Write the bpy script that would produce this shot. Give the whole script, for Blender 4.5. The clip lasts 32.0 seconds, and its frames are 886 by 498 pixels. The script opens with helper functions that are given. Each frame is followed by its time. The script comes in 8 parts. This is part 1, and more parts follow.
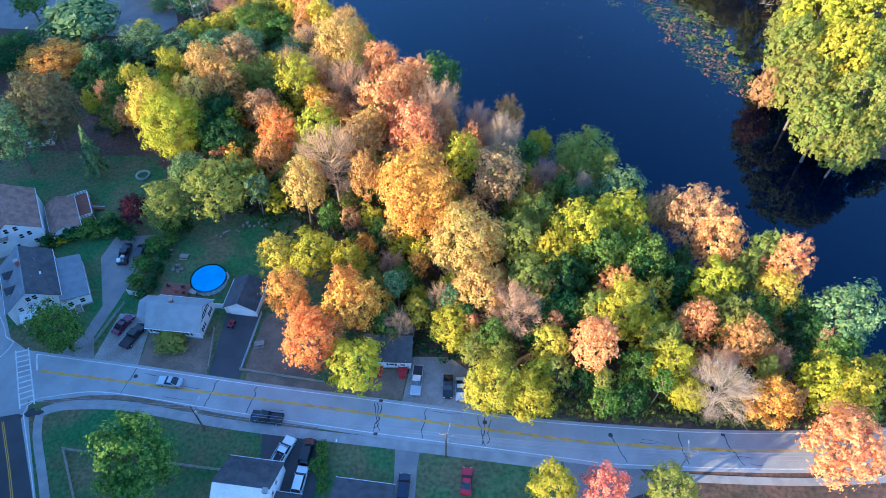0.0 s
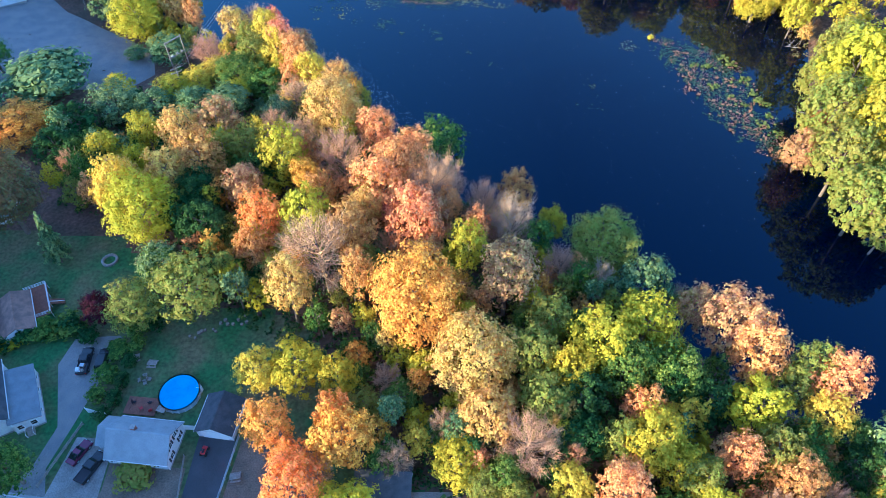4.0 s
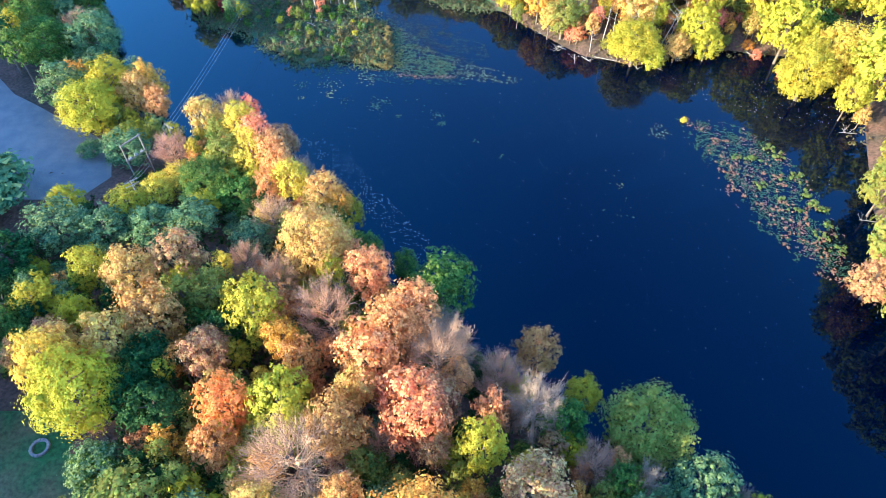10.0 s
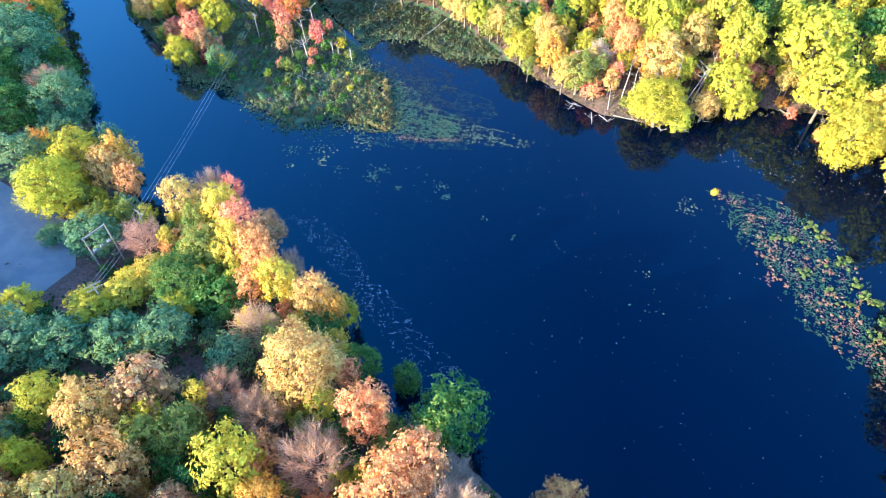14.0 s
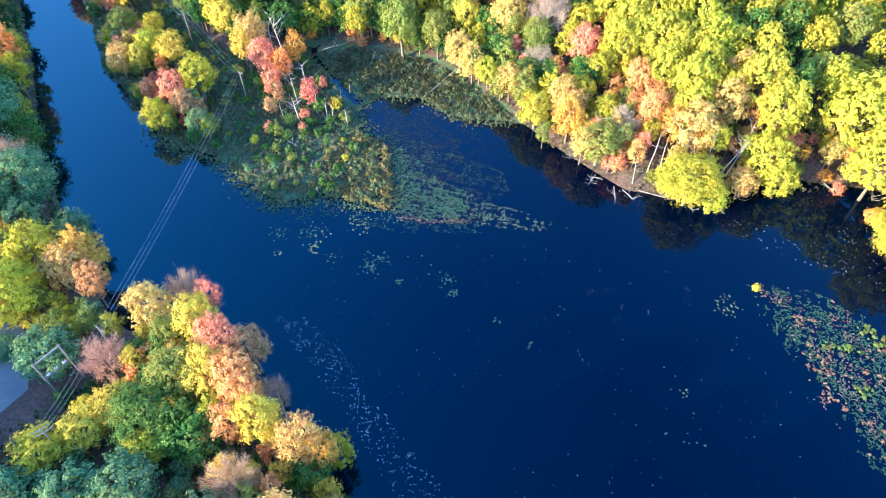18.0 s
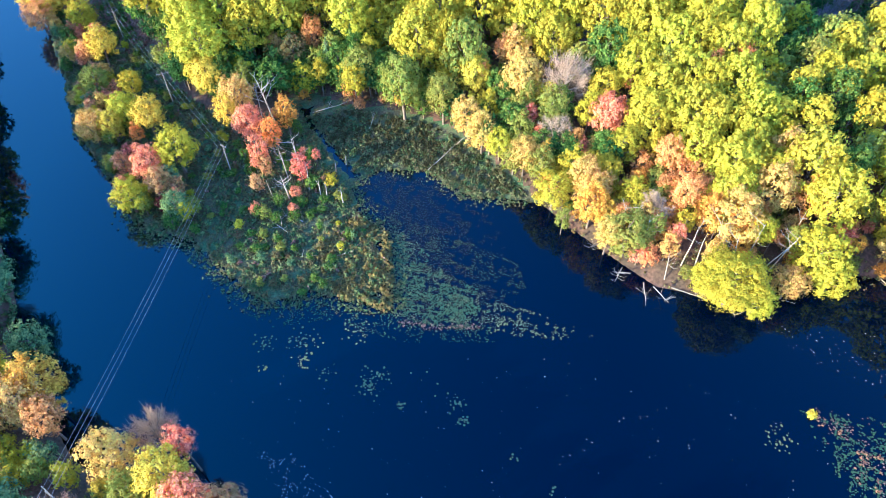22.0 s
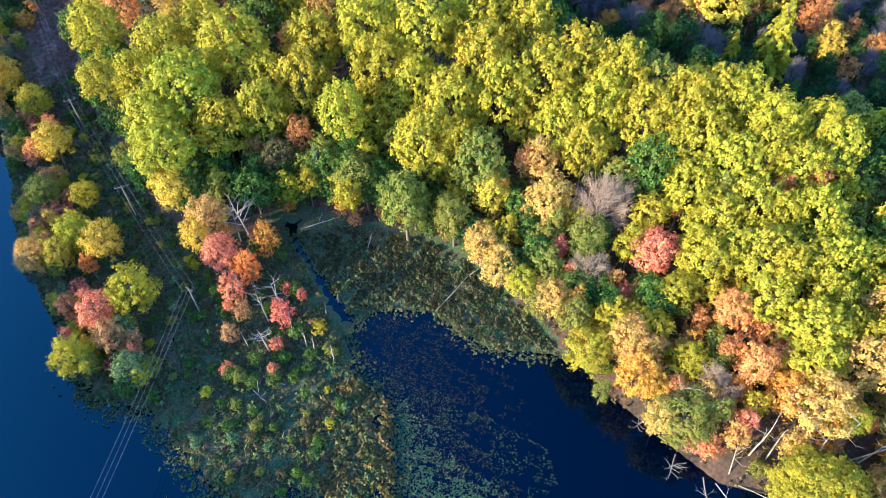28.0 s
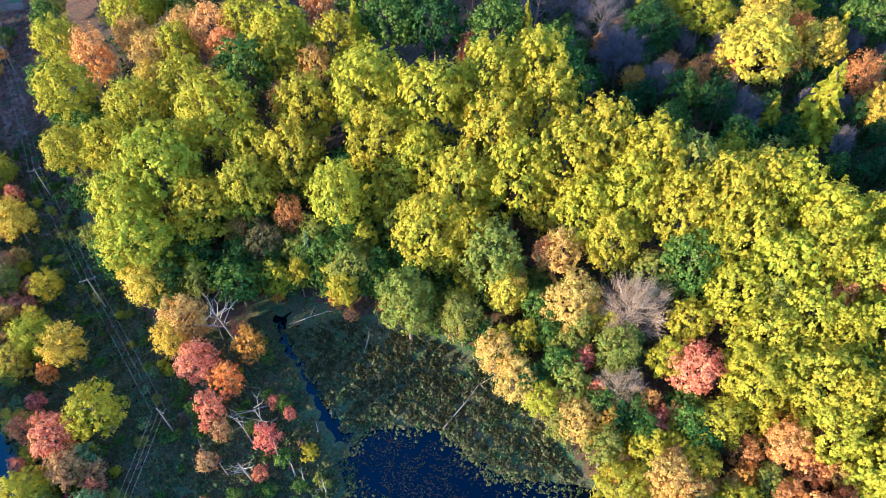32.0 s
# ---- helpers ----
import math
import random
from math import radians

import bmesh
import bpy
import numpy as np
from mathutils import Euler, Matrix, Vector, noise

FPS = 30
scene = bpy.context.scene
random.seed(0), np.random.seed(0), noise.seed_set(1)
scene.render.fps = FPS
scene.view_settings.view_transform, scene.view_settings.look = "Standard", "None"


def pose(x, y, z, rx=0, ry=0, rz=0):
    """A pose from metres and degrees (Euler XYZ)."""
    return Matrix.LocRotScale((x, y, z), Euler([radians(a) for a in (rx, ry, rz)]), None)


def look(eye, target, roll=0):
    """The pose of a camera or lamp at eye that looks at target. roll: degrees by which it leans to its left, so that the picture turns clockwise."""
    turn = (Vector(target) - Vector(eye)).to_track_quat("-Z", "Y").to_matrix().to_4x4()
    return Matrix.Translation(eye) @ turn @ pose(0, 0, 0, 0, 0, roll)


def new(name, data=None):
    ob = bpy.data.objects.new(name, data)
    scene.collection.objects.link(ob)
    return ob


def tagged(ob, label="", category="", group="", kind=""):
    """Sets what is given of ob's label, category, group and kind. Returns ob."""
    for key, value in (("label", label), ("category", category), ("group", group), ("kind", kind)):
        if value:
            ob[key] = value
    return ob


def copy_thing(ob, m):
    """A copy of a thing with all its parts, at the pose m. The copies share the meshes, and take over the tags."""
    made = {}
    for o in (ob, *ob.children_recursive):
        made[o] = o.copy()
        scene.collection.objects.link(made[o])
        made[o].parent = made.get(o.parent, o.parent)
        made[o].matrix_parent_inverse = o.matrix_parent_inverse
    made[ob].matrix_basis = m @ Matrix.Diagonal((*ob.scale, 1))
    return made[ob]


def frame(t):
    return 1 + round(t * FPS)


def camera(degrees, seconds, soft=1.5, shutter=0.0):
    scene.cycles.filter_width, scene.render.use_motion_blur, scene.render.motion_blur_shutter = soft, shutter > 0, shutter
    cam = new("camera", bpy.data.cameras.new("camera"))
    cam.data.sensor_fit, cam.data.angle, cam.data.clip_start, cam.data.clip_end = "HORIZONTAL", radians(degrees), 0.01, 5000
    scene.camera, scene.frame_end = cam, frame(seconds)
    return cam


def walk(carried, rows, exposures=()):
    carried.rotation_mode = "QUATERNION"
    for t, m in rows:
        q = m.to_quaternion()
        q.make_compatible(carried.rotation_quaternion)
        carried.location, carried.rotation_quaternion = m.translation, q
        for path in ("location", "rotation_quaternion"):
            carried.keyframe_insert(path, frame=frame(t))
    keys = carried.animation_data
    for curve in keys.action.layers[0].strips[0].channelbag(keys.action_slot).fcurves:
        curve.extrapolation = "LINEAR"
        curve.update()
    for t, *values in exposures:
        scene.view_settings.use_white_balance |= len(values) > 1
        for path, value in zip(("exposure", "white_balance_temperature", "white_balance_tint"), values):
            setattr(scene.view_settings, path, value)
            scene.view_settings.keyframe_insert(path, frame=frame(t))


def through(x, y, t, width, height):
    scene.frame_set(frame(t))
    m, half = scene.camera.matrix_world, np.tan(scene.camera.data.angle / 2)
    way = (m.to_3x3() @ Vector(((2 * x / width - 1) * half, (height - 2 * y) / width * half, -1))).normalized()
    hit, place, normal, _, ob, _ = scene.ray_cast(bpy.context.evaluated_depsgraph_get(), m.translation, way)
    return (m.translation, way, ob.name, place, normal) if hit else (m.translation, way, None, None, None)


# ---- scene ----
# A drone flies level over a road, a wood and a lake towards a far wooded bank.
cam = camera(67.2, 32.0, 0.9)
METRES, EYE, TILT, LEAN, TURN = 190.0, 117.5, -49.9, 0.0, 0.0
ROWS = [
    (0.0, 0.0, 0.0, 0.0, 0.0, 0.0, -0.0),
    (0.5, -0.0004, 0.006, 0.0129, -0.02, -0.01, 0.03),
    (1.0, -0.0007, 0.012, 0.0257, -0.04, -0.0, 0.06),
    (1.5, -0.0011, 0.0181, 0.0386, -0.06, -0.01, 0.09),
    (2.0, -0.0014, 0.0242, 0.0514, -0.08, -0.0, 0.1),
    (2.5, -0.0018, 0.0302, 0.0646, -0.08, -0.02, 0.13),
    (3.0, -0.0023, 0.0364, 0.0776, -0.12, -0.0, 0.15),
    (3.5, -0.0028, 0.0425, 0.0906, -0.12, -0.02, 0.18),
    (5.5, -0.0049, 0.0679, 0.1433, -0.21, 0.0, 0.29),
    (6.0, -0.0054, 0.0743, 0.157, -0.23, -0.02, 0.32),
    (6.5, -0.0058, 0.0807, 0.1707, -0.25, -0.02, 0.35),
    (7.0, -0.0064, 0.0873, 0.1845, -0.27, -0.02, 0.37),
    (7.5, -0.0068, 0.0939, 0.1984, -0.28, -0.01, 0.41),
    (8.0, -0.0074, 0.1005, 0.2126, -0.31, -0.02, 0.42),
    (8.5, -0.008, 0.1071, 0.2268, -0.34, -0.04, 0.44),
    (9.0, -0.0087, 0.1137, 0.241, -0.36, -0.03, 0.47),
    (9.5, -0.0093, 0.1203, 0.2553, -0.38, -0.05, 0.48),
    (10.0, -0.0099, 0.127, 0.2694, -0.38, -0.02, 0.5),
    (10.5, -0.0106, 0.133, 0.2826, -0.4, -0.04, 0.5),
    (11.0, -0.0112, 0.1396, 0.2969, -0.42, -0.05, 0.52),
    (11.5, -0.012, 0.1464, 0.3108, -0.43, -0.01, 0.55),
    (12.0, -0.0129, 0.1532, 0.325, -0.45, 0.01, 0.57),
    (12.5, -0.0133, 0.1599, 0.3387, -0.44, 0.07, 0.6),
    (13.0, -0.0141, 0.1666, 0.3533, -0.47, 0.03, 0.62),
    (13.5, -0.0145, 0.1731, 0.3678, -0.45, -0.0, 0.64),
    (14.0, -0.0153, 0.18, 0.382, -0.46, 0.03, 0.65),
    (14.5, -0.016, 0.1868, 0.3967, -0.46, 0.02, 0.65),
    (16.5, -0.0187, 0.2144, 0.4558, -0.47, -0.03, 0.66),
    (17.0, -0.0196, 0.2214, 0.4707, -0.48, -0.03, 0.67),
    (17.5, -0.0204, 0.2284, 0.4856, -0.47, -0.03, 0.67),
    (18.0, -0.0212, 0.2355, 0.5005, -0.47, -0.02, 0.66),
    (18.5, -0.022, 0.2424, 0.5158, -0.47, -0.05, 0.66),
    (19.0, -0.0228, 0.2495, 0.5308, -0.47, -0.06, 0.65),
    (19.5, -0.0236, 0.2566, 0.5458, -0.46, -0.03, 0.65),
    (20.0, -0.0242, 0.2636, 0.5608, -0.42, -0.02, 0.64),
    (20.5, -0.0252, 0.2707, 0.576, -0.44, -0.02, 0.63),
    (21.0, -0.0261, 0.2775, 0.5913, -0.44, -0.03, 0.64),
    (21.5, -0.0269, 0.2844, 0.6065, -0.42, -0.03, 0.63),
    (22.0, -0.0277, 0.2913, 0.6216, -0.42, -0.05, 0.63),
    (22.5, -0.0284, 0.2982, 0.6369, -0.4, -0.07, 0.63),
    (23.0, -0.0293, 0.3052, 0.6518, -0.4, -0.06, 0.62),
    (23.5, -0.0301, 0.3122, 0.6666, -0.39, -0.04, 0.62),
    (24.0, -0.0311, 0.3192, 0.6813, -0.38, -0.02, 0.61),
    (24.5, -0.0319, 0.326, 0.6962, -0.38, -0.04, 0.61),
    (25.0, -0.0326, 0.3329, 0.7109, -0.37, -0.03, 0.6),
    (25.5, -0.0336, 0.3397, 0.7252, -0.38, 0.01, 0.59),
    (27.5, -0.0367, 0.3665, 0.7831, -0.36, -0.04, 0.55),
    (28.0, -0.0369, 0.3732, 0.7969, -0.33, -0.02, 0.52),
    (28.5, -0.0379, 0.3797, 0.8109, -0.34, -0.03, 0.53),
    (29.0, -0.0388, 0.3863, 0.8248, -0.36, -0.04, 0.52),
    (29.5, -0.0395, 0.3928, 0.8381, -0.35, -0.02, 0.51),
    (30.0, -0.0402, 0.3993, 0.8516, -0.34, -0.02, 0.51),
    (30.5, -0.041, 0.4056, 0.865, -0.32, -0.02, 0.5),
    (31.0, -0.0419, 0.412, 0.8783, -0.32, -0.01, 0.49),
    (31.5, -0.0427, 0.4183, 0.8915, -0.31, -0.01, 0.51),
    (32.0, -0.0435, 0.4246, 0.9043, -0.29, 0.01, 0.5),
]
walk(cam, [(t, pose(0, 0, EYE, TILT, LEAN, TURN) @ pose(METRES * x, 1.793 * METRES * y, METRES * z, 90 + 0.557 * pitch, roll, 0.557 * yaw)) for t, x, y, z, yaw, pitch, roll in ROWS],
     exposures=[(0.0, 1.8, 4600, 10), (5.0, 1.92, 4600, 10), (10.0, 2.18, 4550, 9), (14.5, 2.4, 4450, 8), (20.0, 2.22, 4450, 8), (25.0, 1.9, 4550, 9), (28.0, 1.6, 4650, 10), (32.0, 1.48, 4700, 10)])

# ---- light ----
SUN_ELEVATION, SUN_FROM = 16.0, 240.0   # degrees; SUN_FROM is the bearing clockwise from +y
world = bpy.data.worlds.new("evening_sky")
scene.world = world
world.use_nodes = True
sky = world.node_tree.nodes.new("ShaderNodeTexSky")
sky.sky_type, sky.sun_disc = "NISHITA", False
sky.sun_elevation, sky.sun_rotation = radians(SUN_ELEVATION), radians(SUN_FROM)
sky.altitude, sky.air_density, sky.dust_density, sky.ozone_density = 60, 1.0, 0.4, 2.2
world.node_tree.nodes["Background"].inputs["Strength"].default_value = 0.15
world.node_tree.links.new(sky.outputs["Color"], world.node_tree.nodes["Background"].inputs["Color"])

sun = new("sun", bpy.data.lights.new("sun", "SUN"))
sun.data.energy, sun.data.angle, sun.data.color = 4.3, radians(0.53), (1.0, 0.685, 0.27)
toward = Vector((math.sin(radians(SUN_FROM)) * math.cos(radians(SUN_ELEVATION)), math.cos(radians(SUN_FROM)) * math.cos(radians(SUN_ELEVATION)), math.sin(radians(SUN_ELEVATION))))
sun.matrix_world = look(toward * 300, (0, 0, 0))

# ---- materials ----
def mat(name, colour, rough=0.7, metal=0.0, vary=0.25, scale=3.0, bump=0.15, second=None, specular=0.5, fine=6.0, dist=0.02, coords="Object"):
    """A surface with variation at two scales: broad patches towards a second colour, fine grain, and relief."""
    m = bpy.data.materials.new(name)
    m.use_nodes = True
    nt = m.node_tree
    b = nt.nodes["Principled BSDF"]
    b.inputs["Roughness"].default_value, b.inputs["Metallic"].default_value = rough, metal
    b.inputs["Specular IOR Level"].default_value = specular
    tc = nt.nodes.new("ShaderNodeTexCoord")
    n1, n2 = nt.nodes.new("ShaderNodeTexNoise"), nt.nodes.new("ShaderNodeTexNoise")
    n1.inputs["Scale"].default_value, n1.inputs["Detail"].default_value = scale, 5.0
    n2.inputs["Scale"].default_value, n2.inputs["Detail"].default_value = scale * fine, 3.0
    mix = nt.nodes.new("ShaderNodeMix")
    mix.data_type = "RGBA"
    mix.inputs[6].default_value = (*colour, 1)
    mix.inputs[7].default_value = (*(second or [c * (1 - vary) for c in colour]), 1)
    ramp = nt.nodes.new("ShaderNodeMapRange")
    ramp.inputs[1].default_value, ramp.inputs[2].default_value = 0.38, 0.62
    hsv = nt.nodes.new("ShaderNodeHueSaturation")
    grain = nt.nodes.new("ShaderNodeMapRange")
    grain.inputs[1].default_value, grain.inputs[2].default_value = 0.3, 0.7
    grain.inputs[3].default_value, grain.inputs[4].default_value = 1 - vary, 1 + vary
    bu = nt.nodes.new("ShaderNodeBump")
    bu.inputs["Strength"].default_value, bu.inputs["Distance"].default_value = bump, dist
    L = nt.links.new
    L(tc.outputs[coords], n1.inputs["Vector"]), L(tc.outputs[coords], n2.inputs["Vector"])
    L(n1.outputs["Fac"], ramp.inputs[0]), L(ramp.outputs[0], mix.inputs[0])
    L(n2.outputs["Fac"], grain.inputs[0]), L(grain.outputs[0], hsv.inputs["Value"])
    L(mix.outputs[2], hsv.inputs["Color"]), L(hsv.outputs["Color"], b.inputs["Base Color"])
    L(n2.outputs["Fac"], bu.inputs["Height"]), L(bu.outputs["Normal"], b.inputs["Normal"])
    return m


def leaf_mat(name, a, c, through=0.38, spread=0.36):
    """Foliage: two leaf colours in drifts over the crown, each leaf and each tree a little different, partly translucent."""
    m = bpy.data.materials.new("leaves_" + name)
    m.use_nodes = True
    nt = m.node_tree
    b, out = nt.nodes["Principled BSDF"], nt.nodes["Material Output"]
    b.inputs["Roughness"].default_value, b.inputs["Specular IOR Level"].default_value = 0.6, 0.1
    tc, info, geo = nt.nodes.new("ShaderNodeTexCoord"), nt.nodes.new("ShaderNodeObjectInfo"), nt.nodes.new("ShaderNodeNewGeometry")
    n = nt.nodes.new("ShaderNodeTexNoise")
    n.noise_dimensions = "4D"
    n.inputs["Scale"].default_value, n.inputs["Detail"].default_value = 2.4, 3.0
    w = nt.nodes.new("ShaderNodeMath")
    w.operation, w.inputs[1].default_value = "MULTIPLY", 40.0
    add = nt.nodes.new("ShaderNodeMath")
    add.operation = "MULTIPLY_ADD"
    add.inputs[1].default_value, add.inputs[2].default_value = 0.5, -0.25
    tot = nt.nodes.new("ShaderNodeMath")
    rng = nt.nodes.new("ShaderNodeMapRange")
    rng.inputs[1].default_value, rng.inputs[2].default_value = 0.32, 0.68
    mix = nt.nodes.new("ShaderNodeMix")
    mix.data_type = "RGBA"
    mix.inputs[6].default_value, mix.inputs[7].default_value = (*a, 1), (*c, 1)
    val = nt.nodes.new("ShaderNodeMapRange")
    val.inputs[3].default_value, val.inputs[4].default_value = 1 - spread, 1 + spread
    hue = nt.nodes.new("ShaderNodeMapRange")
    hue.inputs[3].default_value, hue.inputs[4].default_value = 0.488, 0.512
    hsv = nt.nodes.new("ShaderNodeHueSaturation")
    tr = nt.nodes.new("ShaderNodeBsdfTranslucent")
    sh = nt.nodes.new("ShaderNodeMixShader")
    sh.inputs[0].default_value = through
    L = nt.links.new
    L(tc.outputs["Object"], n.inputs["Vector"]), L(info.outputs["Random"], w.inputs[0]), L(w.outputs[0], n.inputs["W"])
    L(geo.outputs["Random Per Island"], add.inputs[0]), L(add.outputs[0], tot.inputs[0]), L(n.outputs["Fac"], tot.inputs[1])
    L(tot.outputs[0], rng.inputs[0]), L(rng.outputs[0], mix.inputs[0])
    L(geo.outputs["Random Per Island"], val.inputs[0]), L(val.outputs[0], hsv.inputs["Value"])
    L(info.outputs["Random"], hue.inputs[0]), L(hue.outputs[0], hsv.inputs["Hue"])
    L(mix.outputs[2], hsv.inputs["Color"]), L(hsv.outputs["Color"], b.inputs["Base Color"]), L(hsv.outputs["Color"], tr.inputs["Color"])
    L(b.outputs[0], sh.inputs[1]), L(tr.outputs[0], sh.inputs[2]), L(sh.outputs[0], out.inputs["Surface"])
    return m


LEAVES = {
    "yellow": leaf_mat("yellow", (0.80, 0.58, 0.06), (0.60, 0.52, 0.06)),
    "green": leaf_mat("green", (0.085, 0.19, 0.035), (0.19, 0.26, 0.045)),
    "dark_green": leaf_mat("dark_green", (0.032, 0.09, 0.026), (0.065, 0.14, 0.035)),
    "orange": leaf_mat("orange", (0.85, 0.44, 0.08), (0.80, 0.34, 0.09)),
    "rust": leaf_mat("rust", (0.62, 0.28, 0.10), (0.58, 0.34, 0.10)),
    "yellow_green": leaf_mat("yellow_green", (0.68, 0.56, 0.03), (0.38, 0.38, 0.03)),
    "coral": leaf_mat("coral", (0.82, 0.36, 0.14), (0.78, 0.44, 0.15)),
    "gold": leaf_mat("gold", (0.74, 0.34, 0.06), (0.72, 0.46, 0.07)),
    "lime": leaf_mat("lime", (0.64, 0.54, 0.035), (0.40, 0.42, 0.035)),
    "rose": leaf_mat("rose", (0.62, 0.29, 0.16), (0.52, 0.36, 0.14)),
    "olive": leaf_mat("olive", (0.40, 0.37, 0.07), (0.22, 0.28, 0.05)),
    "red": leaf_mat("red", (0.78, 0.24, 0.16), (0.78, 0.38, 0.20)),
    "grey_green": leaf_mat("grey_green", (0.14, 0.26, 0.12), (0.25, 0.32, 0.12)),
    "peach": leaf_mat("peach", (0.78, 0.46, 0.14), (0.58, 0.46, 0.11)),
    "maroon": leaf_mat("maroon", (0.085, 0.018, 0.035), (0.06, 0.015, 0.025)),
    "brown": leaf_mat("brown", (0.26, 0.17, 0.08), (0.13, 0.15, 0.06)),
    "pink_twigs": leaf_mat("pink_twigs", (0.62, 0.37, 0.22), (0.50, 0.31, 0.19), 0.0),
    "white_twigs": leaf_mat("white_twigs", (0.48, 0.37, 0.27), (0.38, 0.29, 0.21), 0.0),
    "blue_grey": leaf_mat("blue_grey", (0.15, 0.14, 0.17), (0.20, 0.17, 0.19), 0.0),
}
BARK = mat("bark", (0.16, 0.12, 0.09), 0.9, second=(0.24, 0.20, 0.16), scale=2.0, bump=0.5)
PALE_BARK = mat("pale_bark", (0.48, 0.44, 0.38), 0.85, second=(0.32, 0.28, 0.24), scale=2.5, bump=0.3)
LITTER = mat("forest_floor", (0.15, 0.085, 0.06), 0.95, second=(0.08, 0.06, 0.04), scale=0.12, fine=12, vary=0.4, bump=0.6, dist=0.1)
LAWN = mat("lawn_grass", (0.05, 0.14, 0.04), 0.95, second=(0.14, 0.13, 0.06), scale=0.11, fine=14, vary=0.35, bump=0.6, dist=0.06)
MUD = mat("marsh_grass", (0.07, 0.13, 0.05), 0.9, second=(0.12, 0.11, 0.06), scale=0.25, fine=12, vary=0.5, bump=0.8, dist=0.2)
ASPHALT = mat("asphalt", (0.40, 0.395, 0.39), 0.9, second=(0.34, 0.335, 0.33), scale=0.25, fine=30, vary=0.15, bump=0.2)
NEW_ASPHALT = mat("fresh_asphalt", (0.075, 0.075, 0.08), 0.85, scale=0.3, fine=30, vary=0.2, bump=0.2)
DRIVE = mat("driveway_asphalt", (0.21, 0.205, 0.205), 0.92, second=(0.27, 0.25, 0.23), scale=0.3, fine=20, vary=0.2, bump=0.25)
GRAVEL = mat("gravel_yard", (0.36, 0.33, 0.30), 0.95, second=(0.25, 0.22, 0.19), scale=0.2, fine=24, vary=0.3, bump=0.4)

WATER = bpy.data.materials.new("lake_water")
WATER.use_nodes = True
_b = WATER.node_tree.nodes["Principled BSDF"]
_b.inputs["Base Color"].default_value = (0.0001, 0.002, 0.012, 1)
_b.inputs["Roughness"].default_value, _b.inputs["IOR"].default_value = 0.03, 1.45
_b.inputs["Specular IOR Level"].default_value = 1.0
_b.inputs["Specular Tint"].default_value = (0.22, 0.68, 1.0, 1)
_n, _bu, _tc = (WATER.node_tree.nodes.new("ShaderNode" + k) for k in ("TexNoise", "Bump", "TexCoord"))
_n.inputs["Scale"].default_value, _n.inputs["Detail"].default_value = 0.9, 4.0
_bu.inputs["Strength"].default_value, _bu.inputs["Distance"].default_value = 0.06, 0.05
# brighter, greener sky reflection painted in to the west: tint and IOR follow x
_x, _eastward, _mix = (WATER.node_tree.nodes.new("ShaderNode" + k) for k in ("SeparateXYZ", "MapRange", "Mix"))
_eastward.inputs[1].default_value, _eastward.inputs[2].default_value = -110.0, 30.0
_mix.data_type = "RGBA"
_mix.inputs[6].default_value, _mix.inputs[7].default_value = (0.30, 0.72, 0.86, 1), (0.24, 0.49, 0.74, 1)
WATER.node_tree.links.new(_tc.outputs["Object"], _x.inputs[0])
WATER.node_tree.links.new(_x.outputs[0], _eastward.inputs[0])
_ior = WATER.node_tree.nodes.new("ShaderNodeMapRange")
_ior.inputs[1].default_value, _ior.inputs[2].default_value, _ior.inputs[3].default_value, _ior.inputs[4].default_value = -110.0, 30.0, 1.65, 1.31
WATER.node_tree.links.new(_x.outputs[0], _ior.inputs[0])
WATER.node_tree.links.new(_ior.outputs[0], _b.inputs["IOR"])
WATER.node_tree.links.new(_eastward.outputs[0], _mix.inputs[0])
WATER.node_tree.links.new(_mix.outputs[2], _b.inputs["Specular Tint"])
WATER.node_tree.links.new(_tc.outputs["Object"], _n.inputs["Vector"])
WATER.node_tree.links.new(_n.outputs["Fac"], _bu.inputs["Height"])
WATER.node_tree.links.new(_bu.outputs["Normal"], _b.inputs["Normal"])

# ---- the lie of the land ----
# Shorelines in plan, metres; the water stands at z = 0.
NEAR_BANK = [(-1500, -1500), (-1500, 700), (-190, 430), (-150, 345), (-128, 303), (-108, 258), (-97, 240), (-91, 222), (-81, 214), (-72, 204), (-64, 200), (-58, 202),
             (-50, 202), (-42, 194), (-34, 184), (-26, 174), (-20, 164), (-13, 154), (-6, 151), (2, 143), (9, 136), (18, 127), (26, 118), (36, 111),
             (45, 102), (58, 91), (70, 81), (82, 72), (105, 66), (150, 60), (1500, 40), (1500, -1500)]
FAR_BANK = [(-1500, 1500), (-1500, 760), (-165, 412), (-123, 332), (-114, 317), (-104, 295), (-90, 279), (-82, 267), (-75, 259), (-65, 257), (-57, 250), (-49, 242),
            (-42, 238), (-34, 241), (-23, 238), (-15, 238), (-19.5, 241), (-15.2, 244), (-18.6, 247), (-15.8, 250.5), (-20, 254), (-17, 258), (-24, 264), (-26, 273), (-22, 279), (-9, 279), (-1, 271), (6, 269),
            (19, 267), (25, 259), (36, 247), (42, 241), (50, 239), (56, 236), (65, 238), (77, 246), (90, 243), (104, 240), (112, 231), (115, 214),
            (110, 200), (102, 177), (98, 155), (99, 137), (107, 130), (130, 126), (200, 118), (1500, 110), (1500, 1500)]
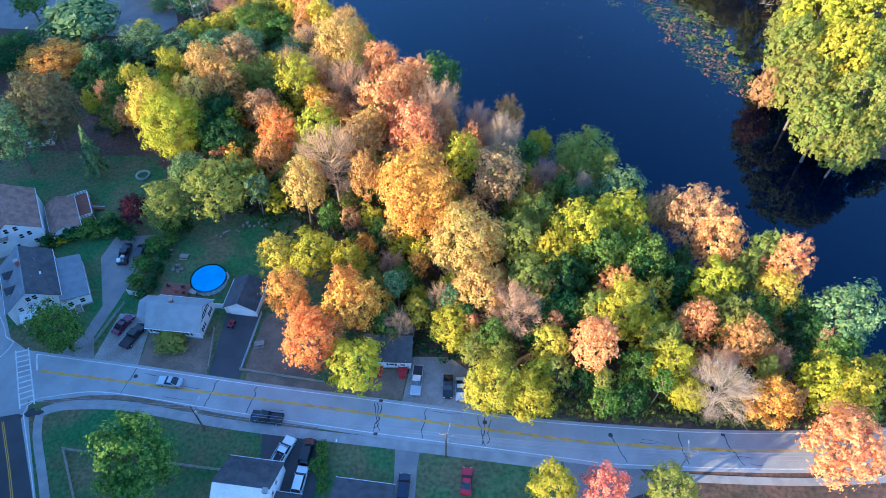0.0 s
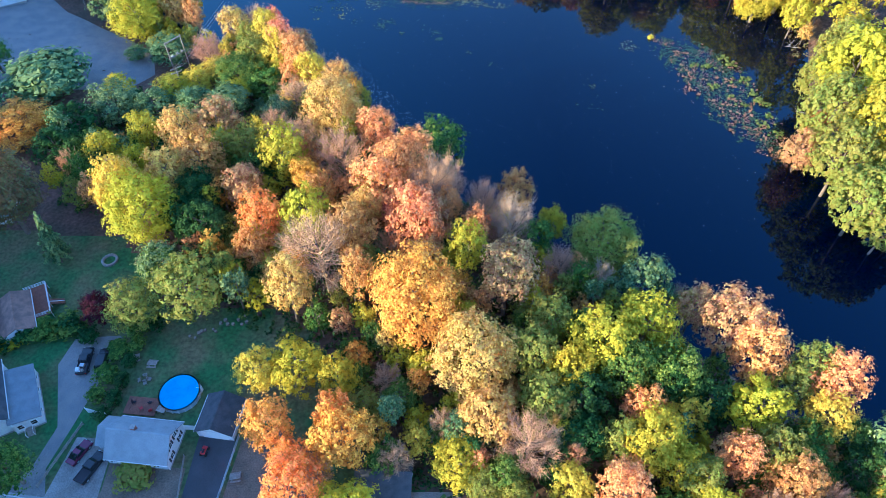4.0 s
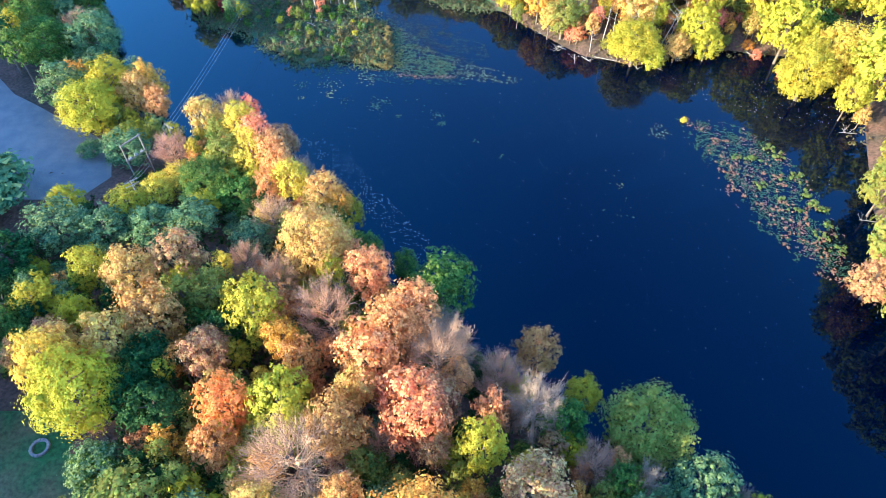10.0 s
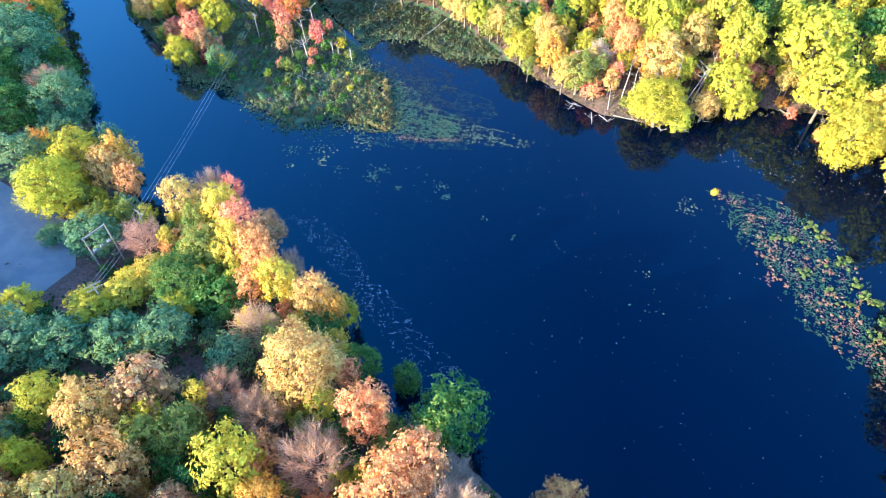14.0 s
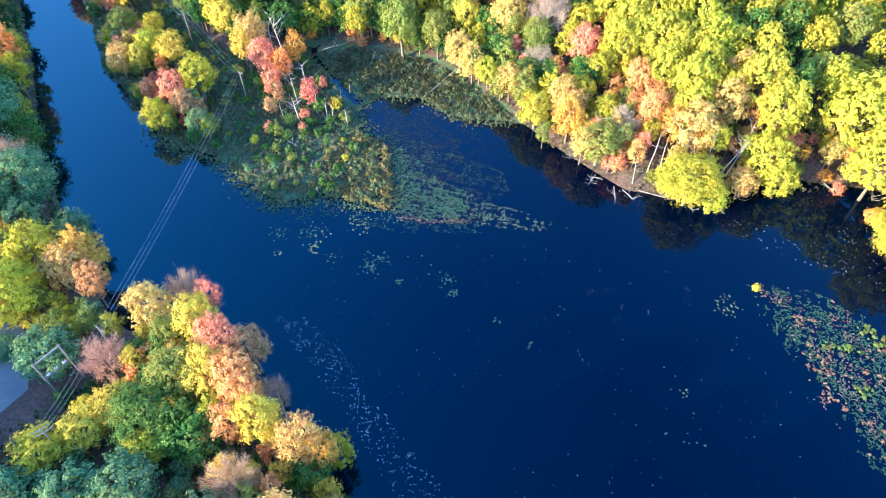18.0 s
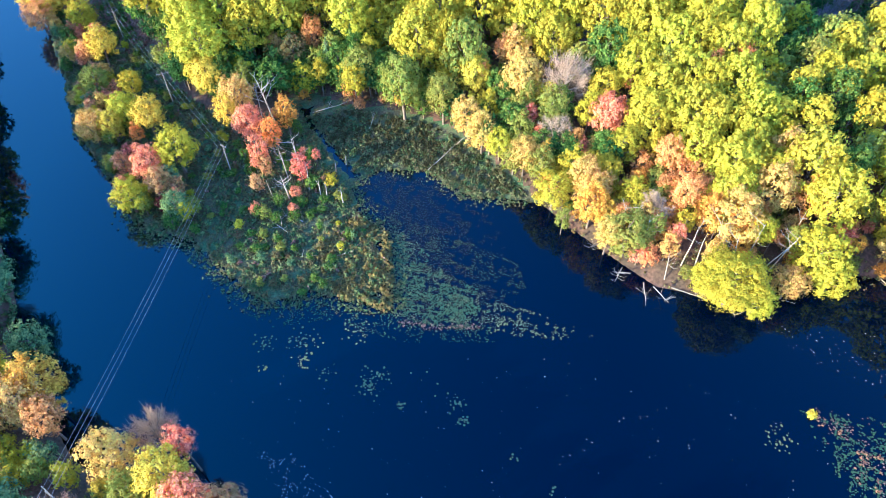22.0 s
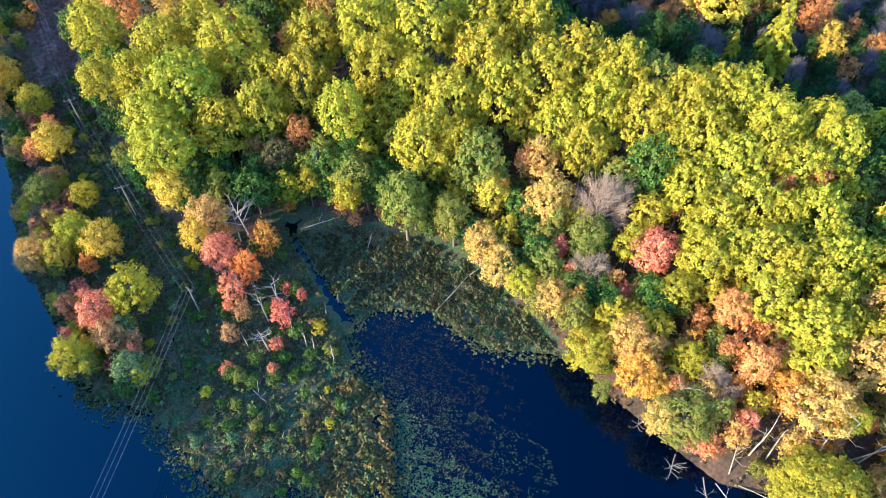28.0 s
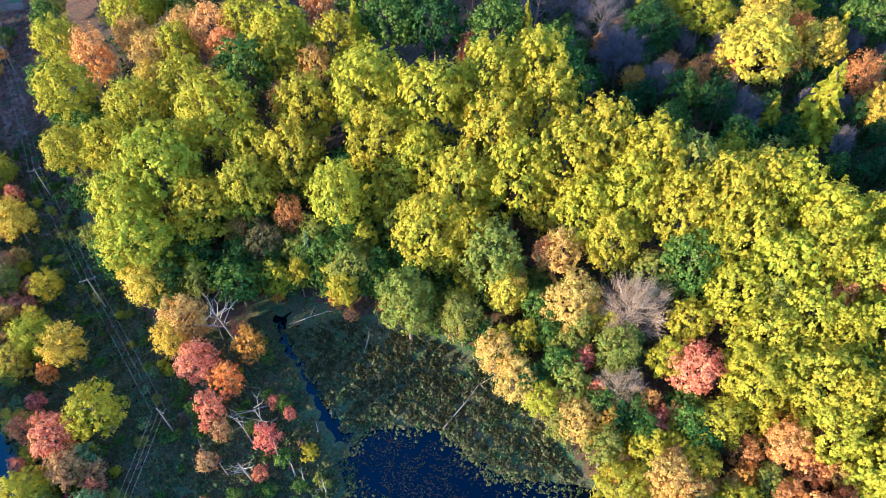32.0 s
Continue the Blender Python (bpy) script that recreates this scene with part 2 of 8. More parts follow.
FOREST = [(-190, 520), (-142, 431), (-126, 396), (-112, 362), (-96, 338), (-84, 318), (-71, 305), (-60, 297), (-51, 303), (-45, 312), (-35, 307), (-25, 304), (-15, 302),
          (-6, 298), (3, 289), (9, 281), (14, 275), (19, 266), (25, 257), (36, 245), (42, 239), (50, 237), (56, 234), (65, 236), (77, 244), (90, 241),
          (104, 238), (112, 229), (114, 214), (108, 200), (100, 177), (96, 155), (97, 136), (107, 128), (130, 124), (1500, 100), (1500, 1500), (-1500, 1500)]


def signed_distance(poly, x, y):
    """Distance to the outline, positive inside, for arrays of places."""
    x, y = np.asarray(x, float), np.asarray(y, float)
    best, inside = np.full(x.shape, 1e18), np.zeros(x.shape, bool)
    for (ax, ay), (bx, by) in zip(poly, poly[1:] + poly[:1]):
        dx, dy = bx - ax, by - ay
        t = np.clip(((x - ax) * dx + (y - ay) * dy) / (dx * dx + dy * dy), 0, 1)
        best = np.minimum(best, (ax + t * dx - x) ** 2 + (ay + t * dy - y) ** 2)
        if dy:
            inside ^= ((ay > y) != (by > y)) & (x < ax + (y - ay) / dy * dx)
    return np.where(inside, 1, -1) * np.sqrt(best)


def ground_height(x, y):
    x, y = np.asarray(x, float), np.asarray(y, float)
    near, far, wood = (signed_distance(p, x, y) for p in (NEAR_BANK, FAR_BANK, FOREST))
    rolls = 0.25 * np.sin(x * 0.31 + 1.3 * np.sin(y * 0.17)) * np.sin(y * 0.27 + 0.8)
    z_near = np.minimum(-0.3 + 0.5 * near, 0.3 + 7.7 * (1 - np.exp(-np.maximum(near, 0) / 26))) + rolls * np.clip((y - 112) / 20, 0, 1) * (near > 3)
    marsh = 0.22 + 0.22 * np.sin(x * 0.9 + 2 * np.sin(y * 0.4)) * np.sin(y * 0.8 + np.sin(x * 0.5)) + 0.15 * np.sin(x * 2.1 + y) * np.sin(y * 1.7)
    z_far = np.where(wood > 0, np.maximum(marsh, 0.5 + 11.0 * (1 - np.exp(-np.maximum(wood, 0) / 45)) + rolls), marsh)
    z_far = np.minimum(-0.3 + 0.45 * far, z_far)
    z = np.where(near > 0, z_near, np.where(far > 0, z_far, np.maximum(-2.5, -0.3 + 0.25 * np.maximum(near, far))))
    # the little stream through the marsh
    stream = [(-43, 305), (-41.3, 299.6), (-35.8, 292.9), (-31.4, 284.2), (-26.4, 277.3)]
    d = np.full(x.shape, 1e9)
    for (ax, ay), (bx, by) in zip(stream, stream[1:]):
        t = np.clip(((x - ax) * (bx - ax) + (y - ay) * (by - ay)) / ((bx - ax) ** 2 + (by - ay) ** 2), 0, 1)
        d = np.minimum(d, np.hypot(ax + t * (bx - ax) - x, ay + t * (by - ay) - y))
    return np.where((d < 1.6) & (z < 1.2), np.minimum(z, -0.35 + 0.3 * d), z)


def height(x, y):
    return float(ground_height(np.array([x]), np.array([y]))[0])


def mesh_of(name, verts, faces, smooth=False):
    """A mesh from arrays: verts (n, 3) and faces (m, k) of one size k."""
    me = bpy.data.meshes.new(name)
    verts, faces = np.asarray(verts, np.float32), np.asarray(faces, np.int32)
    m, k = faces.shape
    me.vertices.add(len(verts)), me.loops.add(m * k), me.polygons.add(m)
    me.vertices.foreach_set("co", verts.ravel())
    me.loops.foreach_set("vertex_index", faces.ravel())
    me.polygons.foreach_set("loop_start", np.arange(0, m * k, k, dtype=np.int32))
    me.polygons.foreach_set("use_smooth", np.full(m, smooth))
    me.update(calc_edges=True)
    return me


def spread(lo, hi, step, out):
    """Grid lines: even between lo and hi, then ever wider out to the horizon."""
    core = list(np.arange(lo, hi + step, step))
    a, b, s = [], [], step
    while s < 700:
        s *= 1.5
        a.append((a[-1] if a else lo) - s), b.append((b[-1] if b else core[-1]) + s)
    return np.array(a[::-1] + core + b)


gx, gy = spread(-170, 150, 1.6, 2400), spread(20, 440, 1.6, 2400)
GX, GY = np.meshgrid(gx, gy)
GZ = ground_height(GX, GY)
nx, ny = len(gx), len(gy)
quad = (np.arange(ny - 1)[:, None] * nx + np.arange(nx - 1)[None, :]).ravel()
ground_mesh = mesh_of("ground", np.stack([GX, GY, GZ], -1).reshape(-1, 3), np.stack([quad, quad + 1, quad + nx + 1, quad + nx], -1), True)
for m in (LITTER, LAWN, MUD):
    ground_mesh.materials.append(m)
cx, cy = (GX[:-1, :-1] + 0.8).ravel(), (GY[:-1, :-1] + 0.8).ravel()
LAWNS = [[(-140, 20), (-140, 75), (-118, 112), (-100, 124), (-70, 122), (-62, 110), (-57, 104), (-46, 103), (-36, 104), (-27, 98), (-16, 84), (-12, 68), (10, 62), (24, 52), (30, 20)]]
kind = np.zeros(len(cx), np.int32)
for lawn in LAWNS:
    kind[signed_distance(lawn, cx, cy) > 0] = 1
kind[(signed_distance(FAR_BANK, cx, cy) > -3) & (signed_distance(FOREST, cx, cy) < 1)] = 2
ground_mesh.polygons.foreach_set("material_index", kind)
ground = tagged(new("ground", ground_mesh), "rolling earth with lawns, leaf litter and marsh mud", "ground", kind="structure")

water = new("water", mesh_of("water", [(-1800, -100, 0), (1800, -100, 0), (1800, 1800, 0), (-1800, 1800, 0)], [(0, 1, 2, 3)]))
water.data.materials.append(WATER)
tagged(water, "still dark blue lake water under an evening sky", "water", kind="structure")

# ---- building helpers ----
WHITE_WALL = mat("white_siding", (0.74, 0.75, 0.76), 0.7, second=(0.66, 0.67, 0.68), scale=0.6, vary=0.06, bump=0.2)
WHITE_TRIM = mat("white_trim", (0.8, 0.8, 0.79), 0.5, scale=2, vary=0.05, bump=0.05)
DARK_ROOF = mat("charcoal_shingles", (0.055, 0.058, 0.065), 0.9, second=(0.085, 0.085, 0.09), scale=0.8, fine=14, vary=0.25, bump=0.5)
BROWN_ROOF = mat("brown_shingles", (0.32, 0.19, 0.14), 0.9, second=(0.19, 0.125, 0.10), scale=0.8, fine=14, vary=0.2, bump=0.5)
GREY_ROOF = mat("grey_shingles", (0.33, 0.35, 0.36), 0.85, second=(0.28, 0.30, 0.31), scale=0.6, fine=14, vary=0.12, bump=0.4)
SLATE_ROOF = mat("slate_grey_shingles", (0.17, 0.19, 0.21), 0.85, second=(0.21, 0.23, 0.25), scale=0.6, fine=14, vary=0.15, bump=0.4)
# pale metal; on h6 its colour also carries the front slope's sunlight
PALE_AND_SUNLIT_ROOF = mat("pale_metal_and_sunlit_roof", (0.74, 0.72, 0.68), 0.5, second=(0.66, 0.64, 0.60), scale=0.6, vary=0.08, bump=0.1)
BRICK = mat("brick", (0.30, 0.13, 0.09), 0.9, second=(0.24, 0.10, 0.075), scale=2, vary=0.25, bump=0.4)
CONCRETE = mat("concrete", (0.36, 0.35, 0.33), 0.9, second=(0.29, 0.28, 0.27), scale=0.5, fine=20, vary=0.12, bump=0.2)
GLASS = mat("window_glass", (0.02, 0.025, 0.03), 0.06, vary=0.1, bump=0.0, specular=0.8)
DECK_WOOD = mat("stained_deck_boards", (0.26, 0.11, 0.07), 0.8, second=(0.20, 0.09, 0.06), scale=1.2, vary=0.2, bump=0.3)
GREY_WOOD = mat("weathered_wood", (0.33, 0.30, 0.26), 0.9, second=(0.25, 0.22, 0.19), scale=1.5, vary=0.25, bump=0.4)
POLE_WOOD = mat("creosoted_pole", (0.10, 0.075, 0.055), 0.9, second=(0.15, 0.12, 0.10), scale=1.5, vary=0.25, bump=0.4)
METAL = mat("galvanised_metal", (0.55, 0.56, 0.57), 0.4, 0.7, scale=2, vary=0.1, bump=0.05)
RED_PAINT = mat("red_paint", (0.45, 0.03, 0.035), 0.5, scale=2, vary=0.15, bump=0.1)
SHUTTER = mat("dark_shutter", (0.03, 0.025, 0.03), 0.6, scale=3, vary=0.1)
POOL_WATER = mat("pool_water", (0.015, 0.30, 0.62), 0.08, second=(0.02, 0.36, 0.68), scale=0.5, vary=0.06, bump=0.06)
POOL_WALL = mat("pool_wall", (0.55, 0.60, 0.66), 0.5, scale=1.0, vary=0.1)
RUBBER = mat("tyre_rubber", (0.02, 0.02, 0.02), 0.85, scale=6, vary=0.2)
WIRE = mat("aluminium_wire", (0.42, 0.42, 0.43), 0.5, 0.5, vary=0.1)
WHITE_LINE = mat("white_road_paint", (0.74, 0.74, 0.72), 0.8, second=(0.60, 0.60, 0.58), scale=0.7, fine=10, vary=0.12, bump=0.1)
YELLOW_LINE = mat("yellow_road_paint", (0.72, 0.42, 0.05), 0.8, second=(0.52, 0.31, 0.05), scale=0.7, fine=10, vary=0.12, bump=0.1)
TAR = mat("crack_sealer", (0.045, 0.045, 0.05), 0.7, scale=2, vary=0.1)
IRON = mat("cast_iron", (0.08, 0.07, 0.065), 0.7, 0.3, scale=5, vary=0.2, bump=0.3)
DIRT = mat("bare_dirt", (0.22, 0.165, 0.12), 0.95, second=(0.15, 0.12, 0.085), scale=0.35, fine=12, vary=0.3, bump=0.4)
LAMP_GLASS = mat("lamp_lens", (0.7, 0.7, 0.68), 0.2, vary=0.05, bump=0.0)
TAIL_GLASS = mat("tail_lens", (0.4, 0.02, 0.02), 0.2, vary=0.05, bump=0.0)


def thing(name, x, y, turn=0.0, label="", category="", group="", z=None):
    """An empty at a thing's base, to carry its parts."""
    root = new(name)
    root.empty_display_size = 0.4
    root.matrix_world = pose(x, y, height(x, y) if z is None else z, 0, 0, turn)
    return tagged(root, label, category, group)


def part(name, bm, material, parent, label="", smooth=False):
    """Links a bmesh, or a mesh, as one part under a thing or under a part."""
    if isinstance(bm, bmesh.types.BMesh):
        me = bpy.data.meshes.new(name)
        bm.normal_update()
        bm.to_mesh(me)
        bm.free()
    else:
        me = bm
    if not me.materials:
        me.materials.append(material)
    if smooth:
        me.polygons.foreach_set("use_smooth", np.full(len(me.polygons), True))
    ob = new(name, me)
    ob.parent = parent
    if label:
        tagged(ob, label)
    return ob


def boxes(*specs, bevel=0.0):
    """Boxes in one bmesh: (cx, cy, cz, sx, sy, sz[, turn about z in degrees])."""
    bm = bmesh.new()
    for s in specs:
        m = Matrix.LocRotScale(s[:3], Euler((0, 0, radians(s[6] if len(s) > 6 else 0))), s[3:6])
        bmesh.ops.create_cube(bm, size=1, matrix=m)
    if bevel:
        bmesh.ops.bevel(bm, geom=bm.edges[:], offset=bevel, segments=1, affect="EDGES")
    return bm


def slab(corners, thick):
    """A flat panel from its corners, thickened downwards along its normal."""
    bm = bmesh.new()
    c = [Vector(p) for p in corners]
    n = (c[1] - c[0]).cross(c[2] - c[0]).normalized()
    if n.z < 0:
        n = -n
    top, low = [bm.verts.new(p) for p in c], [bm.verts.new(p - n * thick) for p in c]
    bm.faces.new(top), bm.faces.new(low[::-1])
    k = len(c)
    for i in range(k):
        bm.faces.new((top[i], low[i], low[(i + 1) % k], top[(i + 1) % k]))
    bmesh.ops.recalc_face_normals(bm, faces=bm.faces[:])
    return bm


def rod(a, b, r0, r1=None, sides=8):
    bm = bmesh.new()
    a, b = Vector(a), Vector(b)
    d = b - a
    m = Matrix.Translation((a + b) / 2) @ d.to_track_quat("Z", "Y").to_matrix().to_4x4()
    bmesh.ops.create_cone(bm, cap_ends=True, segments=sides, radius1=r0, radius2=r0 if r1 is None else r1, depth=d.length, matrix=m)
    return bm


def drape(poly, dz, cell=2.5):
    """A flat area laid over the ground, dz above it."""
    bm = bmesh.new()
    bm.faces.new([bm.verts.new((x, y, 0)) for x, y in poly])
    for axis, k in ((0, (1, 0, 0)), (1, (0, 1, 0))):
        lo, hi = min(p[axis] for p in poly), max(p[axis] for p in poly)
        for v in np.arange(math.floor(lo / cell) * cell + cell, hi, cell):
            co = (v, 0, 0) if axis == 0 else (0, v, 0)
            bmesh.ops.bisect_plane(bm, geom=bm.verts[:] + bm.edges[:] + bm.faces[:], plane_co=co, plane_no=k)
    z = ground_height([v.co.x for v in bm.verts], [v.co.y for v in bm.verts])
    for v, h in zip(bm.verts, z):
        v.co.z = h + dz
    bmesh.ops.recalc_face_normals(bm, faces=bm.faces[:])
    if bm.faces and sum(f.normal.z for f in bm.faces) < 0:
        bmesh.ops.reverse_faces(bm, faces=bm.faces[:])
    return bm


def smooth_line(pts, step=1.5):
    """A curve through the points (Catmull-Rom), sampled about every step metres."""
    P = [Vector((*p, 0)) if len(p) == 2 else Vector(p) for p in pts]
    P = [P[0] * 2 - P[1]] + P + [P[-1] * 2 - P[-2]]
    out = []
    for i in range(1, len(P) - 2):
        n = max(1, int((P[i + 1] - P[i]).length / step))
        for k in range(n):
            t = k / n
            out.append(0.5 * (2 * P[i] + (P[i + 1] - P[i - 1]) * t + (2 * P[i - 1] - 5 * P[i] + 4 * P[i + 1] - P[i + 2]) * t * t + (3 * P[i] - P[i - 1] - 3 * P[i + 1] + P[i + 2]) * t ** 3))
    return out + [P[-2]]


def ribbon(pts, width, dz, step=1.5, curve=True, jitter=0.0, seed=0):
    """A painted line or a narrow strip on the ground along pts."""
    g = np.random.default_rng(seed)
    L = smooth_line(pts, step) if curve else [Vector((*p, 0)) for p in pts]
    bm, rows = bmesh.new(), []
    for i, p in enumerate(L):
        d = (L[min(i + 1, len(L) - 1)] - L[max(i - 1, 0)]).normalized()
        n = Vector((-d.y, d.x, 0)) * width / 2 * (1 + jitter * g.normal())
        q = p + n.normalized() * jitter * g.normal()
        z = ground_height([q.x - n.x, q.x + n.x], [q.y - n.y, q.y + n.y])
        rows.append((bm.verts.new((q.x - n.x, q.y - n.y, z[0] + dz)), bm.verts.new((q.x + n.x, q.y + n.y, z[1] + dz))))
    for a, b in zip(rows, rows[1:]):
        bm.faces.new((a[0], b[0], b[1], a[1]))
    bmesh.ops.recalc_face_normals(bm, faces=bm.faces[:])
    if sum(f.normal.z for f in bm.faces) < 0:
        bmesh.ops.reverse_faces(bm, faces=bm.faces[:])
    return bm


def laid(name, bm, material, label, category, kind="structure", parent=None):
    ob = part(name, bm, material, parent)
    return tagged(ob, label, category, kind=kind) if parent is None else ob


# ---- the road and its edges ----
TOP = [(-90, 68.5), (-77, 66.2), (-56.4, 63.2), (-34.7, 59.8), (-13.7, 56.9), (1.6, 54.8), (16.7, 52.9), (31.6, 51.8), (46.6, 51.2), (65.2, 51.5), (100, 54), (180, 60)]
MID = [(-75, 62.6), (-50, 59.2), (-30.7, 56.6), (-8.4, 53.5), (21.3, 49.5), (31, 48.7), (45.8, 48.0), (64, 48.2), (100, 50.6), (180, 56)]
LOW = [(-73, 57.0), (-64.2, 58.3), (-54.7, 57.3), (-38.8, 54.6), (-12.2, 50.5), (11.3, 47.4), (21.8, 46.0), (32.3, 45.0), (62.5, 44.7), (100, 47), (180, 52)]
edge_top, edge_low = smooth_line(TOP, 2.5), smooth_line([(-90, 60.5)] + LOW, 2.5)
road_poly = [(p.x, p.y + 0.6) for p in edge_top] + [(p.x, p.y - 0.7) for p in edge_low[::-1]]
road = laid("road", drape(road_poly, 0.05), ASPHALT, "worn grey two-lane asphalt road with sealed cracks", "road")
laid("white_edge_line", ribbon([(-77, 66.2)] + TOP[2:], 0.16, 0.062), WHITE_LINE, "", "", parent=road)
laid("white_edge_line", ribbon(LOW, 0.16, 0.062), WHITE_LINE, "", "", parent=road)
for off in (-0.14, 0.14):
    laid("yellow_centre_line", ribbon([(x, y + off) for x, y in MID], 0.2, 0.062), YELLOW_LINE, "", "", parent=road)
laid("stop_line", ribbon([(-76.9, 66.1), (-76.6, 65.0), (-75.6, 62.7)], 0.3, 0.062, curve=False), WHITE_LINE, "", "", parent=road)
# the crossing: two rails with rungs
A0, A1, B0, B1 = Vector((-81.4, 67.0)), Vector((-75.6, 54.9)), Vector((-79.2, 67.6)), Vector((-73.4, 55.9))
for a, b in ((A0, A1), (B0, B1)):
    laid("crossing_rail", ribbon([tuple(a), tuple(b)], 0.25, 0.064), WHITE_LINE, "", "", parent=road)
for i in range(11):
    t = (i + 0.4) / 11
    laid("crossing_bar", ribbon([tuple(A0.lerp(A1, t)), tuple(B0.lerp(B1, t))], 0.28, 0.066, curve=False), WHITE_LINE, "", "", parent=road)
for n, (x0, y0, x1, y1) in enumerate([(-57.2, 63.2, -58.6, 57.9), (-41.5, 60.8, -42.9, 55.5), (-33.9, 59.4, -35.0, 54.2), (-11.4, 56.2, -12.1, 50.7), (-12.4, 56.2, -11.4, 50.8), (-10.9, 55.8, -11.9, 51.2), (-3.2, 55.2, -3.8, 49.4),
                                      (6.2, 53.9, 7.2, 48.2), (7.6, 53.6, 6.6, 48.3), (8.4, 53.2, 7.6, 48.6), (29.2, 50.6, 31.6, 45.4), (41.4, 50.9, 42.0, 45.2), (49.4, 50.9, 51.4, 45.0)]):
    pts = [(x0 + (x1 - x0) * k / 7, y0 + (y1 - y0) * k / 7) for k in range(8)]
    laid("sealed_crack", ribbon(pts, 0.14, 0.058, curve=False, jitter=0.16, seed=n), TAR, "", "", parent=road)
for n in range(14):
    g = np.random.default_rng(100 + n)
    x = g.uniform(-70, 55)
    y = np.interp(x, [p[0] for p in MID], [p[1] for p in MID]) + g.uniform(-3, 3)
    laid("sealed_crack", ribbon([(x + k * 0.9, y - 0.13 * k * 0.9) for k in range(int(g.uniform(3, 9)))], 0.07, 0.057, curve=False, jitter=0.08, seed=n), TAR, "", "", parent=road)
laid("side_road", drape([(-83.5, 69.8), (-79.5, 67.2), (-74.2, 55.0), (-72.4, 51), (-66.5, 39), (-58, 20), (-72, 20), (-82, 52), (-100, 66), (-112, 100), (-104, 104)], 0.054), ASPHALT, "grey asphalt side road meeting the main road", "road")
fresh = laid("resurfaced_road", drape([(-80.2, 53.0), (-75.2, 54.0), (-67.0, 39), (-58.4, 20), (-67, 20), (-75, 39)], 0.062), NEW_ASPHALT, "dark freshly resurfaced side road", "road")
for off in (-0.15, 0.15):
    laid("yellow_centre_line", ribbon([(-77.6 + off, 52.4), (-70.4 + off, 39), (-61.5 + off, 20)], 0.13, 0.07), YELLOW_LINE, "", "", parent=fresh)
laid("white_edge_line", ribbon([(-73.2, 57.0), (-74.4, 55.6), (-74.6, 54.0), (-66.8, 39), (-58, 20)], 0.16, 0.072), WHITE_LINE, "", "", parent=fresh)
laid("white_edge_line", ribbon([(-104, 93), (-88, 75.2), (-84.4, 70), (-82.5, 68.9), (-85, 64.5), (-95, 63)], 0.18, 0.068), WHITE_LINE, "", "", parent=fresh)
verge = laid("dirt_verge", ribbon([(-72, 56.1), (-60, 57.2), (-50, 55.8), (-38.5, 53.4), (-22, 51.0)], 0.9, 0.07), DIRT, "strip of bare dirt and fallen leaves along the kerb", "verge")
walk_pts = [(-71.5, 54.2), (-68, 55.4), (-60, 55.6), (-53.8, 54.9), (-38.1, 52.0), (-22, 49.9), (-8.2, 48.3), (11.2, 45.8), (20, 44.6)]
pavement = laid("pavement", ribbon(walk_pts, 1.7, 0.12), CONCRETE, "grey asphalt footway beside the road", "pavement")
laid("kerb", ribbon([(x, y + 0.9) for x, y in walk_pts], 0.16, 0.16), CONCRETE, "", "", parent=pavement)
laid("footway", ribbon([(-71.6, 54.0), (-70.6, 50), (-65.0, 39), (-57, 22)], 1.5, 0.1), CONCRETE, "", "", parent=pavement)
laid("footway", ribbon([(36, 43.2), (46, 42.6), (62, 42.4), (80, 43.4)], 1.4, 0.1), CONCRETE, "", "", parent=pavement)
for poly in ([(-74.4, 53.8), (-73.8, 54.9), (-73.0, 55.0), (-72.6, 54.4), (-71.4, 54.6), (-70.9, 54.2), (-71.6, 53.7), (-72.8, 53.6), (-73.6, 53.2)], [(-75.3, 53.2), (-75.0, 53.7), (-74.5, 53.6), (-74.6, 53.1)]):
    laid("tar_patch", drape(poly, 0.15), TAR, "", "", parent=pavement)
for x, y in ((-11.2, 56.7), (-11.8, 50.3), (49.5, 50.8)):
    laid("storm_drain", boxes((x, y, height(x, y) + 0.05, 0.7, 0.5, 0.05, -8), *[(x + k * 0.11 - 0.27, y, height(x, y) + 0.085, 0.05, 0.42, 0.03, -8) for k in range(6)]), IRON, "", "", parent=road)
for x, y in ((7.4, 52.6), (29.4, 50.4), (-56.9, 61.5)):
    bm = bmesh.new()
    bmesh.ops.create_cone(bm, cap_ends=True, segments=16, radius1=0.42, radius2=0.40, depth=0.04, matrix=Matrix.Translation((x, y, height(x, y) + 0.06)))
    laid("manhole_cover", bm, IRON, "", "", parent=road)

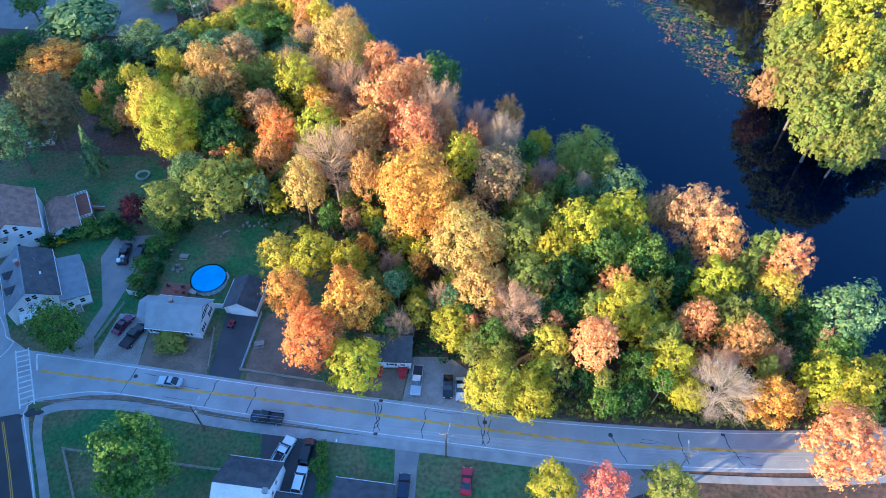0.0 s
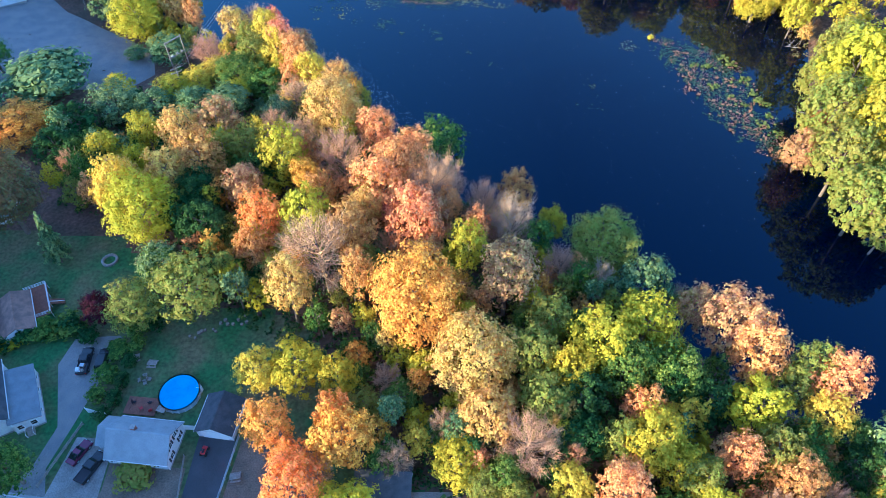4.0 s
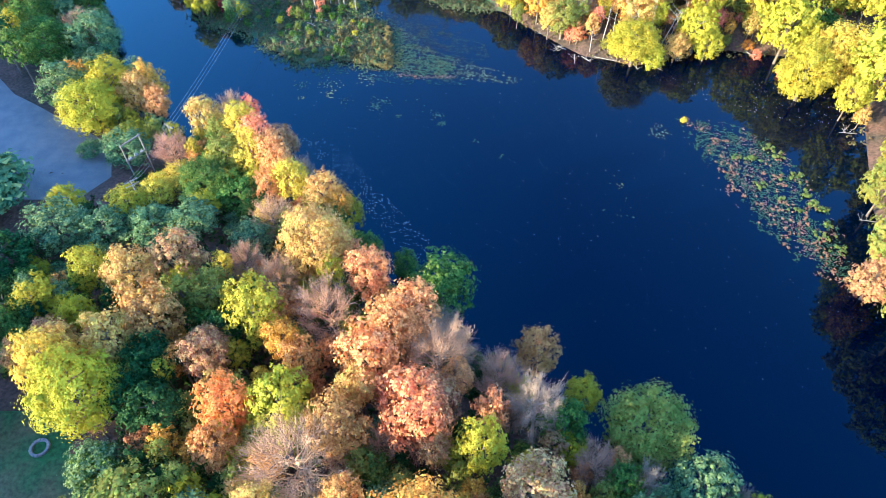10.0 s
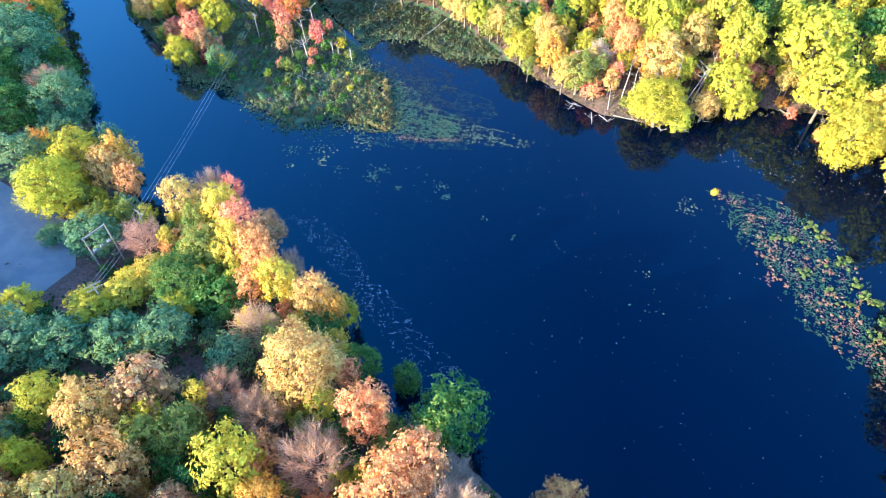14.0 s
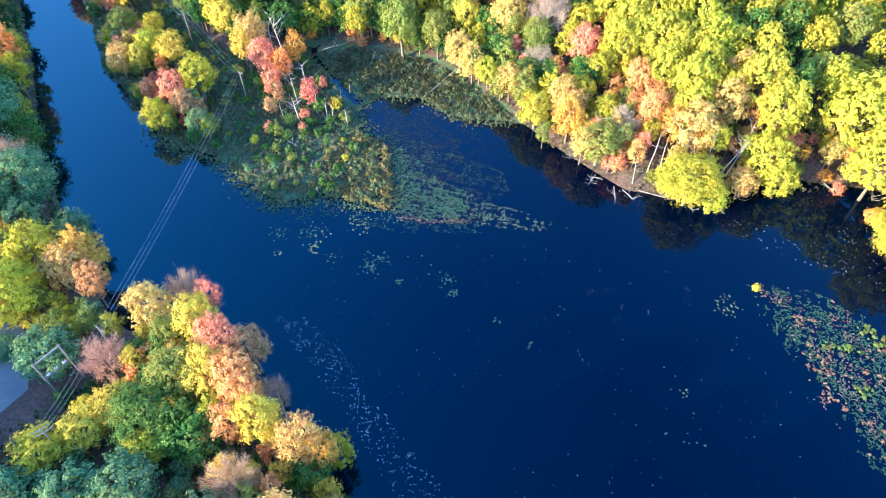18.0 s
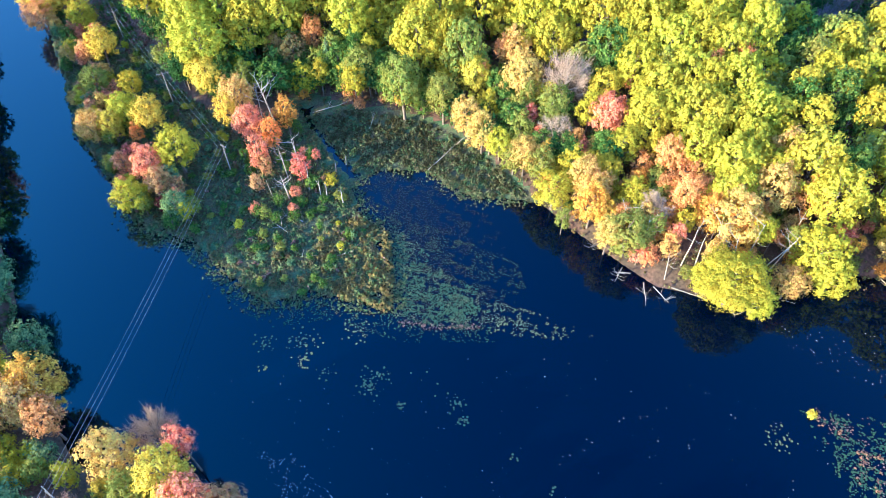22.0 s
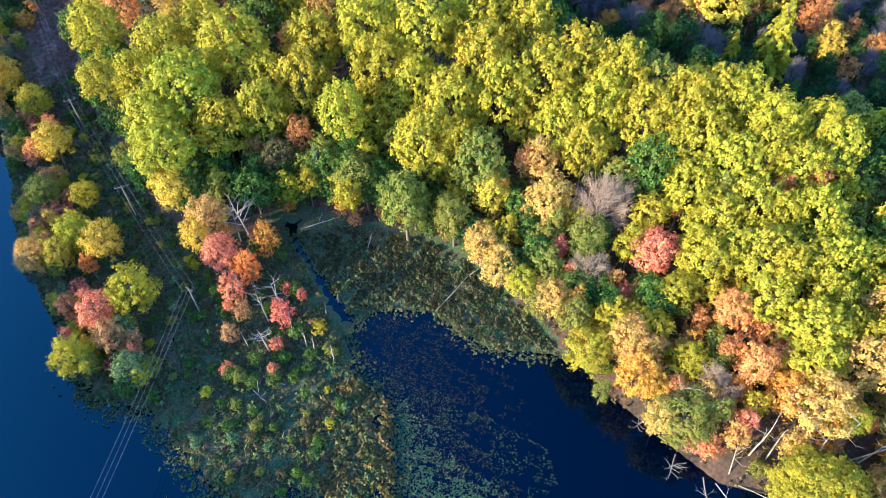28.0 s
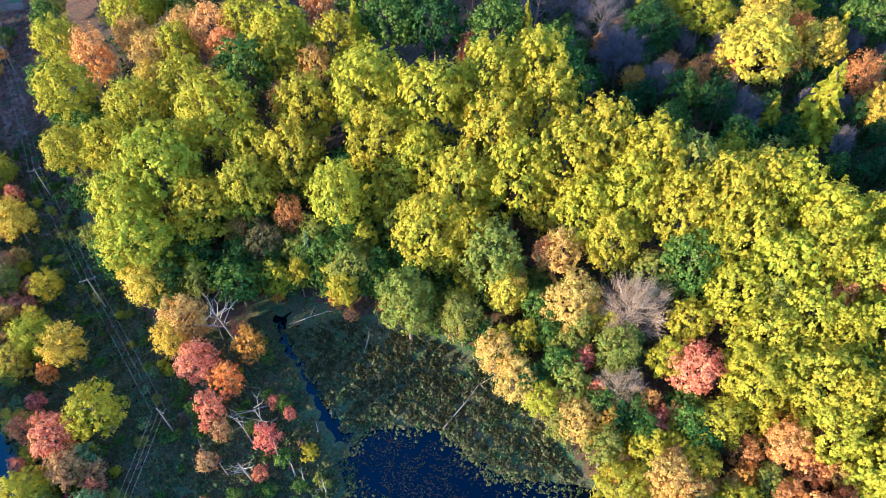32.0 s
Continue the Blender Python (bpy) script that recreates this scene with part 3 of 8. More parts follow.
for name, poly, m, label in (
    ("driveway", [(-72.8, 90), (-71.5, 96), (-62.5, 96.5), (-63.6, 88), (-65.6, 78), (-67.5, 70), (-65.8, 65.2), (-73, 66.2), (-70, 70), (-68.3, 77.5)], DRIVE, "worn asphalt driveway running back to a parking area"),
    ("driveway", [(-66, 65.2), (-64.2, 75.6), (-57.4, 75.2), (-57.2, 63.9)], GRAVEL, "pale sandy parking strip beside the road"),
    ("driveway", [(-43, 76.2), (-36.6, 75.6), (-37.6, 61.0), (-43.6, 61.9)], NEW_ASPHALT, "dark asphalt driveway in front of the garage"),
    ("driveway", [(-7.4, 56.4), (-5.8, 66), (1.2, 66), (6.2, 62), (6.4, 54.8)], GRAVEL, "gravel parking place with leaf litter"),
    ("driveway", [(-31.5, 50.4), (-21.6, 49.2), (-21.0, 38), (-30, 36)], NEW_ASPHALT, "dark asphalt driveway with parked cars"),
    ("driveway", [(-8.2, 48.2), (-3.9, 47.6), (-4.4, 44), (-4.8, 34), (-8.2, 34)], DRIVE, "narrow grey driveway"),
    ("driveway", [(20.5, 46.2), (33, 44.8), (36, 41), (27, 38), (21, 38)], DRIVE, "grey asphalt driveway mouth"),
    ("clearing", [(-150, 250), (-118, 218), (-97, 206), (-86, 198), (-82, 186), (-86, 178), (-104, 176), (-135, 180), (-160, 220)], DRIVE, "cracked open yard of old grey asphalt"),
):
    laid(name, drape(poly, 0.045), m, label, "driveway" if name == "driveway" else "yard")
for poly in ([(-66, 60.8), (-57.2, 63.0), (-44, 61.6), (-44, 70), (-57, 71), (-57, 66)], [(-36.4, 62.6), (-22, 60.2), (-16, 61), (-14, 63.5), (-6.6, 63), (-7.6, 57), (-24, 58.6), (-36.5, 60.6)],
             [(-35.5, 75), (-37, 63), (-24, 61), (-20, 70), (-30, 78)]):
    laid("bare_ground", drape(poly, 0.02), DIRT, "patchy dry soil with thin grass and leaves", "ground")

# ---- trees ----
rng = np.random.default_rng(7)


def leaves(pos, normal, size, rng, long=1.0, down=0.0):
    """Small leaf sprays at pos facing normal; long stretches them, down hangs them."""
    n = len(pos)
    nrm = normal / np.linalg.norm(normal, axis=1, keepdims=True)
    t = rng.normal(size=(n, 3)) - np.array([0, 0, down])
    u = np.cross(nrm, t) if not down else t - nrm * (t * nrm).sum(1, keepdims=True)
    u /= np.linalg.norm(u, axis=1, keepdims=True) + 1e-9
    v = np.cross(nrm, u)
    s = (size * rng.uniform(0.6, 1.3, n))[:, None]
    bend = nrm * s * rng.uniform(-0.25, 0.25, (n, 1))
    V = np.stack([pos - u * s * long, pos + u * s * long * 0.6 + v * s * 0.85 + bend, pos + u * s * long * 0.6 - v * s * 0.85 - bend], 1).reshape(-1, 3)
    return V, np.arange(3 * n).reshape(-1, 3)


def tube(points, radii, sides=6):
    """A tapered tube along points, as verts and quads."""
    V, P = [], [Vector(p) for p in points]
    for i, p in enumerate(P):
        d = (P[min(i + 1, len(P) - 1)] - P[max(i - 1, 0)]).normalized()
        a = d.orthogonal().normalized()
        c = d.cross(a)
        V += [p + (a * math.cos(k * math.tau / sides) + c * math.sin(k * math.tau / sides)) * radii[i] for k in range(sides)]
    F = [(i * sides + k, i * sides + (k + 1) % sides, (i + 1) * sides + (k + 1) % sides, (i + 1) * sides + k) for i in range(len(P) - 1) for k in range(sides)]
    return np.array([tuple(v) for v in V]), np.array(F)


def joined(pieces):
    V, F, n = [], [], 0
    for v, f in pieces:
        V.append(v), F.append(f + n)
        n += len(v)
    return np.concatenate(V), np.concatenate(F)


# Every crown mesh has radius 1 and the whole tree is TALL high; a tree scales it.
TALL = 2.6
_bm = bmesh.new()
bmesh.ops.create_icosphere(_bm, subdivisions=1, radius=1.0)
CORE_V, CORE_F = np.array([tuple(v.co) for v in _bm.verts]), np.array([[v.index for v in q.verts] for q in _bm.faces])
_bm.free()


def crown_of_lobes(name, seed, lobes, leaf_count, leaf, low=0.85, lobe_r=(0.34, 0.5), flat=1.0, long=1.0, down=0.0, top=TALL, core=0.58):
    r = np.random.default_rng(seed)
    zc, zs = (low + top) / 2, (top - low) / 2
    C, R = [], []
    for i in range(lobes):
        # a sunflower spread over the crown's surface, crowded to the top
        u = (i + 0.5) / lobes
        cosp = 1 - 1.75 * u
        th = i * 2.39996 + r.uniform(-0.4, 0.4)
        rr = r.uniform(*lobe_r)
        sp = math.sqrt(max(0, 1 - cosp * cosp))
        k = r.uniform(0.76, 1.14)
        C.append(((1 - rr) * sp * math.cos(th) * k, (1 - rr) * sp * math.sin(th) * k, zc + (zs - rr * 0.8) * cosp * k * flat))
        R.append(rr)
    C, R = np.array(C), np.array(R)
    # each lobe carries sprays of leaves on its outer side, with gaps between them
    subs = max(6, int(leaf_count / lobes / 14))
    SC, SD, SR = [], [], []
    for c, rr in zip(C, R):
        d = r.normal(size=(subs, 3))
        d[:, 2] += 0.35
        d /= np.linalg.norm(d, axis=1, keepdims=True)
        SC.append(c + d * rr * r.uniform(0.72, 1.15, (subs, 1)) * np.array([1, 1, 0.95]))
        SD.append(d)
        SR.append(rr * r.uniform(0.18, 0.52, subs))
    SC, SD, SR = np.concatenate(SC), np.concatenate(SD), np.concatenate(SR)
    hidden = np.zeros(len(SC), bool)
    for c, rr in zip(C, R):
        hidden |= np.linalg.norm((SC - c) / np.array([1, 1, 0.9]), axis=1) < rr * 0.62
    SC, SD, SR = SC[~hidden], SD[~hidden], SR[~hidden]
    w = SR ** 1.5 / (SR ** 1.5).sum()
    pick = r.choice(len(SC), size=leaf_count, p=w)
    e = r.normal(size=(leaf_count, 3)) + SD[pick] * 0.6
    e /= np.linalg.norm(e, axis=1, keepdims=True)
    pos = SC[pick] + e * (SR[pick] * np.where(r.random(leaf_count) < 0.22, r.uniform(1.2, 2.3, leaf_count), r.uniform(0.3, 1.2, leaf_count)))[:, None] * np.array([1.1, 1.1, 0.9])
    out = (pos - np.array([0, 0, zc - 0.3])) * np.array([1, 1, 0.8])
    out /= np.linalg.norm(out, axis=1, keepdims=True) + 1e-6
    facing = e * 0.35 + SD[pick] * 0.5 + out * 0.6 + np.array([0, 0, 0.2]) + r.normal(size=e.shape) * 0.24
    pieces = [leaves(pos, facing, leaf, r, long, down)]
    # the dense inner foliage of each lobe
    for c, rr in zip(C, R):
        turn = np.array(Euler(r.uniform(0, math.tau, 3)).to_matrix())
        k = r.uniform(0.75, 1.1, (len(CORE_V), 1))
        pieces.append((c + (CORE_V * k) @ turn.T * rr * core * np.array([1, 1, 0.9]), CORE_F))
    V, F = joined(pieces)
    return mesh_of(name, V, F)


def limbs(name, seed, reach=0.75, count=7, base=0.075, start=0.5, sides=6, top=0.8):
    """Trunk and main limbs; the trunk runs up into the crown."""
    r = np.random.default_rng(seed)
    lean = r.uniform(-0.08, 0.08, 2)
    spine = [(lean[0] * k * k * 2, lean[1] * k * k * 2, TALL * top * k) for k in (0, 0.25, 0.5, 0.75, 1)]
    parts = [tube([(0, 0, -0.12)] + spine, [base * 1.35, base * 1.05, base * 0.85, base * 0.65, base * 0.42, base * 0.12], sides)]
    for i in range(count):
        k = start + (0.92 - start) * i / count
        z = TALL * top * k
        p0 = Vector((lean[0] * k * k * 2, lean[1] * k * k * 2, z))
        th = i * 2.4 + r.uniform(-0.5, 0.5)
        out = reach * (1.1 - 0.5 * k) * r.uniform(0.75, 1.1)
        p1 = p0 + Vector((math.cos(th) * out * 0.5, math.sin(th) * out * 0.5, 0.22))
        p2 = p0 + Vector((math.cos(th + 0.2) * out, math.sin(th + 0.2) * out, 0.5 * r.uniform(0.6, 1.2)))
        parts.append(tube([p0, p1, p2], [base * 0.45, base * 0.3, base * 0.07], 4))
    return joined(parts)


def bare_crown(name, seed, twigs=6500, thick=0.0042):
    """A leafless crown: forked limbs that spread from the trunk to a round edge, and a haze of thin twigs."""
    r = np.random.default_rng(seed)
    pieces, rods = [], []
    count = 34
    for i in range(count):
        u = (i + 0.5) / count
        th, cosp = i * 2.39996 + r.uniform(-0.3, 0.3), 1 - 1.45 * u
        sp, k = math.sqrt(max(0, 1 - cosp * cosp)), r.uniform(0.72, 1.04)
        p2 = np.array([sp * math.cos(th) * k, sp * math.sin(th) * k, 1.6 + 0.98 * cosp * k])
        p0 = np.array([0, 0, np.clip(p2[2] - r.uniform(0.45, 0.8), 0.55, 1.7)])
        p1 = p0 * 0.5 + p2 * 0.5 + np.array([0, 0, -0.06]) + r.normal(size=3) * 0.06
        pieces.append(tube([p0, p1, p2], [0.017, 0.010, 0.003], 4))
        rods.append((p0, p1, p2))
        for _ in range(2):
            q = p1 * 0.5 + p2 * 0.5 + r.normal(size=3) * 0.02
            e = q + (p2 - p1) * r.uniform(0.5, 0.9) + r.normal(size=3) * 0.16
            pieces.append(tube([q, e], [0.007, 0.002], 3))
    V, F = joined(pieces)
    src, t = r.integers(count, size=twigs), r.uniform(0.35, 1.0, twigs)[:, None] ** 0.7
    P0, P1, P2 = (np.array([rods[i][j] for i in src]) for j in range(3))
    base = P0 * (1 - t) ** 2 + 2 * P1 * t * (1 - t) + P2 * t * t + r.normal(size=(twigs, 3)) * 0.08
    out = base - np.array([0, 0, 1.25])
    out /= np.linalg.norm(out, axis=1, keepdims=True) + 1e-6
    way = out * 0.8 + r.normal(size=(twigs, 3)) * 0.5 + np.array([0, 0, 0.2])
    way /= np.linalg.norm(way, axis=1, keepdims=True)
    length = r.uniform(0.10, 0.30, twigs)[:, None]
    side = np.cross(way, r.normal(size=(twigs, 3)))
    side /= np.linalg.norm(side, axis=1, keepdims=True)
    T = np.stack([base - side * thick, base + side * thick, base + way * length], 1).reshape(-1, 3)
    V2, F2 = joined([(V, np.concatenate([F[:, :3], F[:, [0, 2, 3]]])), (T, np.arange(3 * twigs).reshape(-1, 3))])
    return mesh_of(name, V2, F2)


def pine_crown(name, seed, leaf_count=2600, leaf=0.085):
    r = np.random.default_rng(seed)
    pos, nrm = [], []
    tiers = 12
    for i in range(tiers):
        f = i / (tiers - 1)
        z, rad = 0.45 + (TALL - 0.5) * f, (1 - f) ** 0.8 * 0.98 + 0.05
        arms = int(9 - 5 * f)
        for a in range(arms):
            th = a * math.tau / arms + i * 0.7 + r.uniform(-0.2, 0.2)
            reach = rad * r.uniform(0.7, 1.05)
            n = max(4, int(leaf_count * rad / (tiers * 0.55) / arms))
            t = r.uniform(0.12, 1, n) ** 0.7
            wide = (r.random(n) - 0.5) * 0.36 * rad * (1.15 - t)
            pos.append(np.stack([math.cos(th) * reach * t - math.sin(th) * wide, math.sin(th) * reach * t + math.cos(th) * wide, z + 0.10 * t - 0.16 * t * t + r.normal(size=n) * 0.025], 1))
            nrm.append(np.tile([math.cos(th) * 0.5, math.sin(th) * 0.5, 1.0], (n, 1)))
    pos, nrm = np.concatenate(pos), np.concatenate(nrm)
    V, F = leaves(pos, nrm + r.normal(size=nrm.shape) * 0.4, leaf, r, 1.3)
    return mesh_of(name, V, F)


def with_mats(me, *mats):
    for m in mats:
        me.materials.append(m)
    return me


CROWNS = {
    "maple": [crown_of_lobes("crown", 10 + i, 44 + 3 * i, 5800, 0.036, low=0.3 + 0.1 * (i % 3), lobe_r=(0.15, 0.31), long=1.3, core=0.34) for i in range(6)],
    "maple_big": [crown_of_lobes("crown", 130 + i, 70, 14000, 0.026, low=0.35, lobe_r=(0.15, 0.28), long=1.3, core=0.32) for i in range(2)],
    "maple_far": [crown_of_lobes("crown", 140, 14, 600, 0.15, low=0.3)],
    "maple_small": [crown_of_lobes("crown", 30 + i, 24 + i, 2200, 0.056, low=0.25, lobe_r=(0.2, 0.36), long=1.2, core=0.42) for i in range(4)],
    "oak": [crown_of_lobes("crown", 50 + i, 92 + 6 * i, 6200, 0.036, low=0.65, lobe_r=(0.10, 0.21), long=1.2, core=0.5) for i in range(6)],
    "oak_small": [crown_of_lobes("crown", 150 + i, 44 + 3 * i, 2200, 0.058, low=0.6, lobe_r=(0.16, 0.3), long=1.2, core=0.42) for i in range(3)],
    "bare": [bare_crown("crown", 70 + i) for i in range(4)],
    "pine": [pine_crown("crown", 80 + i) for i in range(2)],
    "willow": [crown_of_lobes("crown", 90, 18, 4600, 0.06, low=0.5, long=2.0, down=2.5)],
    "shrub": [crown_of_lobes("crown", 95 + i, 14, 700, 0.11, low=0.1, lobe_r=(0.3, 0.48)) for i in range(3)],
}
TRUNKS = {k: [with_mats(mesh_of("trunk", *limbs("trunk", s), True), BARK) for s in seeds] for k, seeds in {"maple": (1, 2, 3), "bare": (4, 5)}.items()}
TRUNKS["oak"] = [with_mats(mesh_of("trunk", *limbs("trunk", s, base=0.055, start=0.45), True), BARK) for s in (6, 7)]
TRUNKS["pine"] = [with_mats(mesh_of("trunk", *limbs("trunk", 8, reach=0.2, count=4, base=0.06, top=0.97), True), BARK)]
TRUNKS["shrub"] = [with_mats(mesh_of("trunk", *limbs("trunk", 9, reach=0.5, base=0.05, start=0.1), True), BARK)]
for _list in CROWNS.values():
    for _me in _list:
        _me.materials.append(LEAVES["green"])

WORDS = {"yellow_green": "yellow-green", "dark_green": "dark green", "grey_green": "grey-green", "pink_twigs": "pinkish grey", "white_twigs": "pale bleached", "blue_grey": "blue-grey"}
KINDS = {"maple": ("maple_tree", "{} maple with a rounded autumn crown"), "oak": ("oak_tree", "tall {} oak with a broad clumpy crown"),
         "birch": ("birch_tree", "{} birch with a loose autumn crown"), "ash": ("ash_tree", "{} ash with a full leafy crown"), "alder": ("alder_tree", "{} alder with a loose full crown"), "hickory": ("hickory_tree", "{} hickory with a bright leafy crown"), "elm": ("elm_tree", "{} elm with dense low foliage"),
         "bare": ("bare_tree", "{} leafless tree with fine upswept twigs"), "pine": ("pine_tree", "{} pine with layered tapering branches"),
         "willow": ("willow_tree", "{} willow with long hanging leaves"), "shrub": ("shrub", "rounded {} garden shrub with dense leaves")}
SPECIES = {"yellow": "birch", "gold": "birch", "lime": "birch", "green": "ash", "olive": "alder", "yellow_green": "hickory", "dark_green": "elm", "grey_green": "elm"}
STANDING = []


def tree(x, y, tall, r, kind, colour, where="", small=False, far=False, deep=None):
    """A tree that stands on the ground at (x, y): an empty with its trunk and its crown, of radius r and half as deep as 2 * deep."""
    if colour.endswith("twigs") or colour == "blue_grey":
        kind = "bare"
    name, words = KINDS[SPECIES.get(colour, kind) if kind == "maple" else kind]
    root = new(name)
    root.empty_display_size = 0.5
    root.matrix_world = Matrix.LocRotScale((x, y, height(x, y) - 0.05), Euler((rng.normal() * 0.03, rng.normal() * 0.03, rng.uniform(0, math.tau))), (r, r, tall / TALL))
    tagged(root, words.format(WORDS.get(colour, colour)) + where, "shrub" if kind == "shrub" else "tree")
    pool = CROWNS["maple_far" if far else "maple_big" if kind == "maple" and r > 7 else "maple_small" if kind == "maple" and (r < 3.2 or small) else "oak_small" if kind == "oak" and small else kind]
    trunks = TRUNKS.get(kind, TRUNKS["maple"])
    trunk, crown = new("trunk", trunks[rng.integers(len(trunks))]), new("crown", pool[rng.integers(len(pool))])
    trunk.parent = crown.parent = root
    if kind in ("maple", "oak", "shrub", "willow"):
        k = min(1.0, (deep or 1.4 * r) / (0.44 * tall))   # a rounded crown at the top of the trunk
        crown.scale.z, crown.location.z = k, TALL * (1 - k)
    crown.material_slots[0].link = "OBJECT"
    crown.material_slots[0].material = LEAVES[colour]
    if colour == "white_twigs":
        trunk.material_slots[0].link = "OBJECT"
        trunk.material_slots[0].material = PALE_BARK
    STANDING.append((x, y, r))
    return root


# wood between the road and the lake
tree(-15.5, 60.0, 11.9, 5.5, "maple", "lime", deep=5.7)
tree(-23.2, 63.2, 16.5, 5.1, "maple", "orange", deep=7.9)
tree(-20.3, 66.6, 12.2, 2.8, "bare", "pink_twigs")
tree(-25.4, 68.5, 12.4, 3.4, "maple", "orange", deep=5.3)
tree(-17.0, 71.4, 16.9, 5.7, "maple", "gold", deep=7.2)
tree(-18.9, 75.9, 14.7, 3.5, "maple", "orange", deep=5.4)
tree(-28.9, 73.5, 15.9, 4.4, "maple", "orange", deep=7.4)
tree(-33.1, 84.7, 12.5, 4.2, "maple", "yellow", deep=6.0)
tree(-26.4, 85.1, 12.8, 5.3, "maple", "yellow_green", deep=6.1)
tree(-18.7, 83.2, 12.6, 4.1, "maple", "yellow_green", deep=6.0)
tree(-13.9, 78.8, 9.8, 3.4, "maple", "olive", deep=4.7)
tree(-29.2, 99.7, 19.7, 4.3, "maple", "peach", deep=7.6)
tree(-16.7, 101.9, 20.4, 3.4, "maple", "rust", deep=6.8)
tree(-23.6, 107.6, 21.1, 8.1, "bare", "pink_twigs")
tree(-5.2, 95.4, 27.0, 8.1, "maple", "gold", deep=12.2)
tree(11.5, 102.2, 22.7, 6.1, "maple", "rose", deep=7.3)
tree(4.3, 111.3, 19.4, 4.3, "maple", "lime", deep=6.6)
tree(4.7, 85.2, 19.5, 7.6, "maple", "peach", deep=9.4)
tree(7.2, 74.3, 16.2, 5.1, "maple", "peach", deep=7.8)
tree(13.1, 70.2, 15.6, 5.5, "bare", "pink_twigs")
tree(-7.9, 80.4, 9.1, 3.5, "maple", "green", deep=4.4)
tree(-10.5, 84.2, 8.9, 2.9, "bare", "pink_twigs")
tree(1.5, 68.0, 11.3, 4.6, "maple", "yellow_green", deep=5.4)
tree(5.7, 64.9, 8.9, 3.4, "maple", "olive", deep=4.3)
tree(9.0, 56.2, 12.3, 5.6, "maple", "lime", deep=5.9)
tree(14.7, 55.5, 10.4, 4.8, "maple", "yellow_green", deep=5.0)
tree(19.7, 63.8, 11.7, 3.8, "maple", "yellow", deep=5.6)
tree(17.1, 59.7, 9.7, 3.1, "maple", "lime", deep=4.6)
tree(26.4, 61.4, 19.2, 4.3, "maple", "coral", deep=6.7)
tree(33.5, 71.1, 17.4, 5.3, "maple", "yellow_green", deep=8.2)
tree(28.3, 71.5, 13.6, 4.0, "maple", "olive", deep=6.1)
tree(22.3, 72.1, 12.0, 4.5, "maple", "dark_green", deep=5.8)
tree(23.9, 79.4, 14.5, 5.4, "maple", "dark_green", deep=7.0)
tree(16.3, 78.9, 15.4, 4.8, "maple", "olive", deep=7.4)
tree(15.2, 86.7, 17.7, 4.7, "maple", "olive", deep=7.3)
tree(19.9, 94.8, 17.3, 4.4, "maple", "olive", deep=6.8)
tree(27.5, 88.8, 20.2, 6.0, "maple", "yellow_green", deep=9.3)
tree(36.3, 92.6, 20.2, 5.6, "maple", "yellow_green", deep=8.7)
tree(31.2, 84.9, 17.6, 5.5, "maple", "green", deep=8.4)
tree(21.5, 84.1, 16.9, 4.7, "maple", "yellow_green", deep=7.2)
tree(40.9, 84.2, 17.7, 5.7, "maple", "green", deep=8.5)
tree(45.3, 79.7, 14.4, 4.7, "maple", "dark_green", deep=6.9)
tree(38.2, 82.3, 14.1, 4.7, "maple", "dark_green", deep=6.8)
tree(52.6, 94.0, 23.8, 6.2, "maple", "rose", deep=9.6)
tree(55.5, 87.5, 22.1, 5.7, "maple", "coral", deep=8.9)
tree(47.4, 98.6, 19.0, 3.7, "maple", "rose", deep=5.8)
tree(64.1, 84.8, 21.0, 4.5, "maple", "olive", deep=6.9)
tree(66.4, 80.9, 22.6, 4.8, "maple", "coral", deep=7.4)
tree(63.9, 76.1, 17.7, 4.3, "maple", "yellow", deep=6.7)
tree(59.4, 81.2, 17.2, 3.7, "maple", "olive", deep=5.7)
tree(52.0, 77.0, 17.4, 5.3, "maple", "yellow_green", deep=8.2)
tree(46.7, 68.8, 16.2, 3.6, "maple", "coral", deep=5.6)
tree(52.6, 70.0, 15.7, 4.4, "maple", "olive", deep=6.8)
tree(39.6, 64.5, 13.9, 4.0, "maple", "olive", deep=6.3)
tree(37.6, 67.4, 13.1, 4.1, "maple", "yellow_green", deep=6.3)
tree(40.5, 60.2, 13.8, 4.2, "maple", "yellow_green", deep=6.4)
tree(34.8, 60.5, 10.1, 3.8, "maple", "green", deep=4.9)
tree(53.9, 64.5, 16.3, 4.4, "maple", "rust", deep=6.9)
tree(47.6, 54.8, 14.7, 5.9, "bare", "white_twigs")
tree(43.6, 55.8, 9.7, 3.3, "maple", "yellow_green", deep=4.6)
tree(56.2, 53.8, 12.6, 4.5, "maple", "gold", deep=6.0)
tree(60.2, 62.6, 12.0, 2.7, "bare", "pink_twigs")
tree(68.0, 68.3, 13.5, 4.0, "maple", "dark_green", deep=6.2)
tree(65.8, 57.9, 14.7, 4.6, "maple", "yellow_green", deep=7.0)
tree(70.6, 56.0, 15.3, 4.9, "maple", "yellow_green", deep=7.3)
tree(74.0, 69.8, 21.6, 6.6, "maple", "grey_green", deep=10.3)
tree(33.0, 55.4, 8.0, 3.1, "maple", "dark_green", deep=3.8)
tree(28.6, 54.9, 7.7, 2.9, "maple", "green", deep=3.7)
tree(25.0, 59.4, 8.5, 2.8, "maple", "dark_green", deep=4.1)
tree(71.8, 63.2, 14.6, 4.3, "maple", "green", deep=6.6)
tree(64.2, 45.2, 16.8, 6.6, "maple", "coral", deep=8.1)
tree(-58.6, 98.3, 13.3, 5.1, "maple", "olive", deep=6.4)
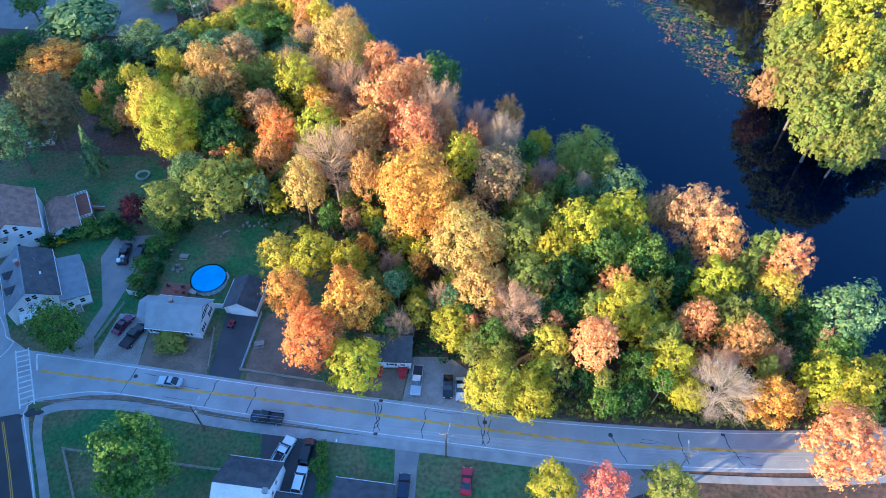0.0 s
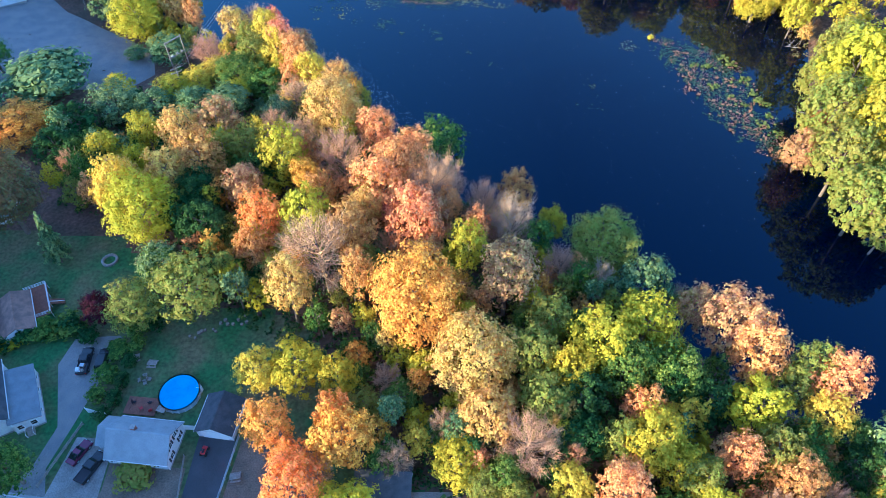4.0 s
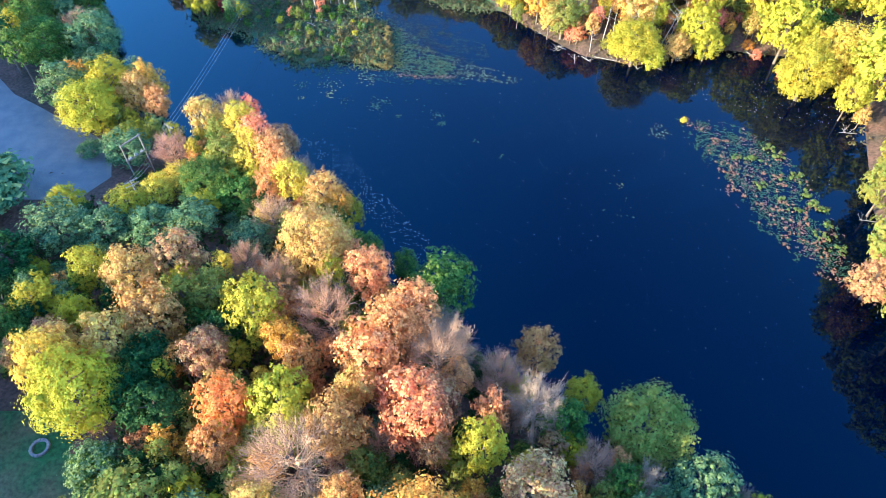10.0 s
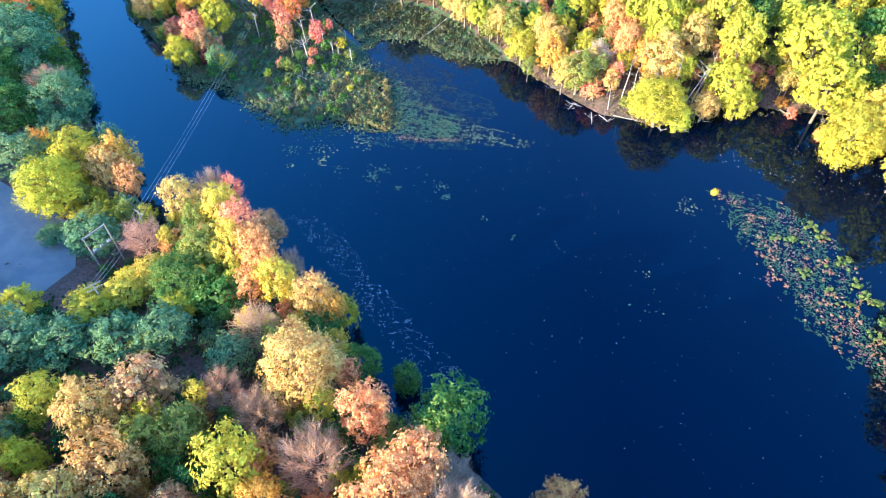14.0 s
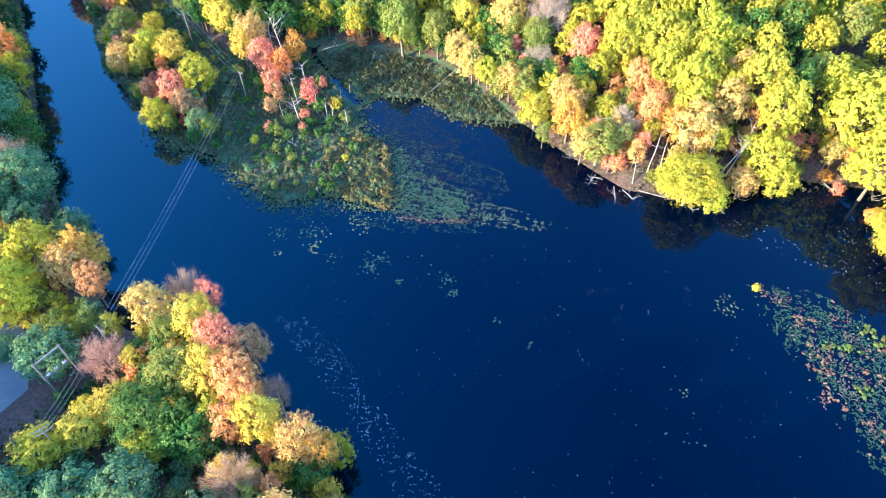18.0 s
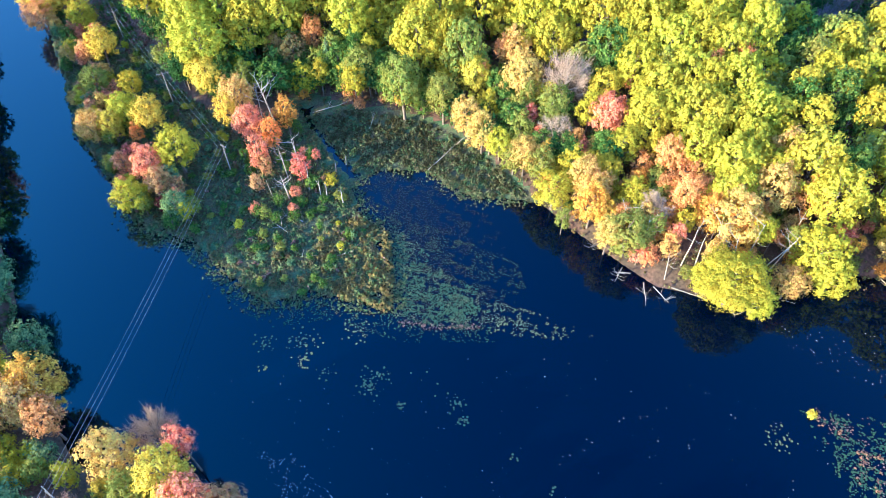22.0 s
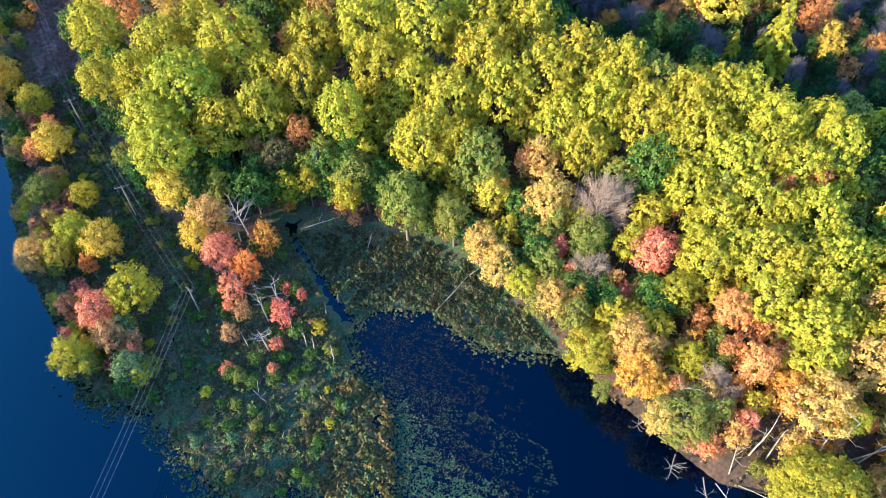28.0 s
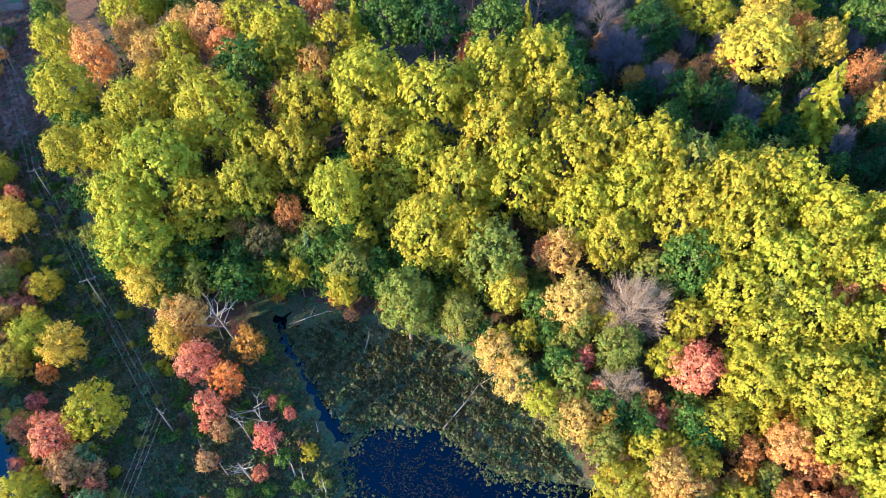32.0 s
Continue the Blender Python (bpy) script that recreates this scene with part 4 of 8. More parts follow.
tree(-48.8, 101.4, 15.7, 7.0, "maple", "olive", deep=7.6)
tree(-56.4, 108.7, 12.2, 4.8, "maple", "grey_green", deep=5.8)
tree(-67.2, 99.8, 8.2, 3.3, "maple", "maroon", deep=3.9)
tree(67.9, 73.3, 13.9, 3.6, "maple", "green", deep=5.6)
tree(59.8, 72.7, 14.0, 3.8, "maple", "green", deep=5.9)
tree(10.5, 64.0, 8.7, 3.2, "maple", "olive", deep=4.2)
tree(8.7, 68.6, 8.6, 3.0, "maple", "green", deep=4.1)
tree(-2.6, 74.0, 7.6, 3.1, "maple", "green", deep=3.7)
tree(71.8, 51.9, 9.9, 3.2, "maple", "olive", deep=4.8)
# middle of the near wood
tree(-68.2, 124.5, 20.8, 5.3, "maple", "yellow", deep=8.2)
tree(-62.6, 120.4, 19.9, 7.1, "maple", "yellow_green", deep=9.5)
tree(-52.0, 127.7, 15.4, 5.3, "maple", "dark_green", deep=7.4)
tree(-49.5, 118.4, 14.6, 5.6, "maple", "dark_green", deep=7.0)
tree(-55.2, 121.5, 13.4, 4.7, "maple", "dark_green", deep=6.4)
tree(-56.7, 108.8, 11.3, 4.0, "maple", "green", deep=5.4)
tree(-37.7, 117.6, 19.0, 4.9, "maple", "orange", deep=7.7)
tree(-38.6, 111.3, 15.0, 4.2, "maple", "rust", deep=6.5)
tree(-28.5, 118.0, 19.3, 5.7, "maple", "lime", deep=8.8)
tree(-18.3, 113.6, 20.0, 5.3, "maple", "rust", deep=8.2)
tree(7.8, 123.9, 18.5, 4.3, "bare", "pink_twigs")
tree(5.9, 116.9, 17.7, 3.1, "maple", "coral", deep=4.7)
tree(14.1, 117.8, 21.1, 4.8, "bare", "white_twigs")
tree(15.7, 131.7, 18.8, 4.3, "maple", "rust", deep=6.6)
tree(23.0, 123.1, 15.8, 3.4, "maple", "yellow_green", deep=5.3)
tree(18.9, 117.0, 15.2, 4.5, "maple", "green", deep=6.9)
tree(23.5, 110.0, 15.4, 3.9, "bare", "pink_twigs")
tree(26.9, 106.7, 13.9, 3.8, "maple", "green", deep=5.9)
tree(30.7, 106.2, 14.3, 3.6, "bare", "white_twigs")
tree(32.8, 116.5, 19.9, 7.8, "maple", "olive", deep=9.5)
tree(40.3, 106.8, 17.6, 5.8, "maple", "grey_green", deep=8.5)
tree(46.2, 104.6, 13.3, 2.6, "bare", "white_twigs")
tree(48.3, 104.0, 13.0, 2.7, "maple", "yellow_green", deep=4.1)
tree(-13.2, 125.2, 23.6, 6.5, "maple", "coral", deep=10.1)
tree(-10.0, 133.2, 23.5, 5.3, "maple", "coral", deep=8.3)
tree(-6.9, 115.9, 23.0, 6.2, "maple", "coral", deep=9.6)
tree(-15.6, 121.4, 18.8, 3.7, "maple", "peach", deep=5.7)
tree(-2.3, 126.9, 22.2, 6.1, "bare", "pink_twigs")
tree(1.1, 124.0, 17.1, 3.2, "maple", "coral", deep=5.0)
tree(-2.6, 118.4, 18.7, 4.6, "maple", "rose", deep=7.1)
tree(-42.9, 127.2, 16.6, 4.3, "maple", "rose", deep=6.7)
tree(-40.1, 133.6, 14.2, 4.5, "maple", "dark_green", deep=6.8)
tree(-36.6, 123.2, 11.7, 2.6, "maple", "olive", deep=4.1)
tree(-11.4, 112.8, 13.4, 3.2, "bare", "pink_twigs")
tree(-3.6, 111.6, 14.7, 3.3, "maple", "rose", deep=5.2)
tree(-26.3, 126.8, 16.0, 4.1, "maple", "rust", deep=6.3)
tree(-10.7, 120.9, 16.3, 2.8, "maple", "red", deep=4.3)
tree(-81.6, 135.6, 11.6, 3.6, "maple", "green", deep=5.5)
tree(-31.7, 114.1, 11.1, 3.2, "maple", "olive", deep=5.0)
# lakeside wood, the point and its western bank
tree(-26.8, 154.0, 23.2, 7.3, "maple", "peach", deep=11.2)
tree(-18.2, 159.8, 11.8, 4.3, "maple", "green", deep=5.7)
tree(-9.4, 158.5, 9.6, 3.2, "maple", "green", deep=4.6)
tree(-1.8, 146.8, 19.8, 6.9, "maple", "green", deep=9.5)
tree(-15.8, 143.6, 22.2, 4.6, "maple", "coral", deep=7.1)
tree(-22.0, 146.8, 17.3, 2.8, "maple", "lime", deep=4.4)
tree(-22.5, 136.6, 20.8, 5.5, "bare", "pink_twigs")
tree(-7.4, 135.7, 23.6, 5.0, "maple", "coral", deep=7.7)
tree(-1.2, 135.6, 16.9, 4.5, "bare", "white_twigs")
tree(-33.9, 146.4, 16.3, 4.3, "bare", "pink_twigs")
tree(-41.0, 150.5, 14.5, 3.7, "bare", "pink_twigs")
tree(-41.4, 159.2, 11.6, 4.5, "maple", "grey_green", deep=5.6)
tree(-33.8, 160.9, 13.2, 3.1, "maple", "olive", deep=4.9)
tree(-30.2, 138.3, 16.6, 3.1, "maple", "rust", deep=4.9)
tree(-30.5, 131.2, 16.6, 3.4, "maple", "gold", deep=5.3)
tree(-36.0, 135.6, 21.9, 5.6, "maple", "lime", deep=8.7)
tree(-44.6, 142.3, 16.4, 4.4, "maple", "olive", deep=6.8)
tree(-50.7, 141.3, 15.3, 4.1, "maple", "olive", deep=6.4)
tree(-54.4, 135.8, 19.5, 6.1, "maple", "rust", deep=9.4)
tree(-59.7, 130.3, 18.2, 5.3, "maple", "peach", deep=8.2)
tree(-60.2, 145.6, 17.4, 5.1, "maple", "peach", deep=8.0)
tree(-53.0, 150.3, 17.4, 5.5, "maple", "rose", deep=8.3)
tree(-70.8, 149.2, 13.1, 4.4, "maple", "lime", deep=6.3)
tree(-69.1, 139.0, 12.8, 3.4, "maple", "yellow_green", deep=5.3)
tree(-69.2, 130.2, 15.6, 4.3, "maple", "peach", deep=6.6)
tree(-43.4, 130.3, 14.7, 3.7, "maple", "rose", deep=5.7)
tree(-52.8, 127.6, 14.2, 5.1, "maple", "dark_green", deep=6.8)
tree(-60.5, 199.9, 17.2, 4.7, "maple", "peach", deep=7.3)
tree(-54.5, 204.7, 16.7, 4.0, "bare", "pink_twigs")
tree(-48.7, 201.6, 17.0, 2.7, "maple", "red", deep=4.1)
tree(-50.5, 195.5, 17.6, 4.6, "maple", "yellow", deep=7.1)
tree(-55.9, 194.4, 14.2, 3.8, "maple", "olive", deep=6.0)
tree(-45.5, 192.4, 17.4, 4.1, "maple", "red", deep=6.3)
tree(-39.6, 191.7, 16.5, 4.0, "maple", "rose", deep=6.1)
tree(-41.0, 183.8, 17.6, 4.7, "maple", "coral", deep=7.2)
tree(-45.3, 183.8, 16.8, 4.7, "maple", "yellow", deep=7.2)
tree(-52.3, 184.7, 13.6, 5.3, "maple", "olive", deep=6.5)
tree(-66.0, 188.6, 12.5, 4.6, "bare", "pink_twigs")
tree(-60.6, 191.3, 9.1, 3.4, "maple", "green", deep=4.4)
tree(-34.6, 175.3, 17.1, 4.2, "maple", "yellow", deep=6.5)
tree(-33.5, 181.9, 14.3, 2.6, "bare", "white_twigs")
tree(-27.1, 171.9, 18.0, 4.1, "maple", "peach", deep=6.4)
tree(-38.2, 180.8, 15.6, 3.7, "maple", "coral", deep=5.8)
tree(-22.2, 172.5, 11.5, 3.1, "maple", "yellow_green", deep=4.9)
tree(-24.2, 171.2, 15.7, 3.3, "maple", "gold", deep=5.2)
tree(-37.7, 165.0, 13.5, 4.6, "bare", "pink_twigs")
tree(-55.6, 178.3, 10.7, 7.1, "maple", "green", deep=5.2)
tree(-47.2, 175.1, 10.6, 6.4, "maple", "green", deep=5.1)
tree(-65.6, 175.6, 8.9, 4.3, "maple", "yellow", deep=4.3)
tree(-61.9, 179.4, 9.0, 4.1, "maple", "yellow", deep=4.3)
tree(-71.5, 171.0, 8.9, 4.8, "maple", "lime", deep=4.3)
tree(-55.2, 165.4, 10.0, 5.8, "maple", "grey_green", deep=4.8)
tree(-63.7, 163.9, 9.6, 5.7, "maple", "grey_green", deep=4.6)
tree(-73.3, 162.7, 9.6, 5.9, "maple", "grey_green", deep=4.6)
tree(-83.7, 162.1, 11.5, 7.0, "maple", "grey_green", deep=5.5)
tree(-86.2, 172.6, 7.9, 4.3, "maple", "lime", deep=3.8)
tree(-54.7, 171.0, 8.2, 3.7, "maple", "lime", deep=3.9)
tree(-26.6, 168.4, 11.1, 4.5, "maple", "green", deep=5.3)
tree(-41.2, 176.4, 12.2, 3.7, "maple", "coral", deep=5.8)
tree(-78.0, 191.0, 9.8, 6.6, "maple", "grey_green", deep=4.7)
tree(-89.9, 202.6, 15.8, 7.4, "maple", "yellow_green", deep=7.6)
tree(-78.7, 214.1, 18.6, 5.0, "maple", "gold", deep=7.7)
tree(-80.0, 209.2, 16.7, 4.9, "maple", "peach", deep=7.6)
tree(-75.4, 207.9, 16.0, 3.6, "maple", "coral", deep=5.6)
tree(-87.9, 213.4, 17.6, 6.3, "maple", "yellow_green", deep=8.5)
tree(-101.0, 213.2, 14.6, 6.7, "maple", "grey_green", deep=7.0)
tree(-99.7, 236.5, 17.3, 7.7, "maple", "grey_green", deep=8.3)
tree(-112.1, 231.9, 15.3, 7.9, "maple", "green", deep=7.3)
tree(-120.2, 259.5, 20.3, 10.7, "maple", "grey_green", deep=9.7)
tree(-85.7, 224.8, 13.4, 3.9, "maple", "grey_green", deep=6.0)
tree(-80.2, 199.0, 8.3, 3.2, "maple", "olive", deep=4.0)
tree(-106.2, 243.4, 14.4, 5.7, "bare", "pink_twigs")
tree(-120.4, 246.2, 15.6, 7.6, "maple", "green", deep=7.5)
# marsh trees
tree(-129.1, 351.1, 17.6, 7.7, "maple", "yellow", deep=8.4)
tree(-128.7, 344.0, 12.6, 4.9, "maple", "coral", deep=6.0)
tree(-115.5, 343.5, 12.1, 4.6, "maple", "lime", deep=5.8)
tree(-103.6, 326.0, 13.1, 4.6, "maple", "yellow", deep=6.3)
tree(-108.6, 326.2, 9.6, 3.2, "maple", "coral", deep=4.6)
tree(-100.9, 310.2, 10.4, 4.1, "maple", "olive", deep=5.0)
tree(-90.8, 309.1, 9.8, 3.4, "maple", "yellow_green", deep=4.7)
tree(-87.7, 296.1, 13.0, 4.5, "maple", "lime", deep=6.3)
tree(-81.1, 293.5, 12.8, 4.4, "maple", "yellow", deep=6.2)
tree(-95.1, 290.3, 11.5, 4.1, "maple", "peach", deep=5.5)
tree(-90.1, 291.0, 11.2, 3.8, "maple", "yellow", deep=5.4)
tree(-82.8, 288.5, 9.0, 1.9, "maple", "orange", deep=2.9)
tree(-69.9, 279.4, 14.8, 5.4, "maple", "yellow_green", deep=7.1)
tree(-76.6, 275.0, 12.8, 4.4, "maple", "red", deep=6.1)
tree(-83.9, 277.8, 8.8, 2.7, "maple", "coral", deep=4.2)
tree(-78.3, 265.6, 10.6, 4.3, "maple", "yellow_green", deep=5.1)
tree(-72.1, 269.6, 10.7, 3.5, "maple", "rose", deep=5.1)
tree(-70.4, 264.7, 6.7, 1.9, "maple", "maroon", deep=2.9)
tree(-66.7, 263.0, 8.9, 3.7, "maple", "grey_green", deep=4.3)
tree(-70.6, 272.2, 9.2, 2.9, "maple", "grey_green", deep=4.4)
tree(-58.3, 298.5, 16.0, 4.8, "maple", "peach", deep=7.4)
tree(-60.7, 295.2, 12.7, 3.5, "maple", "yellow", deep=5.4)
tree(-53.9, 289.5, 13.7, 4.2, "maple", "red", deep=6.5)
tree(-44.9, 293.3, 13.4, 3.1, "maple", "gold", deep=4.9)
tree(-48.0, 285.9, 12.3, 3.1, "maple", "orange", deep=4.7)
tree(-50.6, 281.2, 11.1, 2.9, "maple", "red", deep=4.4)
tree(-39.5, 275.4, 9.7, 2.5, "maple", "red", deep=3.9)
tree(-36.3, 280.2, 7.2, 1.2, "maple", "red", deep=1.9)
tree(-49.9, 272.0, 6.3, 2.1, "maple", "rose", deep=3.0)
tree(-52.4, 259.7, 3.8, 1.4, "shrub", "lime", deep=1.4)
tree(-36.6, 273.1, 4.9, 2.1, "shrub", "green", deep=2.1)
tree(-32.1, 273.9, 4.6, 1.8, "shrub", "yellow_green", deep=1.8)
tree(-48.7, 277.7, 7.3, 2.1, "maple", "rose", deep=3.3)
# far bank
tree(35.9, 250.4, 13.0, 5.8, "maple", "olive", deep=6.2)
tree(55.2, 236.6, 14.5, 7.5, "maple", "yellow_green", deep=7.0)
tree(51.6, 239.2, 10.8, 4.3, "maple", "lime", deep=5.2)
tree(60.4, 234.6, 9.5, 4.0, "maple", "lime", deep=4.5)
tree(68.1, 238.2, 10.5, 4.0, "maple", "peach", deep=5.1)
tree(74.7, 242.6, 17.1, 6.3, "maple", "yellow_green", deep=8.2)
tree(58.1, 250.3, 15.9, 5.9, "maple", "peach", deep=7.7)
tree(46.5, 255.9, 7.6, 3.0, "maple", "gold", deep=3.7)
tree(49.8, 258.8, 13.8, 3.7, "maple", "coral", deep=5.8)
tree(41.9, 256.8, 11.3, 2.6, "bare", "white_twigs")
tree(31.9, 251.1, 12.5, 3.2, "maple", "peach", deep=4.9)
tree(67.9, 257.6, 17.0, 5.3, "maple", "peach", deep=8.1)
tree(79.2, 252.8, 21.5, 6.1, "oak", "lime", deep=9.4)
tree(40.3, 246.8, 7.0, 2.6, "maple", "coral", deep=3.4)
tree(38.9, 251.8, 9.6, 3.2, "maple", "olive", deep=4.6)
tree(54.2, 253.7, 11.6, 4.0, "maple", "gold", deep=5.5)
tree(76.9, 257.7, 13.5, 3.2, "maple", "coral", deep=4.9)
tree(77.2, 238.9, 12.8, 4.2, "maple", "lime", deep=6.1)
tree(29.2, 258.6, 14.0, 4.3, "maple", "gold", deep=6.7)
tree(22.9, 257.3, 9.1, 1.9, "maple", "olive", deep=3.0)
tree(76.9, 261.6, 22.6, 6.5, "oak", "lime", deep=10.2)
tree(73.3, 266.9, 17.2, 4.6, "maple", "peach", deep=7.2)
tree(64.2, 249.2, 11.8, 3.4, "maple", "yellow_green", deep=5.2)
tree(28.0, 265.6, 15.0, 3.6, "maple", "peach", deep=5.6)
# far forest
tree(-98.4, 358.6, 24.1, 7.5, "oak", "yellow_green", deep=8.7)
tree(-99.2, 377.7, 20.2, 5.7, "maple", "coral", deep=8.8)
tree(-93.1, 341.1, 19.9, 5.8, "oak", "lime", deep=6.5)
tree(-83.2, 374.4, 19.4, 5.6, "maple", "peach", deep=8.6)
tree(-79.7, 364.4, 17.7, 4.7, "maple", "yellow", deep=7.3)
tree(-79.3, 350.6, 23.2, 6.9, "oak", "lime", deep=10.7)
tree(-81.9, 340.0, 21.8, 6.0, "oak", "yellow_green", deep=9.3)
tree(-67.4, 328.1, 27.8, 8.7, "oak", "lime", deep=13.3)
tree(-73.7, 322.7, 24.4, 7.1, "oak", "lime", deep=11.0)
tree(-68.9, 312.7, 22.3, 7.5, "oak", "lime", deep=7.5)
tree(-67.1, 306.5, 15.5, 5.0, "maple", "yellow", deep=7.5)
tree(-68.9, 356.7, 22.9, 7.0, "oak", "yellow_green", deep=10.9)
tree(-57.9, 343.0, 26.5, 9.3, "oak", "yellow_green", deep=12.7)
tree(-62.0, 360.1, 16.6, 3.3, "maple", "coral", deep=5.1)
tree(-49.6, 325.4, 22.6, 6.3, "oak", "lime", deep=9.7)
tree(-57.7, 320.7, 20.5, 7.2, "oak", "yellow_green", deep=9.9)
tree(-48.7, 369.8, 22.5, 7.7, "oak", "yellow_green", deep=10.8)
tree(-39.7, 347.3, 24.3, 7.8, "oak", "yellow_green", deep=11.7)
tree(-45.5, 354.9, 16.2, 2.9, "maple", "coral", deep=4.5)
tree(-40.1, 332.9, 24.4, 7.0, "oak", "yellow_green", deep=10.9)
tree(-30.3, 320.6, 25.6, 6.0, "oak", "lime", deep=9.4)
tree(-40.7, 322.6, 15.4, 3.8, "maple", "rust", deep=5.9)
tree(-46.6, 317.0, 14.4, 4.6, "maple", "brown", deep=6.9)
tree(-51.7, 320.3, 12.0, 3.2, "maple", "rust", deep=5.0)
tree(-36.7, 314.6, 11.3, 3.5, "maple", "green", deep=5.4)
tree(-28.7, 317.7, 14.6, 4.0, "maple", "green", deep=6.2)
tree(-26.9, 308.8, 15.5, 5.0, "maple", "olive", deep=7.4)
tree(-29.4, 307.1, 8.6, 2.8, "maple", "rust", deep=4.1)
tree(-35.2, 373.4, 21.8, 6.7, "oak", "yellow_green", deep=10.4)
tree(-24.7, 347.3, 28.0, 8.7, "oak", "yellow_green", deep=13.4)
tree(-11.0, 343.9, 29.2, 9.1, "oak", "yellow_green", deep=14.0)
tree(3.8, 350.2, 28.7, 8.7, "oak", "yellow_green", deep=13.5)
tree(13.5, 354.5, 29.2, 8.5, "oak", "yellow_green", deep=13.1)
tree(2.9, 332.6, 29.1, 8.4, "oak", "yellow_green", deep=13.1)
tree(15.8, 342.4, 28.7, 7.4, "oak", "yellow_green", deep=11.5)
tree(-22.6, 336.3, 25.1, 7.1, "oak", "yellow_green", deep=11.0)
tree(-12.2, 329.9, 23.4, 6.3, "oak", "yellow_green", deep=9.8)
tree(-5.0, 321.0, 26.9, 7.5, "oak", "lime", deep=11.7)
tree(7.0, 322.2, 28.1, 7.5, "oak", "yellow_green", deep=11.6)
tree(16.8, 325.2, 29.2, 7.5, "oak", "yellow_green", deep=11.6)
tree(25.4, 328.3, 29.8, 7.2, "oak", "yellow_green", deep=11.2)
tree(33.6, 323.1, 30.2, 6.7, "oak", "yellow_green", deep=10.4)
tree(41.6, 323.6, 26.5, 5.6, "oak", "olive", deep=8.7)
tree(-10.9, 312.7, 23.9, 7.7, "oak", "lime", deep=11.5)
tree(-14.5, 298.9, 20.6, 6.0, "maple", "olive", deep=9.4)
tree(-4.0, 297.1, 16.3, 4.5, "maple", "olive", deep=6.9)
tree(1.9, 306.3, 23.1, 6.3, "oak", "olive", deep=9.8)
tree(10.9, 309.1, 16.5, 2.4, "maple", "coral", deep=3.8)
tree(15.1, 308.7, 18.5, 4.6, "maple", "peach", deep=7.1)
tree(25.0, 308.3, 20.8, 5.8, "oak", "lime", deep=9.0)
tree(4.0, 301.4, 16.5, 4.5, "maple", "yellow", deep=7.0)
tree(7.0, 303.1, 14.0, 1.9, "maple", "coral", deep=2.9)
tree(16.0, 296.6, 18.7, 5.6, "maple", "peach", deep=8.8)
tree(26.4, 294.2, 19.7, 6.5, "bare", "white_twigs")
tree(23.9, 288.2, 15.6, 4.7, "maple", "olive", deep=7.3)
tree(2.4, 290.5, 14.3, 4.4, "maple", "peach", deep=6.8)
tree(5.7, 285.2, 13.5, 4.3, "maple", "peach", deep=6.5)
tree(17.6, 287.8, 11.7, 2.3, "maple", "red", deep=3.5)
tree(10.0, 281.9, 11.0, 3.5, "maple", "lime", deep=5.3)
tree(15.6, 276.3, 11.8, 4.1, "maple", "peach", deep=5.6)
tree(19.4, 282.5, 9.9, 1.9, "maple", "red", deep=2.9)
tree(23.3, 281.1, 12.3, 4.5, "bare", "white_twigs")
tree(36.3, 283.6, 15.7, 4.8, "maple", "red", deep=7.5)
tree(32.1, 286.2, 14.2, 3.4, "maple", "yellow_green", deep=5.3)
tree(42.1, 292.6, 13.7, 1.7, "maple", "coral", deep=2.7)
tree(27.7, 313.8, 24.0, 6.4, "oak", "yellow_green", deep=9.9)
tree(38.3, 311.8, 27.0, 7.1, "oak", "yellow_green", deep=11.0)
tree(20.0, 314.7, 23.9, 6.8, "oak", "yellow_green", deep=10.5)
tree(30.4, 318.9, 26.6, 6.4, "oak", "yellow_green", deep=10.0)
tree(46.0, 313.4, 29.1, 6.7, "oak", "yellow_green", deep=10.5)
tree(52.7, 314.2, 28.7, 6.2, "oak", "yellow_green", deep=9.6)
tree(59.0, 312.8, 28.5, 6.1, "oak", "yellow_green", deep=9.5)
tree(48.1, 305.1, 25.9, 6.3, "oak", "lime", deep=9.8)
tree(52.8, 298.4, 24.8, 6.4, "oak", "lime", deep=10.0)
tree(38.7, 302.4, 21.3, 6.1, "oak", "green", deep=9.5)
tree(43.5, 294.9, 21.5, 5.9, "oak", "yellow_green", deep=9.2)
tree(63.4, 305.0, 27.8, 6.5, "oak", "yellow_green", deep=10.0)
tree(70.5, 306.5, 26.7, 5.4, "oak", "yellow_green", deep=8.4)
tree(73.6, 299.7, 25.8, 5.3, "oak", "lime", deep=8.2)
tree(66.6, 295.8, 24.1, 5.2, "oak", "lime", deep=8.1)
tree(59.5, 300.9, 25.7, 5.9, "oak", "yellow_green", deep=9.1)
tree(61.6, 292.0, 18.5, 2.2, "maple", "coral", deep=3.3)
tree(69.3, 293.9, 19.8, 2.2, "maple", "coral", deep=3.4)
tree(55.5, 289.7, 21.5, 6.0, "oak", "lime", deep=9.3)
tree(66.2, 286.1, 22.4, 5.8, "oak", "lime", deep=9.1)
tree(48.1, 287.3, 20.0, 5.7, "oak", "lime", deep=8.9)
tree(54.5, 277.8, 20.0, 6.5, "oak", "lime", deep=9.6)
tree(45.2, 278.6, 18.5, 5.5, "oak", "yellow_green", deep=8.6)
tree(67.2, 275.8, 20.5, 5.9, "oak", "lime", deep=9.1)
tree(66.0, 269.3, 18.0, 4.8, "oak", "lime", deep=7.4)
tree(38.3, 273.8, 13.6, 4.4, "maple", "yellow_green", deep=6.5)
